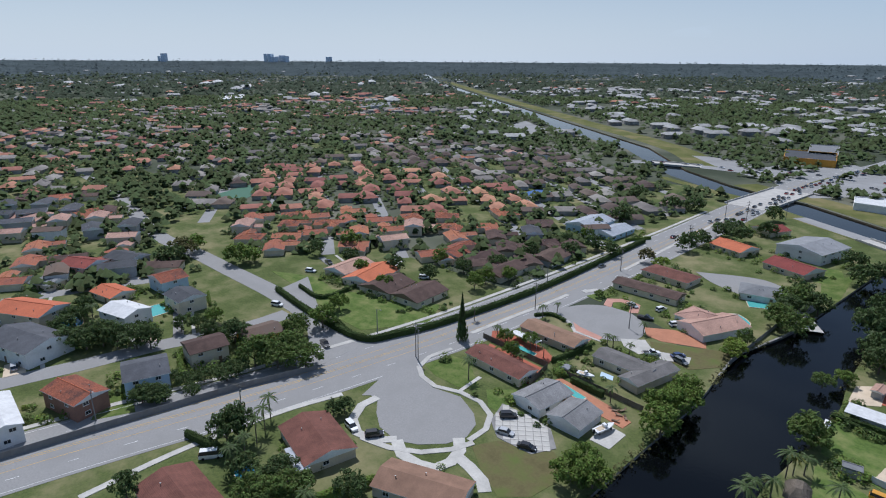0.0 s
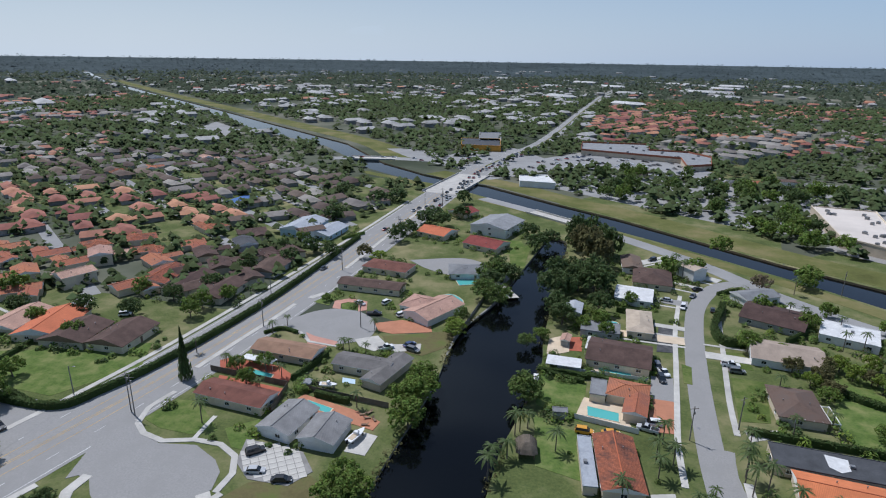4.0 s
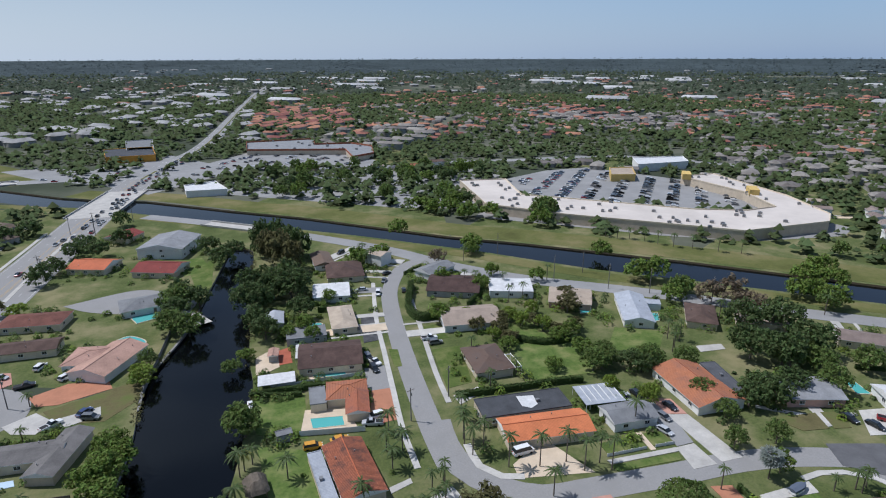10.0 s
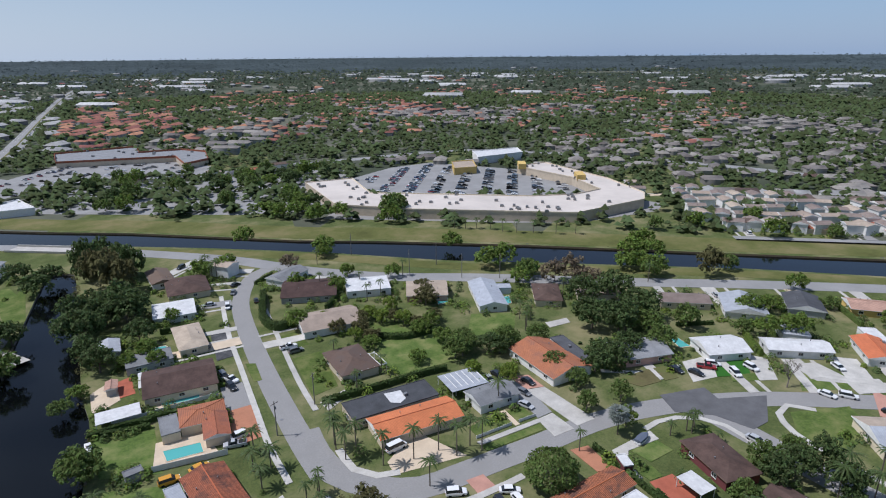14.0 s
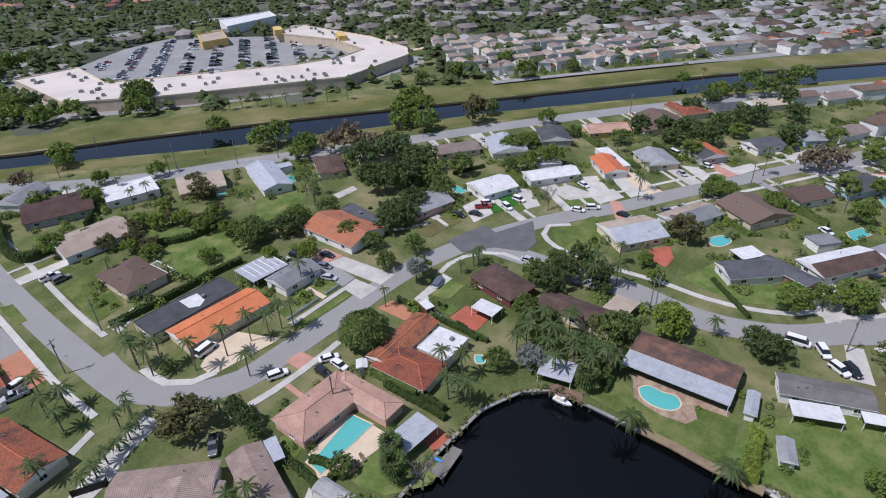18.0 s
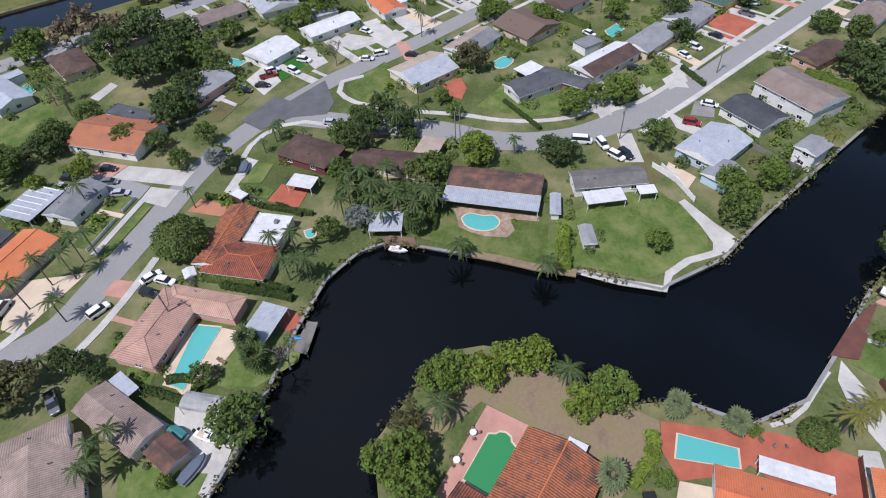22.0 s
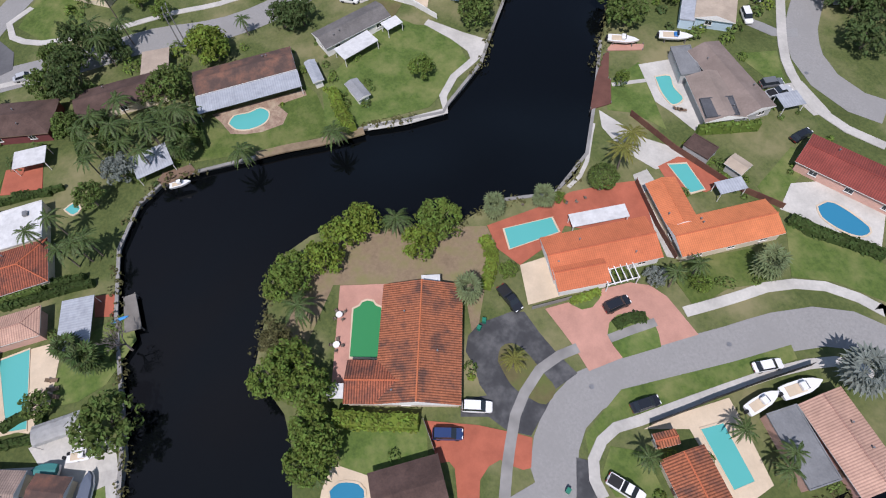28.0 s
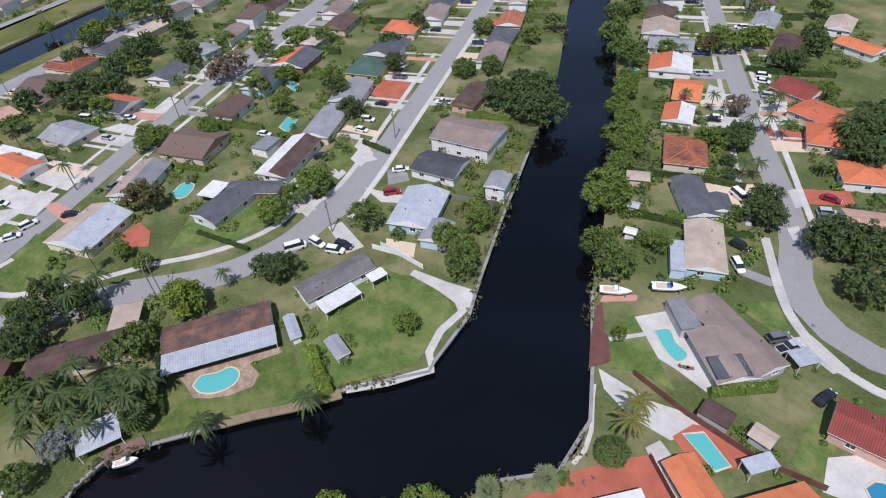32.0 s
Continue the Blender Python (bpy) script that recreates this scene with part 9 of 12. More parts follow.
car(225.23, 32.47, -112, "sedan", "car_white", 0.09)
car(169.12, -21.61, -97, "sedan", "car_black", 0.09)
car(258.25, 5.9, -156, "sedan", "car_black", 0.09)
car(99.12, -113.19, 174, "van", "car_white", 0.09)
car(84.43, -99.72, -163, "suv", "car_black", 0.09)
car(84.74, -126.53, -127, "suv", "car_silver", 0.09)
car(82.87, -124.88, -138, "suv", "car_grey", 0.09)
car(80.58, -116.54, 146, "sedan", "car_grey", 0.09)
car(190.94, -8.19, -130, "sedan", "car_white", 0.09)
car(183.85, -40.62, -129, "suv", "car_white", 0.09)
car(151.2, -40.46, -106, "sedan", "car_white", 0.09)
car(132.64, -134.33, -129, "sedan", "car_black", 0.09)
car(144.88, -165.26, -141, "sedan", "car_white", 0.09)
car(121.57, -124.64, 179, "sedan", "car_grey", 0.09)
car(172.44, 58.09, -62, "suv", "car_white", 0.09)
car(221.2, -57.31, -138, "sedan", "car_white", 0.09)
car(216.91, -63.72, -87, "suv", "car_white", 0.09)
boat(85.88, 33.27, -95, 4.2, 1.4, 0.2)
boat(80.04, -76.42, -120, 7.2, 2.5, 0.8, "blue_tarp", "white motorboat under a blue canvas cover")
boat(83.98, -65.71, -123, 6.7, 2.3, 0.8)
boat(5.94, -44.51, -83, 6.2, 2.1, 0.9)
boat(5.53, -51.19, -94, 7.0, 2.4, 0.9)
boat(38.44, 55.69, -103, 5.3, 1.8, 0.8)
boat(-2.1, 155.57, -88, 4.5, 1.5, 0.2)
dock([(69.8, -50.0), (76.7, -54.9), (83.0, -60.6), (83.0, -61.9), (76.0, -57.8), (75.4, -58.0), (69.5, -54.8)], "red_wood", "long red-brown timber dock beside the canal")
dock([(83.6, -61.5), (84.9, -63.5), (81.9, -69.9), (80.4, -68.9)], "pink_paver", "pink paved landing beside the dock")
slab("patio", [(67.5, 52.4), (66.4, 48.5), (61.8, 49.1), (63.1, 52.7)], 0.0, 0.097, "red_paver", "patio of red pavers behind the house", "patio")
slab("patio", [(41.3, 60.7), (38.5, 51.5), (34.8, 51.5), (36.6, 59.2)], 0.0, 0.0805, "concrete", "patio of concrete behind the house", "patio")
slab("patio", [(42.1, 69.5), (35.7, 51.4), (28.8, 51.9), (35.9, 69.5)], 0.0, 0.074, "concrete", "patio of concrete behind the house", "patio")
dock([(89.4, 37.7), (90.7, 36.4), (90.6, 30.6), (88.2, 29.8), (87.3, 36.9)], "wood", "weathered wooden landing under the boat shelter")
slab("lawn", [(49.8, 78.1), (53.7, 72.9), (45.7, 71.6), (43.0, 74.6)], 0.0, 0.071, "lawn", "short mown green lawn", "lawn")
thatched_hut(-2.6, 120.6, 95.69, 7.01, 5.23)
pergola(71.21, 150.63, 177.67, 10.45, 8.28)
pergola(90.14, 125.46, 171.05, 9.25, 7.15)
lounger(53.74, 60.49, 70)
lounger(52.11, 60.39, 80)
lounger(50.75, 60.37, 60)
kayak(60.61, 48.45, 95)
wheelie_bin(34.2, -9.62, 40)
wheelie_bin(35.09, -10.95, 60)
tent(44.07, 58.9, 88.03, 7.69, 3.62)
bare_tree(54.04, 47.0, 6.5)
bare_tree(164.33, 70.65, 7.5)
wheelie_bin(5.71, -11.52, 30)
dock([(57.8, 47.9), (65.0, 47.3), (65.0, 45.1), (57.5, 44.9)], "grey_wood", "grey timber dock in the water")
car(11.49, 131.96, -3, "suv", "car_yellow", 0.09)
car(18.2, 132.6, 7, "sedan", "car_yellow", 0.09)
car(19.93, 127.66, -6, "sedan", "car_white", 0.09)
hedge([(74.5, 68.5), (73.4, 61.4), (71.8, 53.3)], 1.6, 1.6)
hedge([(1.1, 160.1), (12.0, 156.9)], 1.4, 1.5)
hedge([(97.4, 65.6), (94.9, 58.4)], 1.4, 1.4)
hedge([(116.3, -44.5), (121.7, -56.4)], 1.5, 1.5)
hedge([(148.0, 15.9), (135.1, 4.9)], 1.2, 1.2)
hedge([(-122.4, 47.7), (-108.0, 49.9)], 1.8, 2.0)
hedge([(46.1, 72.6), (45.2, 67.2), (44.8, 62.9), (48.3, 62.6)], 1.5, 1.5)
boat(38.8, 55.27, -105, 4.9, 1.7, 0.6)
covered_boat(33.1, 56.1, -20, 5.6, 2.0, "blue_grey_cover", "boat under a slate-blue fitted cover")
covered_boat(38.6, 61.9, 70, 4.0, 2.2, "teal_cover", "small boat under a teal canvas cover")
palm(32.35, 71.99, 7.0, 2.6, "palm0")
palm(29.73, 70.25, 7.0, 2.6, "palm0")
palm(28.41, 70.94, 7.0, 2.6, "palm0")
palm(35.17, 70.12, 7.0, 2.6, "palm0")
tree(47.02, 82.17, 1.8, "d", 3.2)
tree(30.3, 59.73, 1.4, "b", 2.2)
slab("lawn", [(32.5, 69.7), (33.0, 53.7), (25.8, 54.0), (25.4, 65.7)], 0.0, 0.078, "lawn", "short mown green lawn", "lawn")
slab("patio", [(43.7, 65.0), (44.0, 55.3), (38.8, 51.7), (33.0, 52.7), (32.8, 60.3)], 0.0, 0.06, "concrete", "patio of concrete behind the house", "patio")
palm(99.87, 41.97, 8.3, 3.6, "palm1")
palm(98.2, 35.87, 7.7, 3.0, "palm0")
tree(18.11, 298.65, 5.5, "d", 15.0)
tree(23.17, 285.76, 5.5, "d", 15.0)
tree(11.56, 288.29, 5.5, "d", 15.0)
tree(26.86, 278.8, 5.5, "d", 15.0)
tree(9.42, 242.2, 5.5, "d", 11.0)
tree(17.09, 240.77, 5.5, "d", 11.0)
tree(2.19, 234.15, 5.5, "d", 11.0)
tree(20.27, 232.25, 5.5, "d", 11.0)
tree(4.72, 221.15, 5.5, "d", 11.0)
tree(117.61, 116.65, 3.4, "a", 5.5)
tree(126.27, 133.02, 3.4, "a", 5.5)
tree(105.02, 146.14, 3.4, "a", 5.5)
tree(116.48, 106.65, 3.0, "a", 5.0)
palm(133.94, 150.11, 7.0, 2.4, "palm0")
palm(129.08, 141.85, 7.0, 2.4, "palm0")
palm(91.3, 217.45, 7.0, 2.4, "palm0")
palm(53.15, 266.87, 7.0, 2.4, "palm0")
palm(54.37, 257.04, 7.0, 2.4, "palm0")
tree(105.87, 256.15, 4.0, "b", 6.5)
tree(91.46, 212.64, 4.0, "b", 6.5)
tree(65.48, 189.95, 4.0, "b", 6.5)
palm(122.85, 73.91, 5.0, 1.8, "palm0")
palm(122.74, 75.33, 5.0, 1.8, "palm0")
tree(108.03, 167.19, 3.0, "olive", 4.0)
tree(100.31, 166.38, 3.0, "olive", 4.0)
tree(95.93, 174.66, 3.0, "olive", 4.0)
tree(82.56, 166.87, 3.0, "olive", 4.0)
tree(85.56, 181.07, 3.0, "olive", 4.0)
tree(76.19, 189.75, 2.6, "c", 4.0)
tree(77.69, 169.87, 2.6, "c", 4.0)
tree(18.36, 200.94, 2.8, "b", 4.5)
tree(20.08, 190.61, 2.8, "b", 4.5)
tree(12.43, 195.34, 2.8, "b", 4.5)
tree(241.59, 104.84, 4.0, "b", 7.0)
tree(210.84, 99.41, 4.0, "b", 7.0)
tree(206.67, 148.07, 4.0, "a", 7.0)
tree(242.09, 134.1, 4.0, "a", 7.0)
tree(232.29, 88.98, 3.2, "a", 5.0)
tree(187.32, 95.96, 3.2, "a", 5.0)
tree(133.07, -142.53, 4.0, "dry", 6.0)
tree(119.33, -131.58, 4.0, "d", 6.5)
tree(117.49, -128.49, 4.0, "d", 6.5)
tree(122.4, -122.3, 3.6, "b", 5.0)
tree(120.38, -126.05, 3.6, "b", 5.0)
tree(111.8, -121.0, 2.4, "d", 3.0)
tree(106.88, -116.92, 2.4, "d", 3.0)
tree(93.22, -114.69, 3.8, "d", 6.5)
tree(90.08, -109.9, 3.8, "d", 6.5)
tree(86.82, -110.09, 3.8, "d", 6.5)
tree(93.18, -105.76, 2.4, "a", 3.4)
tree(167.67, -179.84, 4.6, "b", 7.0)
tree(167.63, -184.97, 4.6, "b", 7.0)
tree(160.2, -202.36, 4.0, "d", 7.0)
tree(152.5, -195.31, 4.0, "d", 7.0)
tree(149.49, -177.06, 4.0, "d", 7.0)
tree(145.43, -177.76, 4.0, "d", 7.0)
tree(126.38, -171.94, 3.0, "b", 5.0)
tree(102.82, -156.0, 5.4, "d", 8.0)
tree(94.29, -150.8, 5.4, "d", 8.0)
tree(101.15, -162.27, 5.4, "d", 8.0)
tree(108.64, -168.26, 5.4, "d", 8.0)
tree(97.48, -150.67, 5.4, "d", 8.0)
tree(176.67, -175.2, 4.4, "b", 7.0)
tree(169.38, -171.98, 4.4, "b", 7.0)
tree(171.65, -165.85, 4.0, "olive", 6.0)
tree(75.46, -113.85, 4.6, "d", 7.0)
tree(72.01, -116.51, 4.6, "d", 7.0)
tree(214.63, -158.82, 4.0, "a", 7.0)
tree(203.13, -148.12, 4.0, "a", 7.0)
tree(217.59, -166.45, 4.0, "a", 7.0)
palm(171.21, -153.65, 6.0, 2.6, "palm0")
palm(172.66, -151.21, 6.0, 2.6, "palm0")
palm(137.95, -137.95, 6.0, 2.6, "palm0")
palm(143.46, -132.0, 6.0, 2.6, "palm0")
palm(121.94, -137.84, 6.0, 2.6, "palm0")
palm(127.91, -152.09, 6.0, 2.6, "palm0")
palm(119.75, -141.84, 6.0, 2.8, "palm0")
palm(115.22, -143.38, 6.0, 2.8, "palm0")
palm(105.16, -119.02, 6.0, 2.8, "palm0")
palm(103.56, -122.07, 6.0, 2.8, "palm0")
palm(128.47, -154.82, 6.0, 2.8, "palm0")
palm(96.59, -138.13, 6.0, 2.8, "palm0")
palm(107.84, -155.87, 8.0, 4, "palm0")
palm(107.98, -162.27, 8.0, 4, "palm0")
palm(103.93, -153.35, 8.0, 4, "palm0")
hedge([(154.6, -167.2), (144.8, -177.1), (136.6, -187.9)], 1.6, 1.8)
hedge([(121.0, -95.1), (114.9, -103.3), (107.5, -111.8), (101.3, -117.1)], 1.4, 1.8)
hedge([(107.0, -82.6), (102.3, -88.4), (96.7, -93.1)], 1.4, 1.6)
hedge([(90.1, -99.1), (85.7, -105.0)], 1.4, 1.6)
slab("driveway", [(126.5, -145.4), (134.1, -153.9), (131.6, -162.1), (121.7, -154.1)], 0.0, 0.0935, "concrete", "concrete driveway beside the house", "driveway")
slab("driveway", [(95.1, -129.8), (89.0, -139.1), (84.2, -135.4), (89.6, -126.2)], 0.0, 0.107, "red_paver", "red paver driveway beside the house", "driveway")
slab("driveway", [(123.2, -144.4), (115.2, -152.2), (110.5, -147.8), (116.1, -140.6)], 0.0, 0.1055, "red_paver", "red paver driveway beside the house", "driveway")
slab("driveway", [(152.2, -149.9), (146.6, -151.3), (136.1, -142.5), (138.0, -139.1), (143.7, -140.4)], 0.0, 0.104, "concrete", "concrete driveway beside the house", "driveway")
slab("driveway", [(107.0, -110.7), (100.8, -118.8), (97.3, -116.4), (103.2, -108.7)], 0.0, 0.1075, "cream_paver", "cream paver driveway beside the house", "driveway")
slab("driveway", [(136.2, -135.0), (130.9, -141.0), (126.1, -137.0), (130.8, -130.3)], 0.0, 0.111, "concrete", "concrete driveway beside the house", "driveway")
slab("driveway", [(202.8, -47.1), (214.7, -58.4), (201.2, -63.4), (186.6, -51.0)], 0.0, 0.1245, "red_paver", "red paver driveway beside the house", "driveway")
car(147.79, -168.34, -133, "suv", "car_white", 0.09)
car(88.38, -131.78, -151, "sedan", "car_red", 0.09)
palm(225.88, 13.65, 11.0, 2.6, "palm0")
palm(192.64, 48.12, 11.0, 2.6, "palm0")
palm(325.59, 55.78, 11.0, 2.6, "palm0")
tree(317.85, 44.94, 5.0, "c", 7.0)
tree(201.28, 22.05, 3.6, "b", 5.5)
tree(204.33, 26.23, 3.6, "b", 5.5)
tree(-165.69, 165.29, 4.0, "d", 6.5)
tree(-148.87, 168.52, 4.0, "d", 6.5)
tree(-143.41, 184.7, 4.0, "d", 6.5)
tree(-135.76, 199.43, 4.0, "d", 6.5)
tree(-133.17, 223.55, 4.0, "d", 6.5)
tree(-130.24, 250.78, 4.0, "d", 6.5)
tree(-192.34, 162.84, 4.0, "d", 6.5)
tree(-210.84, 158.0, 4.0, "d", 6.5)
tree(-122.88, 189.37, 3.6, "b", 6.0)
tree(-155.22, 148.13, 3.6, "b", 6.0)
tree(-177.38, 156.14, 3.6, "b", 6.0)
tree(-127.83, 270.56, 3.6, "b", 6.0)
tree(-158.89, 187.69, 3.6, "b", 6.0)
pergola(33.04, -35.4, 82.66, 5.5, 2.74)
garden_table(40.78, 13.73, 20)
garden_table(45.88, 11.7, 60)
lounger(62.44, -66.12, 60)
lounger(61.85, -66.67, 60)
slab("patio", [(7.5, 187.3), (12.1, 188.5), (11.7, 177.6), (6.6, 177.3)], 0.0, 0.0865, "red_paver", "brick-red terrace beside the water garden", "patio")
slab("driveway", [(38.9, 107.6), (39.9, 102.2), (31.8, 100.9), (25.9, 98.2), (21.9, 97.3), (19.5, 101.4), (29.0, 104.3)], 0.0, 0.0885, "concrete", "long concrete driveway beside a row of palms", "driveway")
slab("path", [(25.4, 111.8), (30.8, 113.2), (30.8, 111.5), (25.3, 109.8)], 0.0, 0.0935, "concrete", "concrete path from the house to the drive", "path")
slab("driveway", [(52.5, 142.1), (61.5, 144.2), (60.8, 140.8), (52.8, 137.2)], 0.0, 0.0915, "concrete", "concrete strip from the house to the street", "driveway")
slab("driveway", [(66.2, 93.4), (70.6, 92.8), (70.5, 88.3), (65.8, 88.5)], 0.0, 0.0955, "pink_paver", "pink paved drive apron beside the street", "driveway")
slab("path", [(60.3, 88.9), (61.7, 89.0), (60.5, 81.8), (59.3, 81.9)], 0.0, 0.0955, "pink_paver", "pink paved path to the front door", "path")
palm(22.5, 101.0, 3.2, 2.2, "palm0")
palm(24.9, 101.0, 3.6, 2.2, "palm1")
palm(27.8, 102.0, 4.0, 2.2, "palm0")
palm(30.8, 102.7, 3.2, 2.2, "palm1")
palm(33.6, 103.5, 3.6, 2.2, "palm0")
palm(36.1, 104.3, 4.0, 2.2, "palm1")
palm(46.2, 95.1, 4.0, 1.8, "palm0")
palm(47.4, 93.0, 4.0, 1.8, "palm0")
fence([(20.0, 100.7), (24.7, 97.4), (25.5, 98.3)], 1.8, "black", "dark screen fence beside the driveway")
ribbon("path", [(74.2, -57.6), (73.3, -60.9), (72.3, -64.6)], 1.0, 0.0, 0.118, "concrete", "narrow concrete path from the terrace to the dock", category="path", smooth=False)
slab("patio", [(155.6, 34.9), (160.5, 30.3), (154.5, 27.5), (148.4, 28.2), (150.6, 33.4)], 0.0, 0.0925, "red_paver", "brick-red walled terrace beside the house", "patio")
slab("patio", [(124.4, -27.2), (119.1, -33.1), (114.7, -30.9), (120.3, -25.8)], 0.0, 0.0945, "cream_paver", "cream paved yard before the blue house", "patio")
fence([(121.8, -25.1), (117.6, -27.8), (112.3, -30.2)], 1.7, "white_wall", "white panel wall round the yard")
fence([(132.3, -48.3), (126.9, -53.3), (123.9, -57.6)], 1.6, "grey_wood", "weathered grey board fence between gardens")
slab("lawn", [(130.7, -47.6), (123.3, -56.5), (118.1, -52.3), (120.2, -47.1), (124.9, -45.1)], 0.0, 0.0655, "dry_lawn", "dry yellowing mown lawn", "lawn")
tree(104.3, 35.6, 2.6, "d", 4.0)
tree(101.3, 44.6, 2.6, "a", 4.0)
tree(108.3, 46.6, 2.6, "d", 4.0)
tree(97.3, 29.6, 2.6, "a", 4.0)
tree(112.3, 35.6, 2.6, "a", 4.0)
tree(128.3, 39.6, 2.6, "d", 4.0)
garden_chair(50.9, -34.7, 40)
garden_chair(50.4, -36.6, 110)
garden_chair(50.6, -38.5, 180)
garden_chair(53.9, -27.1, 250)
garden_chair(51.2, -41.8, 320)
slab("driveway", [(182.1, 55.9), (181.6, 51.5), (169.9, 44.6), (169.5, 49.3)], 0.0, 0.1138, "pink_paver", "pinkish paved drive beside the house", "driveway")
slab("driveway", [(154.4, -6.4), (152.5, -11.9), (143.9, -14.2), (144.7, -9.3)], 0.0, 0.1151, "concrete", "pale concrete drive to the street", "driveway")
slab("driveway", [(222.1, 41.5), (223.4, 34.8), (211.9, 25.7), (209.7, 29.1)], 0.0, 0.1164, "concrete", "concrete drive before the grey-roofed house", "driveway")
slab("driveway", [(229.0, 30.7), (229.4, 25.8), (221.2, 22.9), (220.6, 28.1)], 0.0, 0.1177, "concrete", "concrete drive beside the red-roofed house", "driveway")
slab("driveway", [(167.1, -28.8), (167.2, -34.5), (160.1, -36.2), (160.3, -30.7)], 0.0, 0.1190, "concrete", "pale concrete drive to the street", "driveway")
slab("driveway", [(159.2, -21.5), (162.1, -24.7), (157.5, -26.1), (155.2, -23.2)], 0.0, 0.1203, "concrete", "pale concrete drive to the street", "driveway")
slab("driveway", [(153.3, -37.0), (152.8, -42.3), (145.3, -41.0), (146.0, -34.9)], 0.0, 0.1216, "dark_concrete", "stained concrete drive beside the house", "driveway")
slab("driveway", [(148.1, -28.6), (142.8, -33.5), (138.3, -38.4), (136.1, -36.0), (139.4, -30.7)], 0.0, 0.1229, "concrete", "concrete drive behind the hedge", "driveway")
slab("driveway", [(135.4, -15.1), (135.8, -18.9), (123.7, -21.3), (123.2, -16.7)], 0.0, 0.1242, "concrete", "pale concrete drive full of cars", "driveway")
slab("driveway", [(108.3, -110.5), (101.8, -120.9), (92.0, -113.6), (94.2, -109.3), (100.2, -110.6), (104.3, -107.8)], 0.0, 0.1255, "cream_paver", "cream paved drive beside the dark-roofed house", "driveway")
slab("driveway", [(80.6, -94.5), (76.6, -97.0), (73.0, -98.8), (72.0, -102.5), (69.6, -100.9), (72.3, -96.2), (77.8, -93.3)], 0.0, 0.1125, "old_asphalt", "grey asphalt drive curving to the street", "driveway")
slab("driveway", [(84.8, -114.2), (84.6, -117.4), (80.4, -115.4), (80.7, -112.0)], 0.0, 0.1138, "concrete", "concrete drive apron beside the street", "driveway")
slab("driveway", [(96.2, -126.2), (95.7, -129.4), (89.4, -125.8), (89.8, -122.0)], 0.0, 0.1151, "concrete", "concrete drive apron beside the street", "driveway")
slab("path", [(179.3, -28.3), (181.3, -29.6), (176.3, -35.9), (174.6, -35.0)], 0.0, 0.1164, "concrete", "narrow concrete path between two lawns", "path")
slab("path", [(59.3, 194.3), (64.3, 194.8), (63.9, 192.1), (58.8, 191.3)], 0.0, 0.1177, "concrete", "narrow concrete path to the front door", "path")
slab("path", [(63.1, 183.8), (73.6, 183.6), (72.8, 180.8), (62.6, 180.8)], 0.0, 0.1190, "concrete", "narrow concrete path to the front door", "path")
slab("path", [(139.1, 142.3), (148.1, 140.6), (146.6, 137.2), (137.6, 138.4)], 0.0, 0.1203, "concrete", "narrow concrete path to the front door", "path")
slab("path", [(141.4, 102.6), (144.8, 102.2), (141.4, 93.9), (138.6, 94.3)], 0.0, 0.1216, "concrete", "narrow concrete path across the lawn", "path")
slab("path", [(181.7, 78.0), (184.6, 76.7), (178.0, 67.6), (174.5, 68.6)], 0.0, 0.1229, "concrete", "narrow concrete path across the lawn", "path")
slab("driveway", [(181.9, 63.3), (190.4, 57.1), (185.7, 51.6), (176.9, 57.1)], 0.0, 0.1242, "concrete", "broad concrete drive to the street", "driveway")
slab("driveway", [(226.4, 26.1), (236.3, 18.9), (232.1, 15.4), (221.5, 22.4)], 0.0, 0.1255, "concrete", "broad concrete drive to the street", "driveway")
slab("driveway", [(251.4, 8.0), (264.1, 0.2), (259.1, -3.0), (246.3, 4.6)], 0.0, 0.1125, "concrete", "broad concrete drive to the street", "driveway")
ribbon("pavement", [(178.3, 68.1), (183.7, 59.9), (193.2, 50.9), (208.6, 39.2), (227.8, 23.4), (248.3, 6.7), (274.0, -11.0)], 1.4, 0.0, 0.1475, "concrete", "concrete pavement along the far side of the street", "structure", "pavement")
h = house(98.4, -79.8, 40, 3.0, 2.6, 2.1, "g", "wht", "white_wall", name="garden_shed", label="small white garden shed on the lawn", windows=False)
h = house(106.5, -86.5, 40, 3.0, 2.6, 2.1, "g", "sil", "white_wall", name="garden_shed", label="small pale metal garden shed on the lawn", windows=False)
h = house(72.8, 75.8, 40, 3.0, 2.6, 2.1, "g", "wht", "white_wall", name="garden_shed", label="small white garden shed beside the hedge", windows=False)
fence([(4.0, 163.9), (17.6, 163.1), (30.9, 162.6)], 1.2, "white_wall", "white boundary wall between the plots")
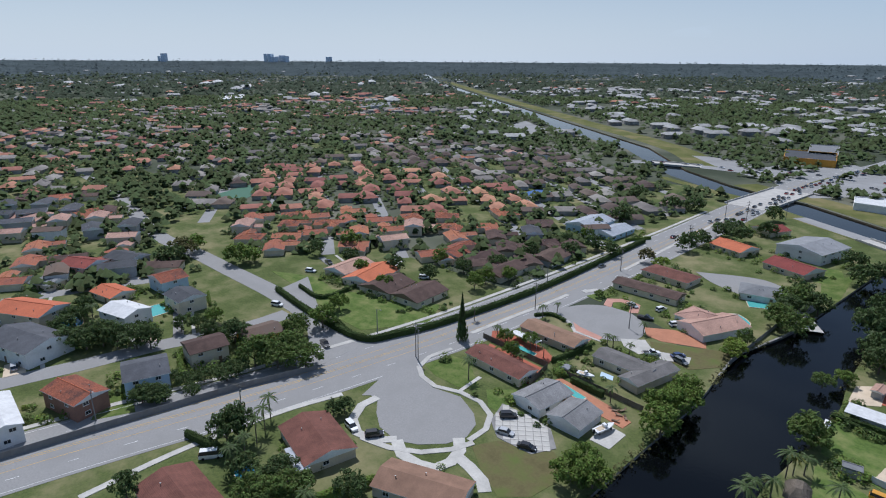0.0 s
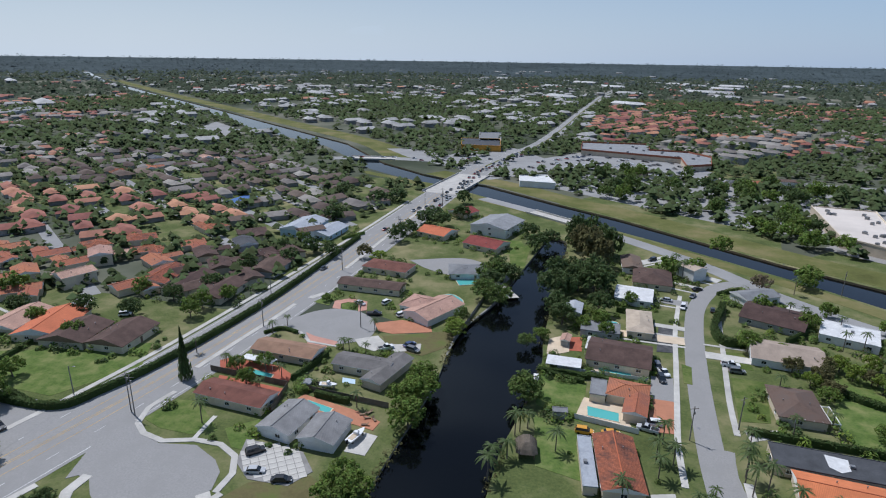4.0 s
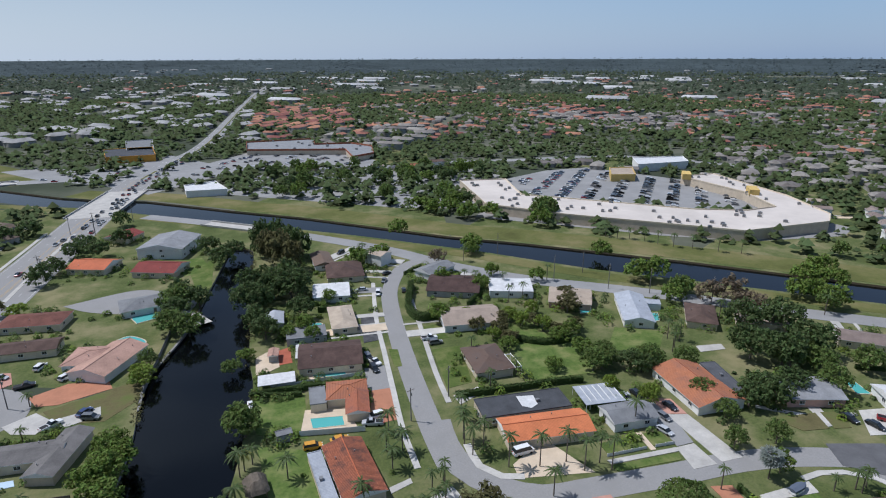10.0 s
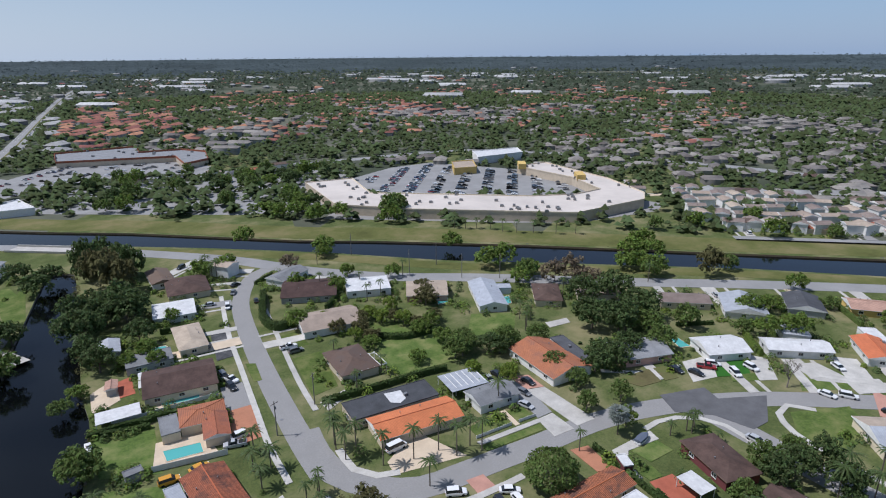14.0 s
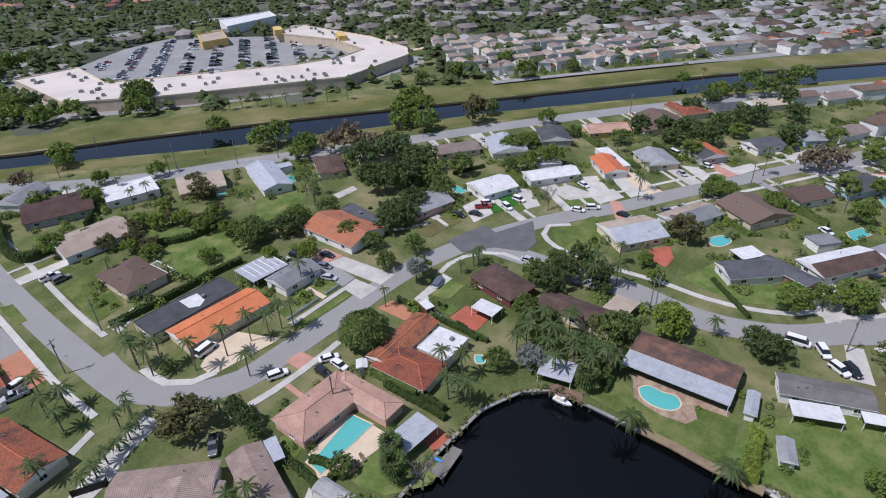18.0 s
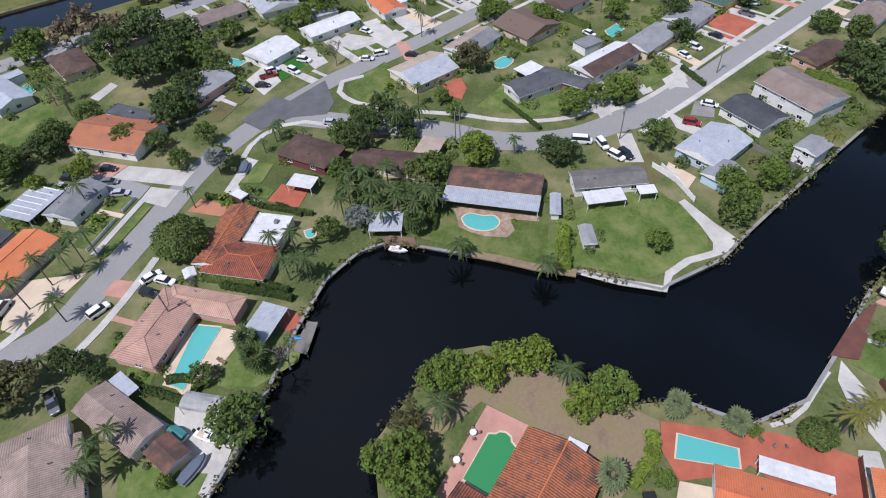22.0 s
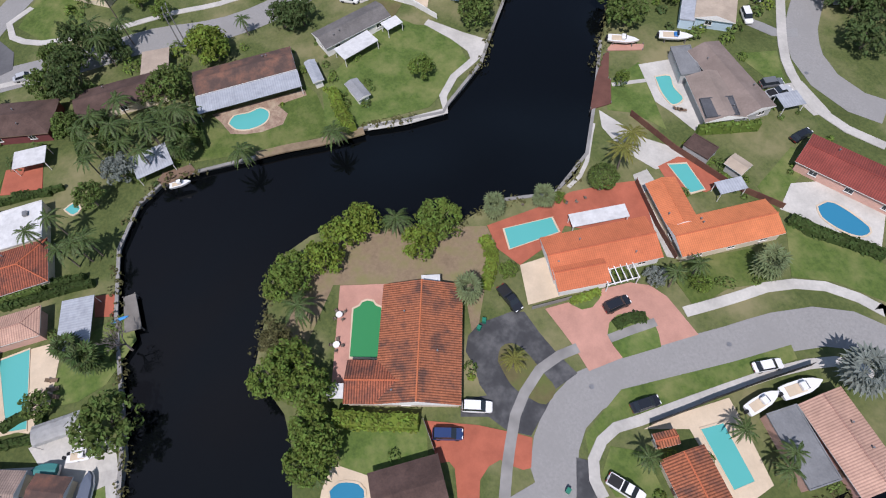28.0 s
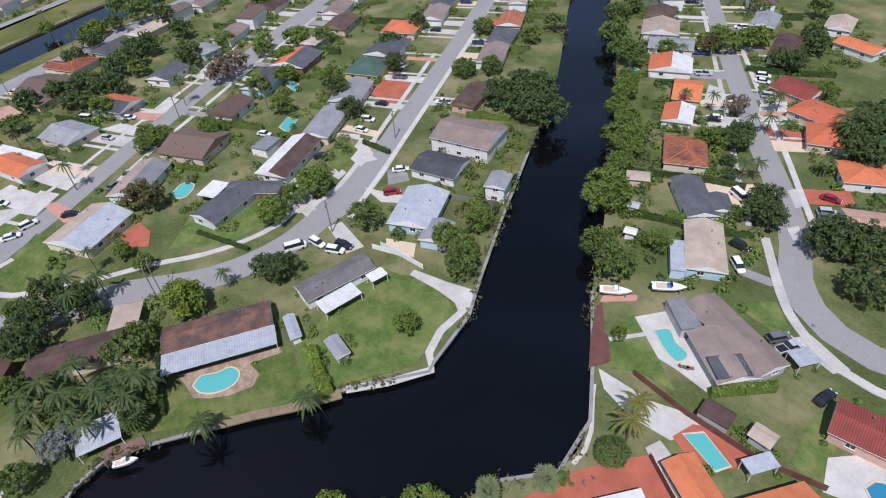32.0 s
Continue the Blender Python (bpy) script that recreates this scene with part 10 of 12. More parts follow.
# low-walled front garden, its drives and path
ITEMS = (
    ("lawn", "lawn", "short mown green lawn behind the low wall", "lawn", ((78.7, 109.0), (89.9, 108.8), (89.0, 103.8), (78.3, 104.6))),
    ("lawn", "lawn", "short mown green lawn behind the low wall", "lawn", ((91.7, 108.6), (96.5, 107.8), (95.8, 103.4), (90.7, 103.6))),
    ("path", "cream_paver", "cream path across the front lawn", "path", ((90.1, 109.6), (91.5, 109.4), (90.5, 102.2), (89.1, 102.3))),
    ("path", "concrete", "concrete pavement before the low wall", "pavement", ((76.8, 102.9), (95.6, 101.2), (95.3, 99.7), (76.9, 101.3))),
    ("lawn", "lawn", "grass verge beside the street", "lawn", ((76.4, 100.9), (94.6, 99.2), (93.6, 96.9), (76.9, 98.5))),
    ("driveway", "old_asphalt", "grey asphalt drive beside the house", "driveway", ((101.0, 121.0), (105.6, 119.8), (101.1, 101.2), (96.1, 101.4))),
    ("driveway", "concrete", "pale concrete drive apron", "driveway", ((95.6, 101.1), (100.9, 100.9), (100.4, 92.6), (93.9, 93.1))),
    ("driveway", "concrete", "concrete drive of the orange-roofed house", "driveway", ((102.9, 113.5), (108.4, 111.5), (108.0, 92.4), (102.0, 92.9))),
    ("patio", "pink_paver", "pinkish paved strip along the house", "patio", ((103.9, 121.5), (109.3, 119.2), (108.4, 111.7), (103.2, 113.7))),
    ("driveway", "orange_paver", "ochre gravel drive beside the clipped tree", "driveway", ((93.2, 87.2), (98.0, 85.8), (96.3, 76.9), (92.4, 78.0))),
    ("patio", "concrete", "concrete yard behind the hedge", "patio", ((101.2, 81.2), (115.3, 80.8), (114.2, 77.3), (104.3, 78.8), (100.9, 76.0), (99.0, 70.6), (98.1, 71.0), (99.5, 77.7))),
    ("lawn", "lawn", "short mown lawn of the walled yard", "lawn", ((104.8, 78.6), (113.4, 77.3), (113.2, 72.6), (105.2, 73.0))),
    ("lawn", "lawn", "small green lawn beside the red terrace", "lawn", ((99.8, 73.7), (104.3, 72.2), (103.3, 68.4), (99.7, 69.2))),
    ("patio", "red_paver", "brick-red terrace behind the maroon house", "patio", ((99.2, 68.9), (105.6, 67.6), (104.2, 60.0), (96.6, 60.5))),
    ("lawn", "dry_lawn", "front lawn of the grey-roofed house", "lawn", ((128.2, 102.2), (141.2, 100.2), (138.2, 93.6), (131.0, 95.2))),
    ("lawn", "dry_lawn", "front lawn of the grey-roofed house", "lawn", ((142.6, 99.8), (147.6, 98.2), (144.0, 91.9), (139.5, 93.2))),
    ("driveway", "pink_paver", "pink paved rim of the turning circle", "driveway", ((-82.1, 170.3), (-77.9, 168.2), (-68.5, 165.9), (-68.8, 163.2), (-78.0, 164.6))),
    ("driveway", "pink_paver", "pink paved drive under the parked car", "driveway", ((-78.4, 163.2), (-70.9, 162.2), (-70.9, 156.4), (-75.0, 156.8))),
    ("path", "concrete", "narrow concrete path round the turning circle", "path", ((-84.6, 170.2), (-78.3, 163.4), (-67.8, 162.3), (-67.6, 163.4), (-77.9, 164.8), (-83.8, 170.6))),
    ("driveway", "concrete", "pale concrete drive off the turning circle", "driveway", ((-63.7, 168.9), (-57.0, 173.4), (-51.8, 167.4), (-54.6, 162.2), (-60.5, 164.4))),
    ("driveway", "concrete", "pale concrete drive with parked cars", "driveway", ((-52.6, 167.6), (-41.0, 170.8), (-40.2, 166.3), (-47.5, 163.3), (-53.3, 165.4))),
    ("driveway", "pink_paver", "pink paved curved drive before the house", "driveway", ((-80.9, 192.0), (-82.6, 198.8), (-77.4, 202.6), (-70.0, 201.0), (-67.6, 193.0), (-70.4, 191.2), (-72.4, 197.2), (-76.8, 199.0), (-79.2, 196.8), (-77.6, 191.6))),
    ("lawn", "lawn", "green lawn beside the turning circle", "lawn", ((-90.2, 195.9), (-87.1, 205.0), (-80.8, 205.2), (-83.0, 200.6), (-83.2, 194.0))),
    ("lawn", "lawn", "round bed of grass inside the drive", "lawn", ((-77.2, 192.0), (-79.0, 196.6), (-76.8, 198.8), (-72.6, 197.0), (-70.8, 191.8))),
    ("patio", "concrete", "short concrete drive to the avenue", "patio", ((-94.5, 199.5), (-90.6, 205.8), (-88.4, 205.2), (-91.8, 198.6))),
    ("patio", "red_paver", "red paved pool terrace", "patio", ((-99.9, 145.7), (-95.5, 149.2), (-92.6, 147.4), (-80.0, 146.5), (-73.9, 142.2), (-73.2, 137.3), (-96.6, 140.4))),
    ("patio", "red_paver", "brick-red terrace behind the brown wall", "patio", ((-94.0, 134.8), (-95.0, 137.4), (-72.0, 134.3), (-71.5, 124.0), (-73.6, 124.4), (-76.1, 129.3), (-82.8, 130.9), (-83.2, 133.2))),
    ("patio", "orange_paver", "orange paved pool patio", "patio", ((-68.6, 126.6), (-65.9, 133.0), (-49.0, 128.6), (-41.0, 125.0), (-41.7, 120.9), (-47.6, 122.4), (-54.0, 121.8))),
    ("patio", "concrete", "pale concrete boat yard beside the canal", "patio", ((-45.8, 120.1), (-39.8, 118.9), (-40.5, 110.8), (-45.9, 111.3))),
    ("patio", "blue_wall", "pale blue mat on the back lawn", "mat", ((-58.7, 144.2), (-54.6, 143.9), (-53.8, 141.5), (-57.8, 141.4))),
    ("patio", "cream_paver", "pale paved waterside yard", "patio", ((0.9, 184.4), (4.4, 187.2), (8.0, 187.6), (7.6, 176.2), (3.3, 173.6), (0.3, 173.4))),
    ("lawn", "lawn", "grass verge between pavement and street", "lawn", ((42.6, 176.0), (45.3, 174.4), (43.6, 163.4), (41.2, 163.6))),
)
for i, (nm, m, lab, cat, pts) in enumerate(ITEMS):
    slab(nm, list(pts), 0.0, 0.1272 + 0.0012 * (i % 9), m, lab, cat)
fence([(77.6, 104.0), (88.6, 103.2)], 0.9, "white_wall", "low white wall with posts before the lawn", step=2.2)
fence([(91.0, 103.0), (96.3, 102.4)], 0.9, "white_wall", "low white wall with posts before the lawn", step=2.2)
hedge([(98.6, 84.6), (98.0, 77.4), (96.5, 68.0), (95.4, 56.0)], 1.3, 1.4)
fence([(-99.0, 139.3), (-72.4, 135.9)], 1.9, "bark", "dark brown board fence between the pools", step=4.5)
fence([(-72.2, 135.6), (-70.6, 122.5)], 1.9, "bark", "dark brown board fence between the pools", step=4.4)
fence([(-69.0, 135.6), (-40.6, 131.6)], 1.8, "bark", "dark brown board fence behind the pool", step=4.8)
hedge([(-72.4, 139.0), (-70.2, 147.5), (-68.2, 156.0)], 1.5, 2.0)
hedge([(-95.4, 165.8), (-91.0, 170.4), (-84.6, 168.8)], 1.4, 1.2)
hedge([(-62.6, 133.0), (-52.0, 131.3)], 1.8, 2.0, density=0.7)
pool([(-64.3, 127.8), (-63.5, 130.4), (-55.5, 128.0), (-55.6, 125.6)], "pool_water", "turquoise swimming pool in an orange patio")
boat(-60.5, 137.6, 8, 5.2, 2.0, 0.7)
boat(-44.6, 116.6, 72, 6.8, 2.2, 0.7)
covered_boat(110.2, 79.3, 10, 5.0, 2.2, "blue_grey_cover", "small boat under a grey tarpaulin in the yard")
h = house(98.3, 75.3, 65, 4.2, 2.4, 2.2, "f", "wht", "maroon_wall", name="garden_shed", label="small maroon shed with a white flat roof", windows=False)
h = house(-66.6, 136.9, 90, 2.6, 2.6, 1.8, "g", "gry", "grey_wall", name="garden_shed", label="small grey shed beside the board fence", windows=False)
for x, y, hh, rr, k in ((-82.2, 141.9, 4.0, 1.9, "palm0"), (-76.4, 140.4, 4.5, 2.0, "palm1"), (-90.6, 141.2, 4.0, 2.0, "palm0"), (-95.4, 142.2, 4.6, 2.2, "palm1"),
                        (-65.0, 161.4, 4.0, 2.0, "palm0"), (-62.8, 161.0, 4.2, 2.0, "palm1"), (-56.8, 160.2, 3.8, 1.9, "palm0"), (-59.4, 177.6, 4.2, 2.2, "palm0"),
                        (-90.6, 173.8, 4.0, 1.9, "palm0"), (-92.4, 166.4, 5.0, 2.3, "palm1"), (-49.2, 130.0, 5.0, 2.2, "palm0"), (125.6, 75.0, 5.0, 2.2, "palm1"),
                        (117.8, 76.6, 4.0, 1.8, "palm0"), (125.0, 68.2, 3.0, 1.6, "palm0"), (30.6, 131.5, 6.5, 3.2, "palm0"), (31.8, 122.9, 6.5, 3.2, "palm0")):
    palm(x, y, hh, rr, k)
for x, y, a in ((-46.4, 127.0, 20), (-44.9, 128.4, 60), (-44.8, 125.6, 200), (-42.8, 125.4, 130), (-44.4, 122.6, 10)):
    lounger(x, y, a)
awning(-86.2, 145.4, -6, 11.0, 3.0)
awning(14.4, 180.0, 82, 9.5, 2.6)
h = house(6.4, 182.2, 80, 5.6, 3.4, 2.2, "g", "pnk", "grey_wall", name="garden_shed", label="small garden shed with a pinkish roof by the canal", windows=False)
h = house(5.2, 138.0, 5, 4.1, 2.6, 2.0, "f", "gry", "grey_wall", name="garden_shed", label="low grey shed beside the lawn", windows=False)
manhole_cover(18.17, -22.22, 0)
manhole_cover(60.1, -95.57, 0)
manhole_cover(15.86, -46.02, 0)
manhole_cover(61.81, 92.3, 0)
manhole_cover(40.97, 140.56, 0)
car(106.18, 115.89, -86, "sedan", "car_black", 0.09)
car(101.18, 112.48, -81, "sedan", "car_grey", 0.09)
car(97.2, 107.23, -76, "sedan", "car_silver", 0.09)
slab("patio", [(17.8, 92.9), (22.0, 86.4), (17.0, 82.0), (14.1, 89.8)], 0.0, 0.098, "red_paver", "patio of red pavers behind the house", "patio")
slab("patio", [(17.8, 76.4), (24.5, 66.9), (23.1, 65.6), (17.4, 73.0)], 0.0, 0.07, "red_paver", "patio of red pavers behind the house", "patio")

# ---- plan of the farther blocks ----
MALL = [(156.6, 399.3), (190.3, 392.7), (177.7, 342.9), (218.5, 305.8), (254.9, 272.1), (281.7, 259.0), (304.8, 259.6), (319.3, 297.6), (318.1, 355.7), (347.8, 354.9), (336.7, 279.7), (319.0, 235.7), (303.9, 224.3), (246.5, 226.3), (216.3, 253.8), (177.5, 288.5), (145.4, 326.3)]
MALL_LOT = [(201.9, 418.0), (250.3, 439.6), (291.3, 440.1), (329.9, 368.5), (327.5, 304.7), (313.1, 270.9), (289.6, 266.6), (223.9, 313.0), (183.6, 351.6)]
MALL_BACK = [(134.8, 321.3), (175.7, 285.5), (213.8, 250.5), (249.8, 225.4), (305.3, 215.2), (323.6, 224.5), (322.1, 235.6), (254.8, 232.0), (223.4, 261.7), (183.2, 297.4), (148.0, 333.8)]
KIOSK = [(290.6, 406.8), (308.8, 401.9), (292.1, 375.2), (274.0, 380.8)]
WHITE_STORE = [(334.9, 435.6), (381.3, 426.4), (367.6, 403.6), (318.0, 405.9)]
PLAZA = [(20.8, 674.7), (92.0, 676.9), (86.8, 633.1), (124.1, 627.7), (139.4, 600.0), (130.0, 552.8), (107.0, 538.4), (109.7, 585.1), (18.5, 615.4)]
PLAZA_LOT = [(18.3, 629.0), (114.6, 587.2), (129.1, 541.9), (114.5, 503.4), (81.1, 539.4), (13.0, 530.8), (-33.5, 487.0), (-45.6, 537.7)]
ORANGE_STORE = [(-112.6, 662.7), (-69.9, 666.5), (-62.4, 609.1), (-103.3, 607.5)]
GREY_STORE = [(-101.0, 721.6), (-75.5, 728.8), (-66.8, 648.8), (-90.9, 648.1)]
GAS = [(-31.6, 459.1), (-10.7, 468.1), (-2.9, 436.0), (-29.5, 438.1)]
FLY = [(-216.0, 520.0), (-197.6, 529.5), (-153.6, 537.1), (-108.9, 538.4), (-67.8, 558.4), (-26.6, 585.9)]
CROSS = [(496.2, 199.4), (454.8, 337.6), (360.6, 473.0), (247.1, 496.5), (174.2, 506.8), (110.5, 505.9), (58.7, 538.3), (7.5, 585.5)]
TREEPARK = [(7.8, 504.3), (64.7, 520.1), (166.6, 485.8), (223.4, 450.3), (143.2, 340.2), (98.8, 359.5), (40.5, 404.1), (-10.9, 444.8)]
GREYROW = [(182.5, 773.7), (240.1, 772.4), (205.4, 592.6), (150.9, 584.0)]
TOWN = [(353.8, 243.5), (404.1, 197.9), (549.7, 82.8), (730.5, 28.0), (752.4, -102.3), (500.5, -75.7), (416.3, 10.0), (362.3, 67.9), (306.2, 124.2), (284.3, 155.3), (309.2, 190.9)]
ENCLAVE = [(-426.4, 274.8), (-444.1, 503.7), (-285.6, 531.7), (-105.4, 394.5), (-111.8, 315.2), (-114.7, 223.2), (-122.0, 188.3), (-161.3, 182.6), (-203.2, 179.5), (-211.3, 139.0), (-244.9, 143.0), (-300.1, 149.7), (-358.7, 170.3)]
WESTEST = [(-588.8, 128.7), (-537.4, 174.9), (-305.9, 115.4), (-242.3, 102.1), (-266.9, 46.0)]
COURT1 = [(-368.1, 195.3), (-379.4, 228.7), (-356.7, 230.3), (-337.2, 193.6)]
COURT2 = [(-213.9, 339.6), (-211.1, 359.9), (-195.1, 356.3), (-196.2, 331.7)]
SITE = [(-467.9, 686.4), (-490.7, 779.1), (-394.8, 688.1), (-385.7, 634.5), (-418.1, 644.2)]
SCHOOL = [(-1284.5, 725.6), (-1321.2, 816.9), (-1205.8, 747.3), (-1178.5, 667.2)]
STORE2 = [(-875.9, 787.1), (-890.2, 886.1), (-821.3, 820.3), (-812.2, 732.1)]
CITY = [(-6390.7, 3057.7), (-10098.8, 6909.4), (-10075.0, 7147.9), (-9968.6, 8214.6)]
REDVIL = [(27.9, 941.7), (95.1, 1129.8), (202.3, 1036.8), (167.0, 820.3), (101.3, 743.2), (36.2, 793.0)]
WHITE_DRIVE = [(-69.2, 102.0), (-71.3, 110.6), (-63.7, 110.1), (-55.4, 108.9), (-50.3, 102.8), (-53.8, 97.0), (-63.7, 97.2)]

# ================= shopping centre, bridges and the farther town =================
slab("car_park", MALL_LOT, 0.0, 0.062, "old_asphalt", "wide asphalt car park before the shops", "car park")
slab("car_park", PLAZA_LOT, 0.0, 0.066, "old_asphalt", "pale asphalt car park before the plaza", "car park")
slab("car_park", TREEPARK, 0.0, 0.058, "old_asphalt", "asphalt car park shaded by trees", "car park")
slab("service_road", MALL_BACK, 0.0, 0.07, "asphalt", "service road behind the shopping centre", "road")
ribbon("road", [(-51, 392), (5, 346), (63, 286), (91, 245), (117, 216), (150, 190), (193, 152), (235, 117), (280, 76), (324, 31), (419, -69), (600, -262)], 9.5, 0.0, 0.085, "old_asphalt", "grey asphalt road along the wide canal", category="road")
ribbon("road", FLY, 16, 0.0, 0.10, "old_asphalt", "pale cross road over the canal", category="road")
slab("street", [(-181.5, 596.9), (-155.0, 606.5), (-108.5, 574.5), (-96.8, 615.0), (-53.4, 643.5), (6.6, 538.9), (-31.6, 483.4), (-55.5, 457.8), (-89.0, 500.9), (-146.0, 550.0)], 0.0, 0.052, "old_asphalt", "wide pale asphalt crossing of the two avenues", "street")
ribbon("road", CROSS, 13, 0.0, 0.09, "old_asphalt", "pale road past the shopping centre", category="road")


def block(name, outline, h, roof, wall, label, category, parapet=0.8, edge=""):
    """Flat-roofed commercial building with a parapet."""
    cx, cy = sum(p[0] for p in outline) / len(outline), sum(p[1] for p in outline) / len(outline)
    loc = [(x - cx, y - cy) for x, y in outline]
    e = thing(name, cx, cy, 0, 0, label, category)
    bm = bmesh.new()
    prism(bm, loc, 0, h)
    part("wall", bm, wall, e)
    bm = bmesh.new()
    prism(bm, loc, h + 0.004, h + 0.15)
    part("roof", bm, roof, e)
    for a, b in zip(loc, loc[1:] + loc[:1]):
        d = Vector((b[0] - a[0], b[1] - a[1]))
        bm = bmesh.new()
        box(bm, 0, -0.2, 0, d.length, 0.2, parapet)
        q = part("parapet", bm, edge or wall, e)
        q.matrix_basis = pose(a[0], a[1], h, 0, 0, math.degrees(math.atan2(d.y, d.x)))
    return e


def roof_units(e, outline, h, n, seed):
    rng = random.Random(seed)
    xs, ys = [p[0] for p in outline], [p[1] for p in outline]
    cx, cy = sum(xs) / len(xs), sum(ys) / len(ys)
    bm = bmesh.new()
    box(bm, -1.1, -0.8, 0, 1.1, 0.8, 1.3)
    box(bm, -0.5, -0.5, 1.3, 0.5, 0.5, 1.5)
    first, k = None, 0
    while k < n:
        x, y = rng.uniform(min(xs), max(xs)), rng.uniform(min(ys), max(ys))
        if not inside((x, y), outline):
            continue
        k += 1
        m = pose(x - cx, y - cy, h + 0.15, 0, 0, rng.choice((0, 90)) - 42)
        if first is None:
            first = part("roof_unit", bm, "pole_metal", e, "grey air-conditioning unit")
            first.matrix_basis = m
        else:
            share("roof_unit", first, e, m)


mall = block("shopping_centre", MALL, 5.5, "offwhite", "cream", "long low shopping centre with a white flat roof", "shopping centre")
roof_units(mall, MALL, 5.5, 60, 4)
bm = bmesh.new()
box(bm, -7, -3, 0, 7, 3, 4)
gable = part("entrance_tower", bm, "yellow_wall", mall, "yellow entrance tower")
_c = Vector((sum(p[0] for p in MALL) / len(MALL), sum(p[1] for p in MALL) / len(MALL)))
gable.matrix_basis = pose(MALL[7][0] - _c.x + 3, MALL[7][1] - _c.y - 4, 5.2, 0, 0, 52)
share("entrance_tower", gable, mall, pose(MALL[8][0] - _c.x + 2, MALL[8][1] - _c.y - 3, 5.0, 0, 0, 52))
block("restaurant", KIOSK, 5, "tan", "yellow_wall", "small yellow restaurant in the car park", "restaurant")
block("store", WHITE_STORE, 6, "wht", "white_wall", "white flat-roofed store beside the road", "store")
pl = block("shopping_plaza", PLAZA, 4.2, "gry", "cream", "shopping plaza with an orange tiled roof edge", "shopping plaza", 1.8, "wor")
roof_units(pl, PLAZA, 4.3, 14, 6)
block("store", ORANGE_STORE, 5.5, "dgy", "orange_wall", "bright orange-fronted corner store", "store")
block("store", GREY_STORE, 5.5, "gry", "grey_wall", "grey flat-roofed store beside the road", "store")
block("store", GAS, 4, "wht", "white_wall", "low white store beside the bridge", "store")
block("school", SCHOOL, 5, "wht", "white_wall", "long white school building among trees", "school")
block("store", STORE2, 5, "gry", "grey_wall", "grey flat-roofed warehouse among trees", "store")
slab("tennis_court", COURT1, 0.0, 0.08, "court_green", "fenced green hard tennis court", "tennis court", kind="")
slab("tennis_court", COURT2, 0.0, 0.08, "court_blue", "blue hard tennis court among houses", "tennis court", kind="")
slab("building_site", SITE, 0.0, 0.07, "old_asphalt", "grey bare building site beside the canal", "building site")

# avenue bridge and cross-road bridge
_p, _q = Vector((-80, 405)), Vector((-70, 462))


def bridge(name, p, q, width, label):
    d = Vector(q) - Vector(p)
    e = thing(name, p[0], p[1], 0, math.degrees(math.atan2(d.y, d.x)), label, "bridge")
    L = d.length
    bm = bmesh.new()
    box(bm, 0, -width / 2, -0.6, L, width / 2, 0.13)
    part("deck", bm, "concrete", e)
    for s in (-1, 1):
        bm = bmesh.new()
        box(bm, 0, s * width / 2 - 0.2, 0.13, L, s * width / 2 + 0.2, 1.1)
        part("parapet", bm, "concrete", e)
    n = max(2, int(L / 12))
    bm = bmesh.new()
    box(bm, -0.5, -width / 2 + 0.5, -2.5, 0.5, width / 2 - 0.5, -0.6)
    first = None
    for i in range(n):
        m = pose(L * (i + 0.5) / n, 0, 0)
        if first is None:
            first = part("pier", bm, "dark_concrete", e)
            first.matrix_basis = m
        else:
            share("pier", first, e, m)


bridge("avenue_bridge", (-83, 400), (-70, 475), 27, "concrete road bridge over the wide canal")
bridge("road_bridge", FLY[1], FLY[2], 17, "long low concrete bridge over the canal")
bridge("street_bridge", (-16, 362), (14, 336), 9, "small concrete bridge at the canal mouth")

# queue of cars on the avenue and cars in the car parks
CC = ("car_white", "car_black", "car_grey", "car_silver", "car_red", "car_blue", "car_white", "car_grey")
rng = random.Random(9)
line = smooth_line(AVE[7:] + AVE2[1:4], 2.0)
k = 0
for i in range(30, len(line) - 2, 4):
    p, q = Vector(line[i]), Vector(line[i + 1])
    d = (q - p).normalized()
    busy = p.y > 340
    for lane in (3.0, 6.2, 9.4) if busy else ():
        if rng.random() < (0.5 if p.y < 700 else 0.12):
            o = p + Vector((d.y, -d.x)) * lane
            far_car(o.x + rng.uniform(-0.3, 0.3), o.y + rng.uniform(-2, 2), math.degrees(math.atan2(d.y, d.x)), rng.choice(CC), 0.14, "cars queueing on the avenue")
for x, y in ((-101, 232), (-88, 345), (-86, 352), (-93, 300)):
    far_car(x, y, 80, rng.choice(CC), 0.07, "cars queueing on the avenue")
fl = smooth_line(FLY, 3.0)
for i in range(4, len(fl) - 1, 3):
    if rng.random() < 0.5:
        p, q = Vector(fl[i]), Vector(fl[i + 1])
        d = (q - p).normalized()
        o = p + Vector((d.y, -d.x)) * rng.choice((-4, 2, 5))
        far_car(o.x, o.y, math.degrees(math.atan2(d.y, d.x)), rng.choice(CC), 0.14, "cars queueing on the avenue")


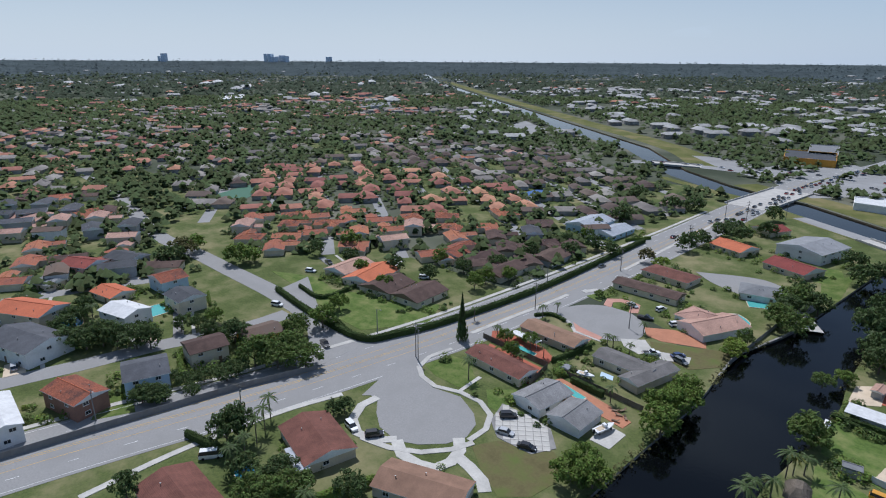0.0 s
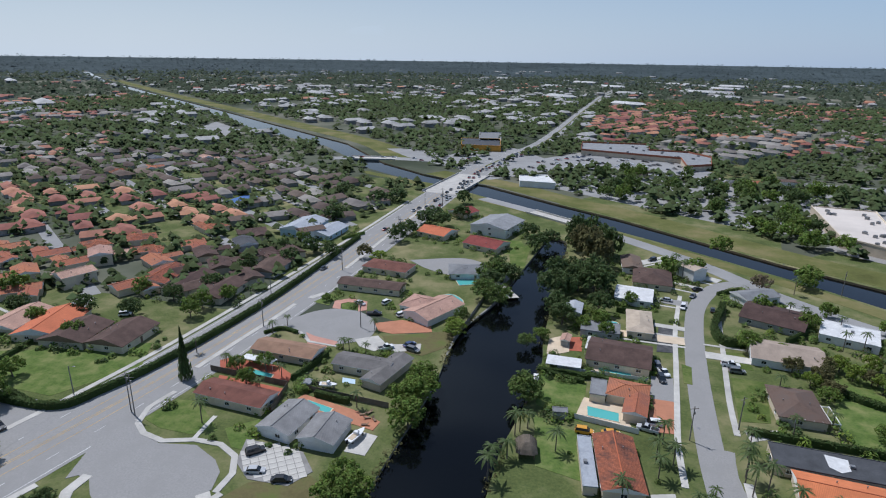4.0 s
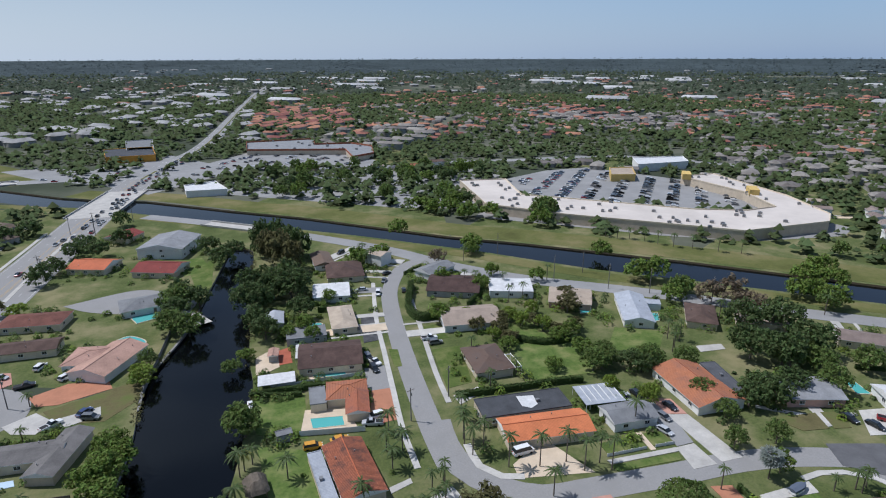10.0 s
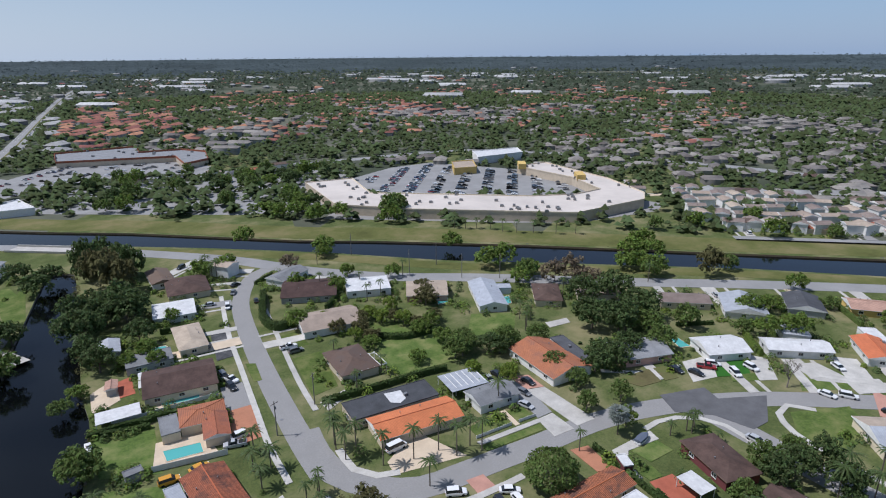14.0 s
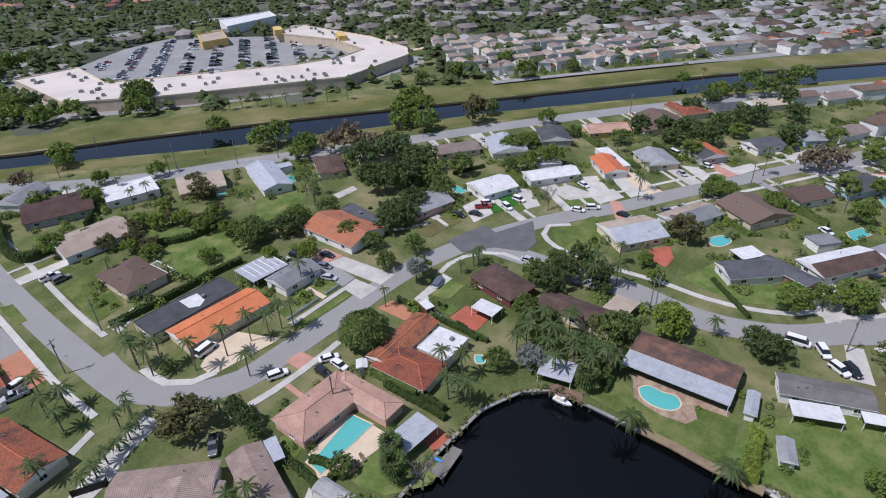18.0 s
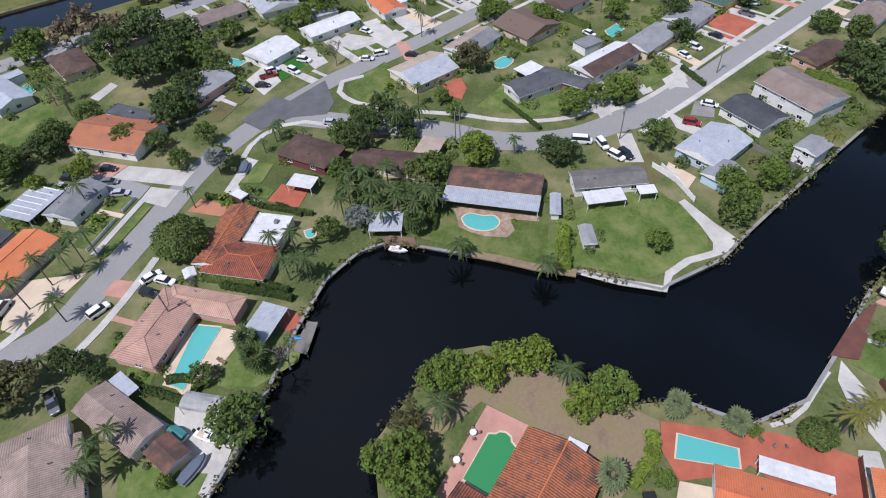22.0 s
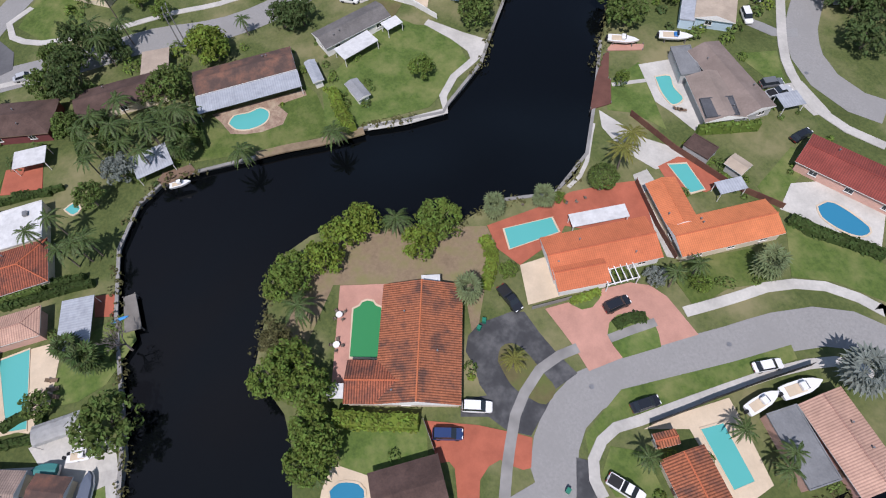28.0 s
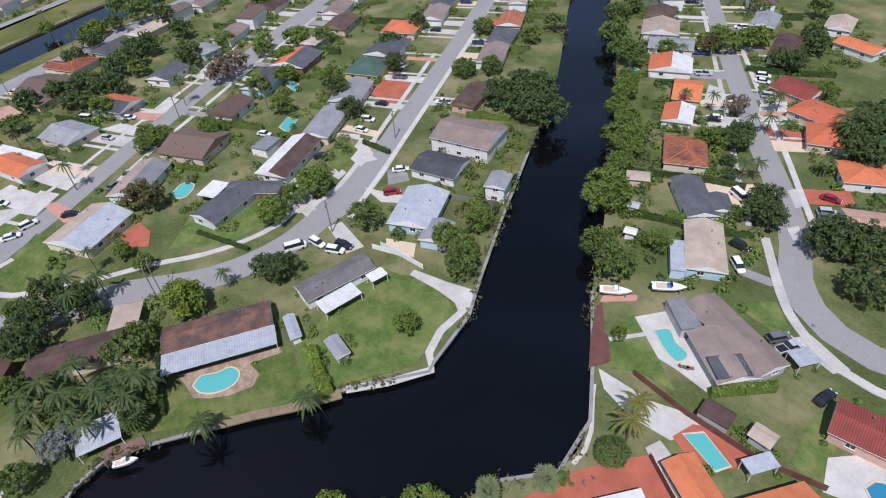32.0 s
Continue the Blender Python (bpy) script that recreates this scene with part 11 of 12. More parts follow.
def fill_lot(outline, yaw, row, pitch, chance, inset, limit, seed):
    rg = random.Random(seed)
    cx, cy = sum(p[0] for p in outline) / len(outline), sum(p[1] for p in outline) / len(outline)
    shrunk = [(cx + (x - cx) * inset, cy + (y - cy) * inset) for x, y in outline]
    c, s = math.cos(radians(yaw)), math.sin(radians(yaw))
    n, rest = 0, []
    for i in range(-14, 15):
        for j in range(-60, 61):
            u, v = i * row + (2.7 if i % 2 else -2.7), j * pitch
            x, y = cx + u * c - v * s, cy + u * s + v * c
            if inside((x, y), shrunk) and rg.random() < chance:
                if n < limit:
                    far_car(x, y, yaw + rg.choice((0, 180)), rg.choice(CC), 0.07)
                else:
                    rest.append((x, y, yaw))
                n += 1
    rg.shuffle(rest)
    for colour, part_ in zip(("car_white", "car_black", "car_grey", "car_red"), (rest[0::3], rest[1::3], rest[2::4], rest[3::12])):
        bm = bmesh.new()
        for x, y, a in part_:
            k = len(bm.verts)
            box(bm, -2.2, -0.85, 0.3, 2.2, 0.85, 0.9)
            box(bm, -1.6, -0.7, 0.9, 0.7, 0.7, 1.4)
            bm.verts.ensure_lookup_table()
            bmesh.ops.transform(bm, matrix=pose(x, y, 0.07, 0, 0, a), verts=bm.verts[k:])
        tagged(finish("parked_cars", bm, colour), "rows of small parked cars seen from afar", "cars", kind="stuff")


fill_lot(MALL_LOT, -42, 9.0, 2.9, 0.55, 0.88, 90, 3)
fill_lot(PLAZA_LOT, -42, 9.0, 3.2, 0.30, 0.85, 15, 5)

# ---- joined far town and woods ----
KEEP_OFF = [CANAL, RIVER, MALL, MALL_LOT, PLAZA, PLAZA_LOT, MALL_BACK, ORANGE_STORE, WHITE_STORE, GREY_STORE, GAS, SITE, COURT1, COURT2]
LINES = [(AVE, 16), (AVE2, 11.5), (FLY, 13), (CROSS, 10), (RN, 30), (RS, 16), ([(-2060, 2345), (-1040, 1376), (-570, 945), (-443, 826), (-234, 634), (-158, 524)], 40)]
NEAR = [(-175, -80), (-160, 0), (-168, 60), (-235, 70), (-330, 150), (-235, 205), (-130, 190), (-118, 300), (-108, 395), (-92, 400), (-45, 385), (20, 330), (85, 268), (150, 200), (230, 130), (330, 30), (420, -70), (420, -260), (250, -260), (60, -190), (-60, -100)]


def seg_dist(P, a, b):
    a, b = np.array(a), np.array(b)
    d = b - a
    t = np.clip(((P - a) @ d) / (d @ d), 0, 1)
    return np.linalg.norm(P - (a + t[:, None] * d), axis=1)


def np_inside(P, poly):
    c = np.zeros(len(P), bool)
    for i in range(len(poly)):
        a, b = poly[i], poly[i - 1]
        if a[1] == b[1]:
            continue
        m = ((a[1] > P[:, 1]) != (b[1] > P[:, 1])) & (P[:, 0] < (b[0] - a[0]) * (P[:, 1] - a[1]) / (b[1] - a[1]) + a[0])
        c ^= m
    return c


def free(P, near=True):
    ok = np.ones(len(P), bool)
    for poly in KEEP_OFF + ([NEAR] if near else []):
        ok &= ~np_inside(P, poly)
    for ln, w in LINES:
        for a, b in zip(ln, ln[1:]):
            ok &= seg_dist(P, a, b) > w
    return ok


def sector(n, r0, r1, a0, a1, seed):
    """Even random points; angles clockwise from +y."""
    rg = np.random.RandomState(seed)
    r = np.sqrt(rg.uniform(r0 * r0, r1 * r1, n))
    a = np.radians(rg.uniform(a0, a1, n))
    return np.stack([r * np.sin(a), r * np.cos(a)], 1)


DOME_V = np.array([(0, 0, 0.95)] + [(math.cos(a), math.sin(a), -0.1) for a in np.arange(5) * 1.2566])
DOME_F = [(0, 1 + i, 1 + (i + 1) % 5) for i in range(5)]


def big_mesh(name, V, F, material, label, category):
    me = bpy.data.meshes.new(name)
    F = np.asarray(F, np.int32)
    k = F.shape[1]
    me.vertices.add(len(V))
    me.vertices.foreach_set("co", np.asarray(V, np.float32).ravel())
    me.loops.add(F.size)
    me.loops.foreach_set("vertex_index", F.ravel())
    me.polygons.add(len(F))
    me.polygons.foreach_set("loop_start", np.arange(len(F), dtype=np.int32) * k)
    me.update(calc_edges=True)
    me.materials.append(MATS[material])
    return tagged(new(name, me), label, category, kind="stuff")


def clumps(name, P, size, material, seed, label, per=4, low=0.5, rise=False):
    """Many uneven tree heads, each of several small tufts."""
    rg = np.random.RandomState(seed)
    n = len(P) * per
    B = np.repeat(P, per, 0)
    s0 = size * rg.uniform(0.6, 1.35, len(P))
    s = np.repeat(s0, per) * rg.uniform(0.36, 0.72, n) * (4.0 / per) ** 0.22
    far_off = rg.normal(0, 0.42, (n, 2))
    z = np.repeat(s0, per) * (rg.uniform(low, 1.35, n) * (1.25 - np.minimum(1.0, np.hypot(far_off[:, 0], far_off[:, 1]))))
    B = B + far_off * np.repeat(s0, per)[:, None]
    if rise:
        z += np.array([far_rise(x, y) for x, y in B])
    X = DOME_V[None] * rg.uniform(0.6, 1.4, (n, 6, 1)) * s[:, None, None]
    X[:, :, 2] *= 0.85 if size < 8.9 else 0.4
    X[:, :, :2] += B[:, None]
    X[:, :, 2] += z[:, None]
    F = (np.array(DOME_F)[None] + (np.arange(n) * 6)[:, None, None]).reshape(-1, 3)
    big_mesh(name, X.reshape(-1, 3), F, material, label, "trees")


def gables(name, P, yaw, L, W, H, material, wall, seed, label, rise=False):
    """Joined distant houses: walls and gabled roofs."""
    rg = np.random.RandomState(seed)
    n = len(P)
    l, w, h = L * rg.uniform(0.8, 1.25, n) / 2, W * rg.uniform(0.85, 1.2, n) / 2, H * rg.uniform(0.9, 1.1, n)
    u = np.array([(-1, -1, 0), (1, -1, 0), (1, 1, 0), (-1, 1, 0), (-1, -1, 1), (1, -1, 1), (1, 1, 1), (-1, 1, 1)], float)
    a = np.radians(yaw)
    R = np.stack([np.stack([np.cos(a), -np.sin(a)], -1), np.stack([np.sin(a), np.cos(a)], -1)], 1)
    X = u[None] * np.stack([l * 0.94, w * 0.94, h], 1)[:, None]
    X[:, :, :2] = np.einsum("nij,nkj->nki", R, X[:, :, :2]) + P[:, None]
    up = np.array([far_rise(x, y) if rise else 0.0 for x, y in P])
    X[:, :, 2] += up[:, None]
    F = (np.array([(0, 1, 5, 4), (1, 2, 6, 5), (2, 3, 7, 6), (3, 0, 4, 7)])[None] + (np.arange(n) * 8)[:, None, None]).reshape(-1, 4)
    big_mesh(name + "_walls", X.reshape(-1, 3), F, wall, "walls of " + label, "houses")
    u = np.array([(-1, -1, 0), (1, -1, 0), (1, 1, 0), (-1, 1, 0), (-0.9, 0, 1), (0.9, 0, 1)], float)
    X = u[None] * np.stack([l, w, w * 0.38], 1)[:, None]
    X[:, :, :2] = np.einsum("nij,nkj->nki", R, X[:, :, :2]) + P[:, None]
    X[:, :, 2] += (h + up)[:, None]
    F = (np.array([(0, 1, 5), (0, 5, 4), (2, 3, 4), (2, 4, 5), (1, 2, 5), (3, 0, 4)])[None] + (np.arange(n) * 6)[:, None, None]).reshape(-1, 3)
    big_mesh(name + "_roofs", X.reshape(-1, 3), F, material, "roofs of " + label, "houses")


def lattice(outline, yaw, du, dv, jitter, seed, drop=0.1):
    rg = np.random.RandomState(seed)
    o = np.array(outline)
    c = o.mean(0)
    r = np.abs(o - c).max() * 1.5
    U, V = np.meshgrid(np.arange(-r, r, du), np.arange(-r, r, dv))
    a = radians(yaw)
    P = np.stack([c[0] + U.ravel() * math.cos(a) - V.ravel() * math.sin(a), c[1] + U.ravel() * math.sin(a) + V.ravel() * math.cos(a)], 1)
    P += rg.uniform(-jitter, jitter, P.shape)
    return P[np_inside(P, outline) & (rg.rand(len(P)) > drop)]


# single houses of the nearer estates: one built, then copied
ORANGE_ZONE = [(-274.0, 117.7), (-422.9, 278.0), (-399.0, 358.4), (-199.7, 344.9), (-168.1, 273.7), (-157.8, 157.2), (-215.2, 135.6)]
GREY_ZONE = [(-463.7, 148.1), (-528.1, 310.8), (-872.5, 608.8), (-506.2, 755.9), (-305.9, 568.2), (-399.0, 358.4), (-422.9, 278.0), (-314.1, 137.4)]


def estate(outline, yaw, du, dv, protos, seed, jitter=2.0, drop=0.1, limit=36, mats=("far_roof_red", "far_roof_grey"), wall="far_wall"):
    rg = random.Random(seed)
    P = lattice(outline, yaw, du, dv, jitter, seed, drop)
    P = P[free(P, False)]
    rest = np.argsort(np.hypot(P[:, 0], P[:, 1]))
    for x, y in P[rest[:limit]]:
        kinds = [PROTO[k] for k in "aabbaad"] if inside((x, y), ORANGE_ZONE) else [PROTO[k] for k in "efcfd"] if inside((x, y), GREY_ZONE) else protos
        copy_thing(rg.choice(kinds), pose(x, y, 0, 0, 0, yaw + rg.choice((0, 90, 180, 270)) + rg.uniform(-14, 14)))
    Q = P[rest[limit:]]
    if len(Q):
        warm, grey = np_inside(Q, ORANGE_ZONE), np_inside(Q, GREY_ZONE)
        sets = [(m, Q[~(warm | grey)][i::len(mats)]) for i, m in enumerate(mats)] + [("far_roof_red", Q[warm]), ("far_roof_grey", Q[grey][0::2]), ("far_roof_brown", Q[grey][1::2])]
        for i, (m, q) in enumerate(sets):
            if not len(q):
                continue
            gables("estate_houses", q, yaw + 90.0 * (np.arange(len(q)) % 3 == 0) + (np.arange(len(q)) * 37 % 23 - 11.0), 15, 10.5, 3.0, m, wall, seed + i, "suburban houses close together on the estate")
    return P


PROTO = {}
for key, spot, args in (("a", (-330, 420), (15, 10, 2.8, "g", "wor", "cream")), ("b", (-345, 400), (14, 11, 2.8, "h", "ter", "cream")), ("c", (-300, 440), (15, 10, 2.8, "g", "dbr", "cream")),
                        ("d", (-310, 470), (14, 10, 5.0, "g", "pnk", "cream")), ("e", (-350, 455), (15, 10, 5.0, "g", "dgy", "grey_wall")), ("f", (-280, 480), (14, 9, 5.0, "g", "brn", "white_wall")),
                        ("w", (330, 250), (11, 8, 5.2, "g", "tgy", "white_wall")), ("t", (345, 265), (11, 8, 5.0, "g", "tan", "white_wall"))):
    PROTO[key] = house(*spot, -40, *args, windows=False)
    if key in "abcd":
        wing(PROTO[key], spot[0] + 1.5, spot[1] + 6.5, 50, 12, 7, 2.7, "g", args[4], args[5], False)
E1 = estate(ENCLAVE, -38, 21, 18, [PROTO[k] for k in "cccfcce"], 21, 4.0, 0.16, mats=("far_roof_brown", "far_roof_brown", "far_roof_grey"))
E2 = estate(WESTEST, -30, 24, 19, [PROTO[k] for k in "acdeef"], 22, limit=25)
estate(TOWN, -44, 11, 17, [PROTO[k] for k in "wtwwt"], 23, 1.0, 0.08, 60, ("far_white", "far_roof_grey", "far_white", "far_roof_brown"), "white_wall")
rg = np.random.RandomState(1)


def town(n, r0, r1, a0, a1, seed):
    P = sector(n, r0, r1, a0, a1, seed)
    return P[free(P)]


ALL_E = [ENCLAVE, WESTEST, TOWN, REDVIL, GREYROW]


def off_estates(P):
    ok = np.ones(len(P), bool)
    for e in ALL_E:
        ok &= ~np_inside(P, e)
    return P[ok]


def patchy(P, sign, cut=0.0, scale=0.0045):
    """Woods and housing alternate in broad patches."""
    v = np.array([noise.noise(Vector((x * scale, y * scale, 7.0))) + 0.5 * noise.noise(Vector((x * scale * 2.7, y * scale * 2.7, 1.0))) for x, y in P])
    return P[v * sign > cut - np.random.RandomState(len(P)).rand(len(P)) * 0.25]


h1 = lattice(REDVIL, -40, 22, 32, 3, 31, 0.35)
gables("red_row", h1, np.full(len(h1), 50.0), 20, 13, 6.5, "far_roof_red", "far_white", 31, "red-roofed terraces beyond the plaza")
h2 = lattice(GREYROW, -40, 24, 32, 2, 32, 0.25)
gables("grey_row", h2, np.full(len(h2), -40.0), 22, 12, 6, "far_roof_grey", "far_white", 32, "grey terraces beyond the plaza")
# streets of small houses on skewed grids, thinning with distance
HOUSE_MORE = 1.05
for i, (a0, a1, r0, r1, n, m, yaw) in enumerate(((-80, -38, 330, 1300, 620, "far_roof_grey", -35), (-80, -40, 500, 1500, 420, "far_roof_red", -35), (-38, 3, 640, 2000, 420, "far_white", -42), (4, 34, 560, 1500, 420, "far_roof_red", -40),
                                                 (6, 60, 520, 1200, 520, "far_roof_grey", -40), (30, 80, 470, 1000, 620, "far_roof_grey", -42), (30, 62, 650, 1700, 380, "far_roof_red", -42), (60, 105, 420, 800, 300, "far_roof_grey", -44),
                                                 (-80, 62, 1300, 3000, 260, "far_white", -40), (-80, 62, 1300, 2600, 350, "far_roof_red", -40))):
    P = off_estates(town(int(n * HOUSE_MORE), r0, r1, a0, a1, 40 + i))
    P = np.round(P / np.array([13.0, 24.0])) * np.array([13.0, 24.0]) + np.random.RandomState(i).uniform(-2, 2, P.shape)
    P = patchy(off_estates(P[free(P)]), -1, -0.02)
    far = 1.0 if r1 < 1800 else 1.5
    gables("far_houses", P, yaw + 90 * np.random.RandomState(90 + i).randint(0, 2, len(P)), 15 * far, 10 * far, 3.6 * far, m, "far_wall", 60 + i, "distant suburban houses among trees")

# tree cover of the farther town
P = town(6800, 240, 700, -85, 108, 70)
P = P[~(np_inside(P, ENCLAVE) | np_inside(P, WESTEST)) | (np.random.RandomState(4).rand(len(P)) < 0.12)]
clumps("tree_cover", P[~np_inside(P, TOWN) | (np.random.RandomState(3).rand(len(P)) < 0.6)], 4.2, "far_canopy", 71, "broken green tree cover between distant houses", 11)
P = town(19000, 700, 1500, -80, 100, 72)
P = patchy(P, 1, -0.12)
clumps("tree_cover", P, 5.2, "far_canopy", 73, "broken green tree cover between distant houses", 6)
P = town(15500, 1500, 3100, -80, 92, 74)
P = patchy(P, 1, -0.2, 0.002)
clumps("tree_cover", P, 8.5, "mid_canopy_hazed", 75, "grey-green tree cover tinted for haze towards the horizon", 3, 0.2, rise=True)
# haze here is only the bluish tint in the tree colour
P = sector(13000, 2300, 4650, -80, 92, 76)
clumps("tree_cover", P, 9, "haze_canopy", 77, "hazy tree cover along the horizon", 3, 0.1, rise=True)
P = lattice(TREEPARK, -40, 15, 16, 6, 78, 0.62)
for i, (x, y) in enumerate(P[free(P, False)][:70].tolist()):
    tree(x, y, 4.6 + (i * 37 % 10) * 0.22, "abda"[i % 4], 8.5 + (i * 13 % 7) * 0.5)


def joined_trees():
    """Farther single trees, joined kind by kind."""
    for kind in ("a", "b", "c", "d", "dry", "olive"):
        VV, FF, k = [], [], 0
        for i, (x, y, r, h, kd) in enumerate(FAR_TREES):
            if kd != kind:
                continue
            me = LEAF[kind + str(i % 3)]
            v = np.empty(len(me.vertices) * 3, np.float32)
            me.vertices.foreach_get("co", v)
            v = v.reshape(-1, 4, 3)[i % 2::2]
            c = v.mean(1, keepdims=True)
            v = (c + (v - c) * 1.35).reshape(-1, 3)
            a = i * 1.3
            w = np.stack([x + r * (v[:, 0] * math.cos(a) - v[:, 1] * math.sin(a)), y + r * (v[:, 0] * math.sin(a) + v[:, 1] * math.cos(a)), h * (0.15 + 0.8 * v[:, 2])], 1)
            q = np.arange(len(w)).reshape(-1, 4) + k
            VV.append(w)
            FF.append(q)
            k += len(w)
        if VV:
            big_mesh("tree_cover", np.concatenate(VV), np.concatenate(FF), "leaf_" + kind, "leafy green trees between the farther houses", "trees")


joined_trees()
Q = np.concatenate([E1, E2]) if len(E2) else E1


def lanes(outline, yaw, pitch, width, reach):
    """Lanes between an estate's rows."""
    c_ = np.array(outline).mean(0)
    u_ = np.array([math.cos(radians(yaw)), math.sin(radians(yaw))])
    v_ = np.array([-u_[1], u_[0]])
    for oy in range(-9, 10):
        run = [c_ + v_ * (oy * pitch * 2 + pitch / 2) + u_ * k for k in range(-reach, reach + 1, 12)]
        run = [tuple(q.tolist()) for q in run if np_inside(q[None], outline)[0]]
        if len(run) > 3:
            ribbon("street", run, width, 0.0, 0.05, "old_asphalt", "narrow asphalt lane between the estate houses", category="street")


lanes(ENCLAVE, -38, 17.0, 6.5, 264)
lanes(TOWN, -44, 17.0, 8.0, 480)
g1 = np.concatenate([Q + np.random.RandomState(60 + j).uniform(-13, 13, Q.shape) for j in range(3)] + [Q + np.random.RandomState(6).uniform(-11, 11, Q.shape) for _ in range(1)] + [Q + np.array([10.5, 8.0]), Q + np.array([-3.0, 11.0])])
clumps("tree_cover", g1[free(g1, False)], 3.1, "far_canopy", 80, "small dark garden trees between the houses", 9)

# ---- houses lining the streets, drives and garden shrubs ----
ROWS = []


def near_house(x, y, d):
    return any((x - hx) ** 2 + (y - hy) ** 2 < (d + hr) ** 2 for hx, hy, hr, _ in HOUSES)


SP = np.array([(p[0], p[1], w) for ln, w in STREETS for p in ln])


def near_street(x, y, d):
    return bool((np.hypot(SP[:, 0] - x, SP[:, 1] - y) < d + SP[:, 2] / 2).any())


ROW_SET = [PROTO[k] for k in "acbft"] + [house(390, -190, -40, 17, 10, 2.7, "g", "gry", "white_wall", windows=False), house(400, -210, -40, 17, 10, 2.7, "g", "tan", "cream", windows=False),
                                        house(410, -230, -40, 17, 10, 2.7, "g", "tgy", "white_wall", windows=False), house(420, -250, -40, 16, 10, 2.7, "h", "dgy", "cream", windows=False)]


def line_street(ln, side, gap, seed):
    rg = random.Random(seed)
    acc = 0.0
    for a, b in zip(ln, ln[1:]):
        d = Vector((b[0] - a[0], b[1] - a[1]))
        acc += d.length
        if acc < gap:
            continue
        d.normalize()
        x, y = b[0] - d.y * side, b[1] + d.x * side
        P = np.array([[x, y]])
        if not 225 < math.hypot(x, y) < 520 or (x < 60 and y > 0) or len(ROWS) > 56 or near_house(x, y, 8.5) or near_street(x, y, 7.5) or not all(free(P, False)):
            continue
        if np_inside(P, ENCLAVE)[0] or np_inside(P, WESTEST)[0] or (-105 < x < 80 and -90 < y < 60):
            continue
        acc = 0.0
        yaw = math.degrees(math.atan2(d.y, d.x)) + rg.uniform(-4, 4)
        copy_thing(rg.choice(ROW_SET), pose(x, y, 0, 0, 0, yaw))
        HOUSES.append((x, y, 8.0, True))
        ROWS.append((x, y))


for i, (ln, w) in enumerate(list(STREETS)):
    for s_ in (17, -17):
        line_street(ln, s_, 6, 100 + i)


def drives():
    """A drive from each house to the nearest street."""
    rg = random.Random(50)
    n = 0
    for hx, hy, hr, real in HOUSES:
        if not real or math.hypot(hx, hy) > 420 or (-60 < hx < 60 and -80 < hy < 60) or (hx > -20 and math.hypot(hx, hy) < 185):
            continue
        k = int(np.argmin(np.hypot(SP[:, 0] - hx, SP[:, 1] - hy)))
        p, w = (float(SP[k, 0]), float(SP[k, 1])), float(SP[k, 2])
        d = math.dist((hx, hy), p)
        if not 9 < d < 34 or w > 20:
            continue
        v = Vector((p[0] - hx, p[1] - hy)).normalized()
        u = Vector((-v.y, v.x))
        off = rg.choice((-1, 1)) * rg.uniform(2.5, hr * 0.5)
        a = Vector((hx, hy)) + u * off + v * min(hr * 0.5, d * 0.4)
        b = Vector(p) + u * off - v * (w / 2 - 0.3)
        if (b - a).length < 3 or (b - a).dot(v) < 0:
            continue
        wd = rg.choice((2.6, 3.0, 4.2, 5.0)) / 2
        q = [tuple(a + u * wd), tuple(b + u * wd * 1.15), tuple(b - u * wd * 1.15), tuple(a - u * wd)]
        m = rg.choice(("concrete", "concrete", "concrete", "concrete", "asphalt", "asphalt", "cream_paver", "dark_concrete", "pink_paver"))
        slab("driveway", q, 0.0, 0.1612 + 0.0013 * (n % 9), m, m.replace("_", " ") + " driveway leading to the street", "driveway")
        off2 = -off * 0.6
        a, b = Vector((hx, hy)) + u * off2 + v * min(hr * 0.5, d * 0.4), Vector(p) + u * off2 - v * (w / 2 - 0.3)
        slab("path", [tuple(a + u * 0.6), tuple(b + u * 0.6), tuple(b - u * 0.6), tuple(a - u * 0.6)], 0.0, 0.1120 + 0.0019 * (n % 9), "concrete", "narrow concrete garden path to the street", "path")
        c = Vector((hx, hy)) + u * off2 * 2.2 + v * (d * 0.62)
        n += 1
        if rg.random() < 0.45 and d > 12:
            o = a.lerp(b, 0.5) - u * off2 + u * off
            car(o.x, o.y, math.degrees(math.atan2(v.y, v.x)) + rg.choice((0, 180)), rg.choice(("sedan", "suv", "suv", "pickup")), rg.choice(("car_white", "car_black", "car_grey", "car_silver", "car_white", "car_blue")), 0.175)


drives()
PAVED = [(np.array(q).min(0) - 0.8, np.array(q).max(0) + 0.8, q) for q in OPEN]


def paved(x, y):
    return any(lo[0] < x < hi[0] and lo[1] < y < hi[1] and inside((x, y), q) for lo, hi, q in PAVED)


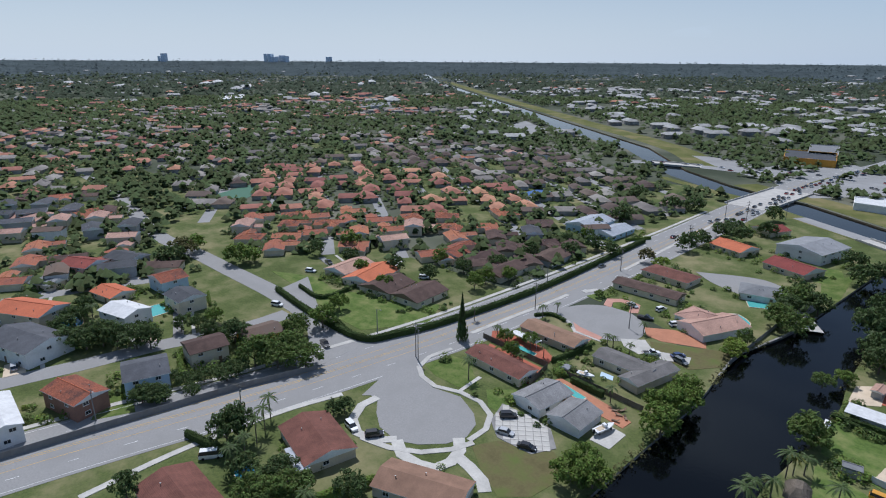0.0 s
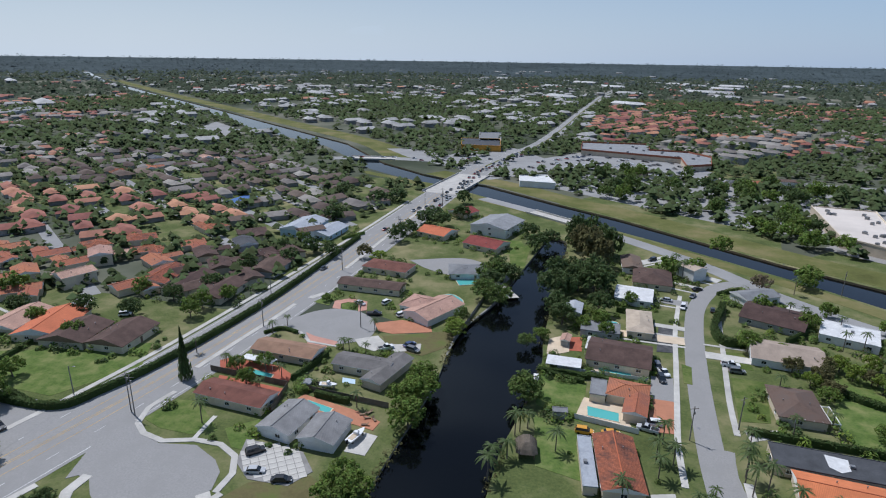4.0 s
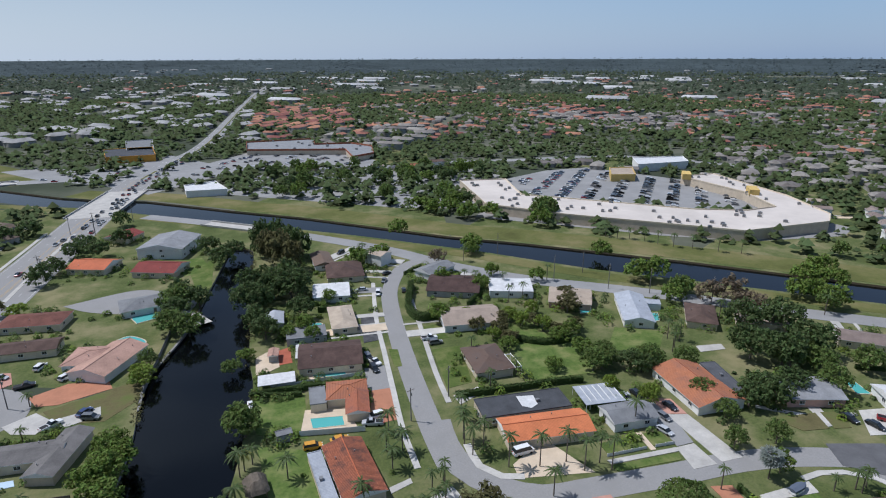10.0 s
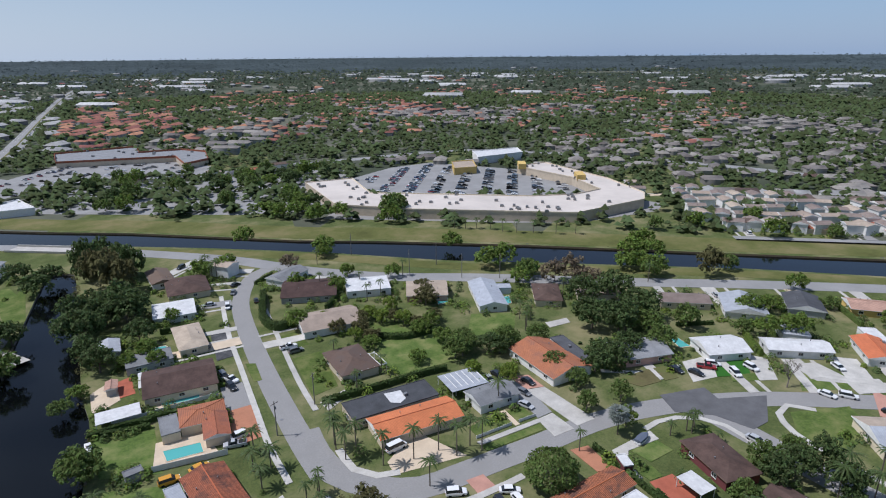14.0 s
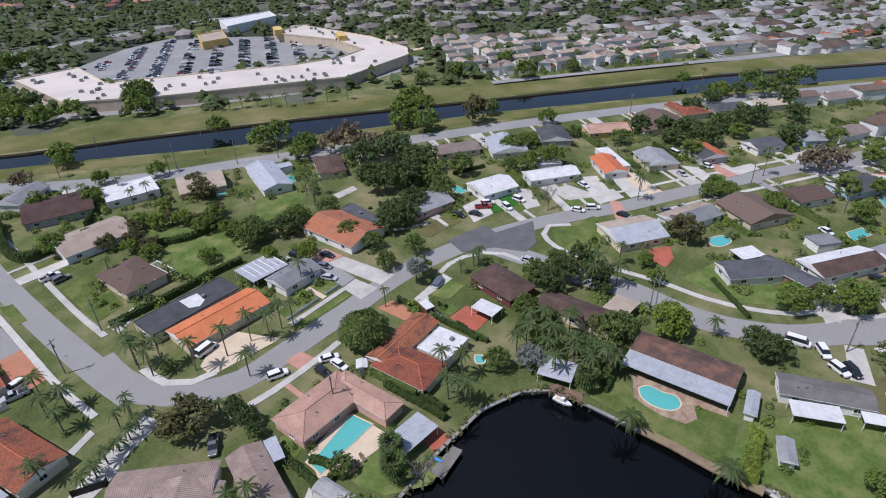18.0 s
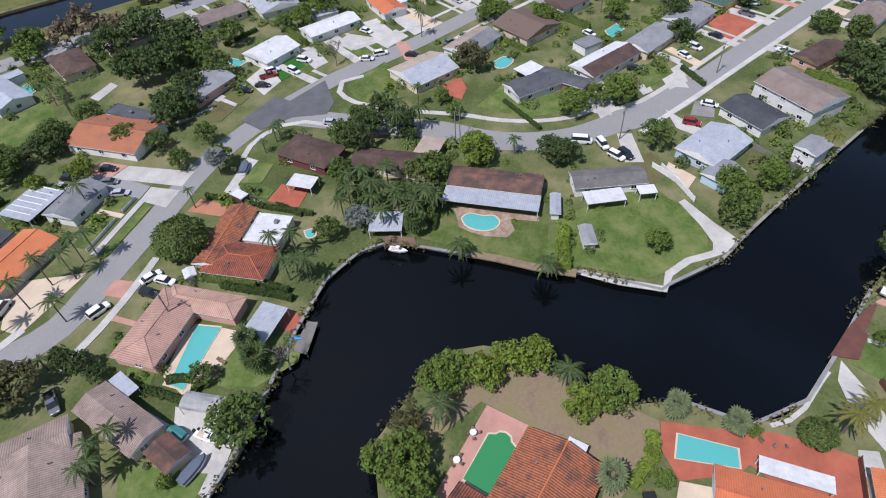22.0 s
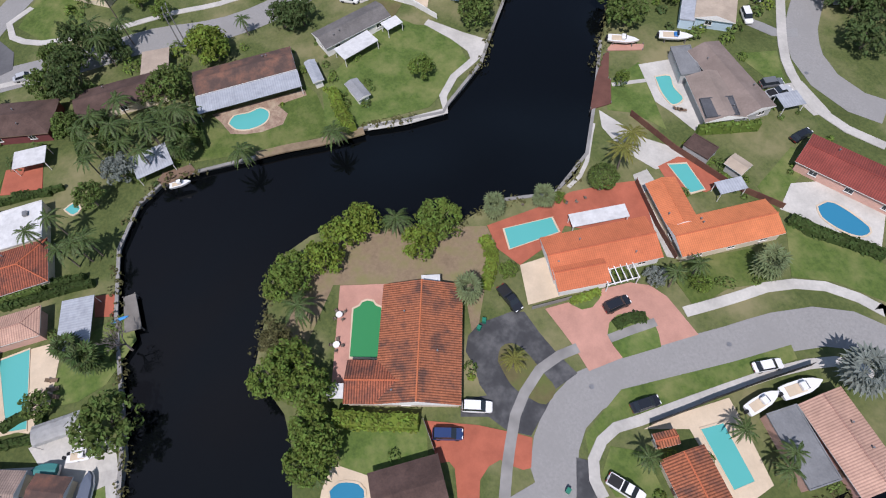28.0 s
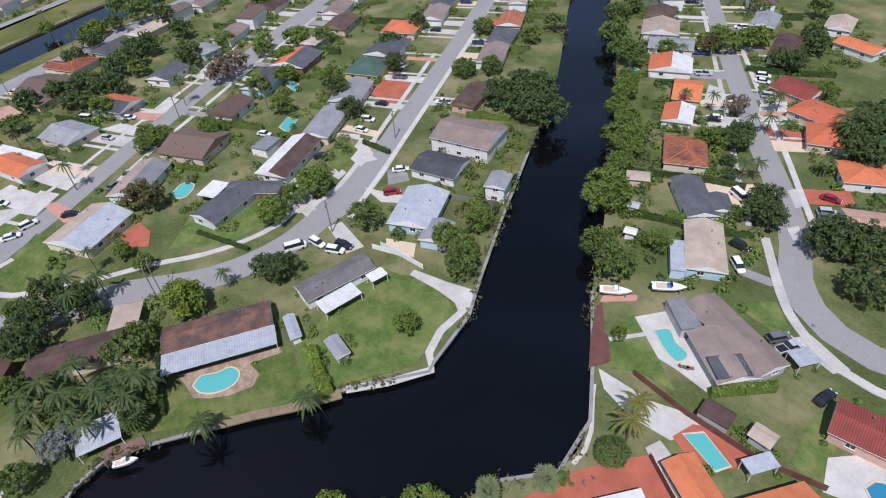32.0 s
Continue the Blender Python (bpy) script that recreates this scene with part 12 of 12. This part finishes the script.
def shrubs():
    """Loose garden planting round the houses and along the plot lines."""
    rg = random.Random(12)
    for material, share_ in (("leaf_a", 0.45), ("leaf_b", 0.3), ("leaf_d", 0.15), ("leaf_c", 0.1)):
        V, F = [], []
        for hx, hy, hr, real in HOUSES:
            if math.hypot(hx, hy) > 420:
                continue
            far_ = math.hypot(hx, hy) > 120
            for _ in range(int((24 if far_ else 13) * share_ + rg.random())):
                a, r = rg.uniform(0, 6.283), hr * (rg.uniform(0.8, 1.6) if far_ else rg.uniform(0.72, 1.05)) + 0.8
                x, y = hx + r * math.cos(a), hy + r * math.sin(a)
                if near_street(x, y, 1.2) or paved(x, y) or (math.hypot(x, y) < 150 and rg.random() < 0.45) or inside((x, y), CANAL) or inside((x, y), RIVER):
                    continue
                s = rg.uniform(0.6, 2.4) if far_ else rg.uniform(0.4, 1.5)
                for _k in range(int(20 + 17 * s if far_ else 26 + 26 * s)):
                    d = Vector((rg.gauss(0, 1), rg.gauss(0, 1), abs(rg.gauss(0, 0.9)) + 0.1)).normalized()
                    leaf_card(V, F, Vector((x, y, 0.1)) + Vector((d.x, d.y, d.z * 1.25)) * s * rg.uniform(0.7, 1.0), (d + Vector((0, 0, 0.4))).normalized(), rg.uniform(0.28, 0.55) if far_ else rg.uniform(0.16, 0.34), rg)
        me = bpy.data.meshes.new("garden_shrubs")
        me.from_pydata([tuple(v) for v in V], [], F)
        me.materials.append(MATS[material])
        tagged(new("garden_shrubs", me), "loose green shrubs planted round the houses", "shrubs", kind="stuff")


shrubs()


def bank_plants():
    """Growth hanging over the canal edges."""
    rg = random.Random(14)
    V, F = [], []
    ring = edge_refine(CANAL, 1.6)
    for x, y in ring:
        if math.hypot(x, y) > 330 or noise.noise(Vector((x * 0.05, y * 0.05, 0))) < -0.05:
            continue
        for _ in range(2):
            s = rg.uniform(0.3, 1.1)
            cx, cy = x + rg.uniform(-1, 1), y + rg.uniform(-1, 1)
            for _k in range(10):
                d = Vector((rg.gauss(0, 1), rg.gauss(0, 1), rg.gauss(0.3, 0.7))).normalized()
                leaf_card(V, F, Vector((cx, cy, 0.15)) + d * s, (d + Vector((0, 0, 0.5))).normalized(), rg.uniform(0.2, 0.45), rg)
    me = bpy.data.meshes.new("bank_growth")
    me.from_pydata([tuple(v) for v in V], [], F)
    me.materials.append(MATS["leaf_olive"])
    tagged(new("bank_growth", me), "straggling olive-green growth along the canal edge", "shrubs", kind="stuff")


bank_plants()
# seawall cap along the bank
for q in ([(30, 52), (41, 50), (62, 49), (76, 47), (85, 42), (89, 36), (87, 18), (85, -5), (83, -17), (82, -22), (84, -24), (92, -35), (100, -41), (116, -54), (143, -77)], [(57, -23), (54, -34), (60, -44), (70, -51), (87, -62)], [(-17, 232), (-22, 208), (-31, 181), (-31, 165)]):
    ribbon("seawall_cap", q, 0.7, -0.05, 0.22, "dark_concrete", "grey concrete cap on the canal wall", category="seawall", smooth=False)

def plot_hedges():
    """Hedges along the plot lines, square to the street."""
    rg = random.Random(33)
    n = 0
    for hx, hy, hr, real in list(HOUSES):
        if not real or not 80 < math.hypot(hx, hy) < 330 or n > 70:
            continue
        k = int(np.argmin(np.hypot(SP[:, 0] - hx, SP[:, 1] - hy)))
        p, w = SP[k, :2], SP[k, 2]
        d = math.dist((hx, hy), p)
        if not 9 < d < 34 or w > 20 or rg.random() < 0.35:
            continue
        v = Vector((p[0] - hx, p[1] - hy)).normalized()
        u = Vector((-v.y, v.x)) * rg.choice((-1, 1))
        a = Vector((hx, hy)) + u * (hr + 1.6) + v * rg.uniform(-2, 4)
        b = a - v * rg.uniform(10, 17)
        m = (a + b) / 2
        if any(near_house(q.x, q.y, -hr * 0.15) for q in (a, b, m)) or any(paved(q.x, q.y) or inside((q.x, q.y), CANAL) for q in (a, b, m)):
            continue
        hedge([tuple(a), tuple(m), tuple(b)], rg.uniform(1.0, 2.0), rg.uniform(1.3, 2.6), mat_=rg.choice(("hedge_leaf", "leaf_a", "leaf_b")))
        n += 1


plot_hedges()


def paver_grid(outline, pitch, yaw):
    """Large white slabs with dark joints, each one its own piece."""
    cx, cy = sum(p[0] for p in outline) / len(outline), sum(p[1] for p in outline) / len(outline)
    base = tagged(finish("driveway_slabs", _flat(outline), "dark_concrete"), "large white square slabs with dark joints", "driveway", kind="structure")
    bm = bmesh.new()
    k = pitch / 2 - 0.08
    box(bm, -k, -k, 0.0, k, k, 0.05)
    first = None
    c, s_ = math.cos(radians(yaw)), math.sin(radians(yaw))
    for i in range(-8, 9):
        for j in range(-8, 9):
            x, y = cx + (i * c - j * s_) * pitch, cy + (i * s_ + j * c) * pitch
            if not inside((x, y), outline) or sum(inside((x + (u * c - v * s_) * k, y + (u * s_ + v * c) * k), outline) for u in (-1, 1) for v in (-1, 1)) < 3:
                continue
            m = pose(x, y, 0.13, 0, 0, yaw)
            if first is None:
                first = part("slab", bm, "concrete", base)
                first.matrix_basis = m
            else:
                share("slab", first, base, m)


def _flat(outline):
    bm = bmesh.new()
    prism(bm, list(outline), 0.0, 0.135)
    return bm


paver_grid(WHITE_DRIVE, 1.9, 35)
# lane markings of the avenue
def dashes(line, off, on, gap, w, material, label, z=0.075):
    o = offsets(line, off)
    bm = bmesh.new()
    acc = 0
    for i in range(len(o) - 1):
        a, b = Vector(o[i]), Vector(o[i + 1])
        d = (b - a)
        k = d.length
        d.normalize()
        n = Vector((-d.y, d.x)) * w / 2
        if gap == 0 or (acc % (on + gap)) < on:
            v = [bm.verts.new((*p, z)) for p in (a - n, b - n, b + n, a + n)]
            bm.faces.new(v)
        acc += k
    tagged(finish("lane_marking", bm, material), label, "lane marking", kind="structure")


AL = smooth_line(AVE, 1.5)
for off in (-0.35, 0.35, 3.4, -3.4):
    dashes(AL, off, 1, 0, 0.16, "paint_yellow", "worn yellow line along the avenue")
for off in (6.8, -6.8):
    dashes(AL, off, 3, 9, 0.16, "paint_white", "broken white lane line on the avenue")
for off in (11.4, -11.4):
    dashes(AL, off, 1, 0, 0.16, "paint_white", "white edge line along the avenue")
A2 = smooth_line(AVE2, 6)
for off in (5, -5, 8.5):
    dashes(A2, off, 6, 12, 0.25, "paint_white", "broken white lane line on the avenue")
dashes(A2, 0, 1, 0, 2.0, "bank_grass", "narrow grassed median of the avenue", 0.09)
ribbon("pavement", [(-119.0, 22.1), (-118.4, 41.4), (-116.0, 57.6), (-112.7, 72.5), (-108.0, 85.4)], 1.8, 0.0, 0.14, "concrete", "concrete pavement beside the avenue", "structure", "pavement")
ribbon("pavement", [(-104.2, 139.7), (-101.5, 158.0), (-98.4, 176.3), (-96.3, 192.4)], 1.8, 0.0, 0.14, "concrete", "concrete pavement beside the avenue", "structure", "pavement")
ribbon("pavement", [(-91.6, 235.2), (-88.0, 292.8), (-83.3, 365.3)], 1.8, 0.0, 0.14, "concrete", "concrete pavement beside the avenue", "structure", "pavement")
ribbon("pavement", offsets(smooth_line(AVE[:10], 8), 14.2), 1.8, 0.0, 0.14, "concrete", "concrete pavement beside the avenue", category="pavement")

# long pale warehouses far off
P = np.concatenate([sector(46, 1300, 2800, -12, 75, 301), sector(14, 1200, 2600, -75, -20, 302)])
gables("far_warehouses", P[free(P)], np.full(len(P[free(P)]), -40.0), 85, 26, 8, "far_pale", "far_pale", 303, "pale flat warehouses far off among trees")

P = sector(90, 2500, 3500, -75, 85, 304)
gables("far_warehouses", P, np.full(len(P), -40.0), 40, 16, 3, "far_white", "far_wall", 305, "pale roofs scattered through the far woods", True)

# distant city towers on the horizon, haze painted into their pale colour
for (x, y), n, s in zip(CITY, (2, 3, 3, 1), (1, 2, 3, 4)):
    rg_ = random.Random(s)
    a = math.atan2(y, x)
    e = thing("city_towers", 4600 * math.cos(a), 4600 * math.sin(a), 60, 0, "cluster of hazy towers on the horizon", "skyscrapers")
    for i in range(n):
        bm = bmesh.new()
        o = (i - n / 2) * 45
        box(bm, o, -15, 0, o + 35, 15, rg_.uniform(35, 60))
        part("tower", bm, "haze_tower", e)
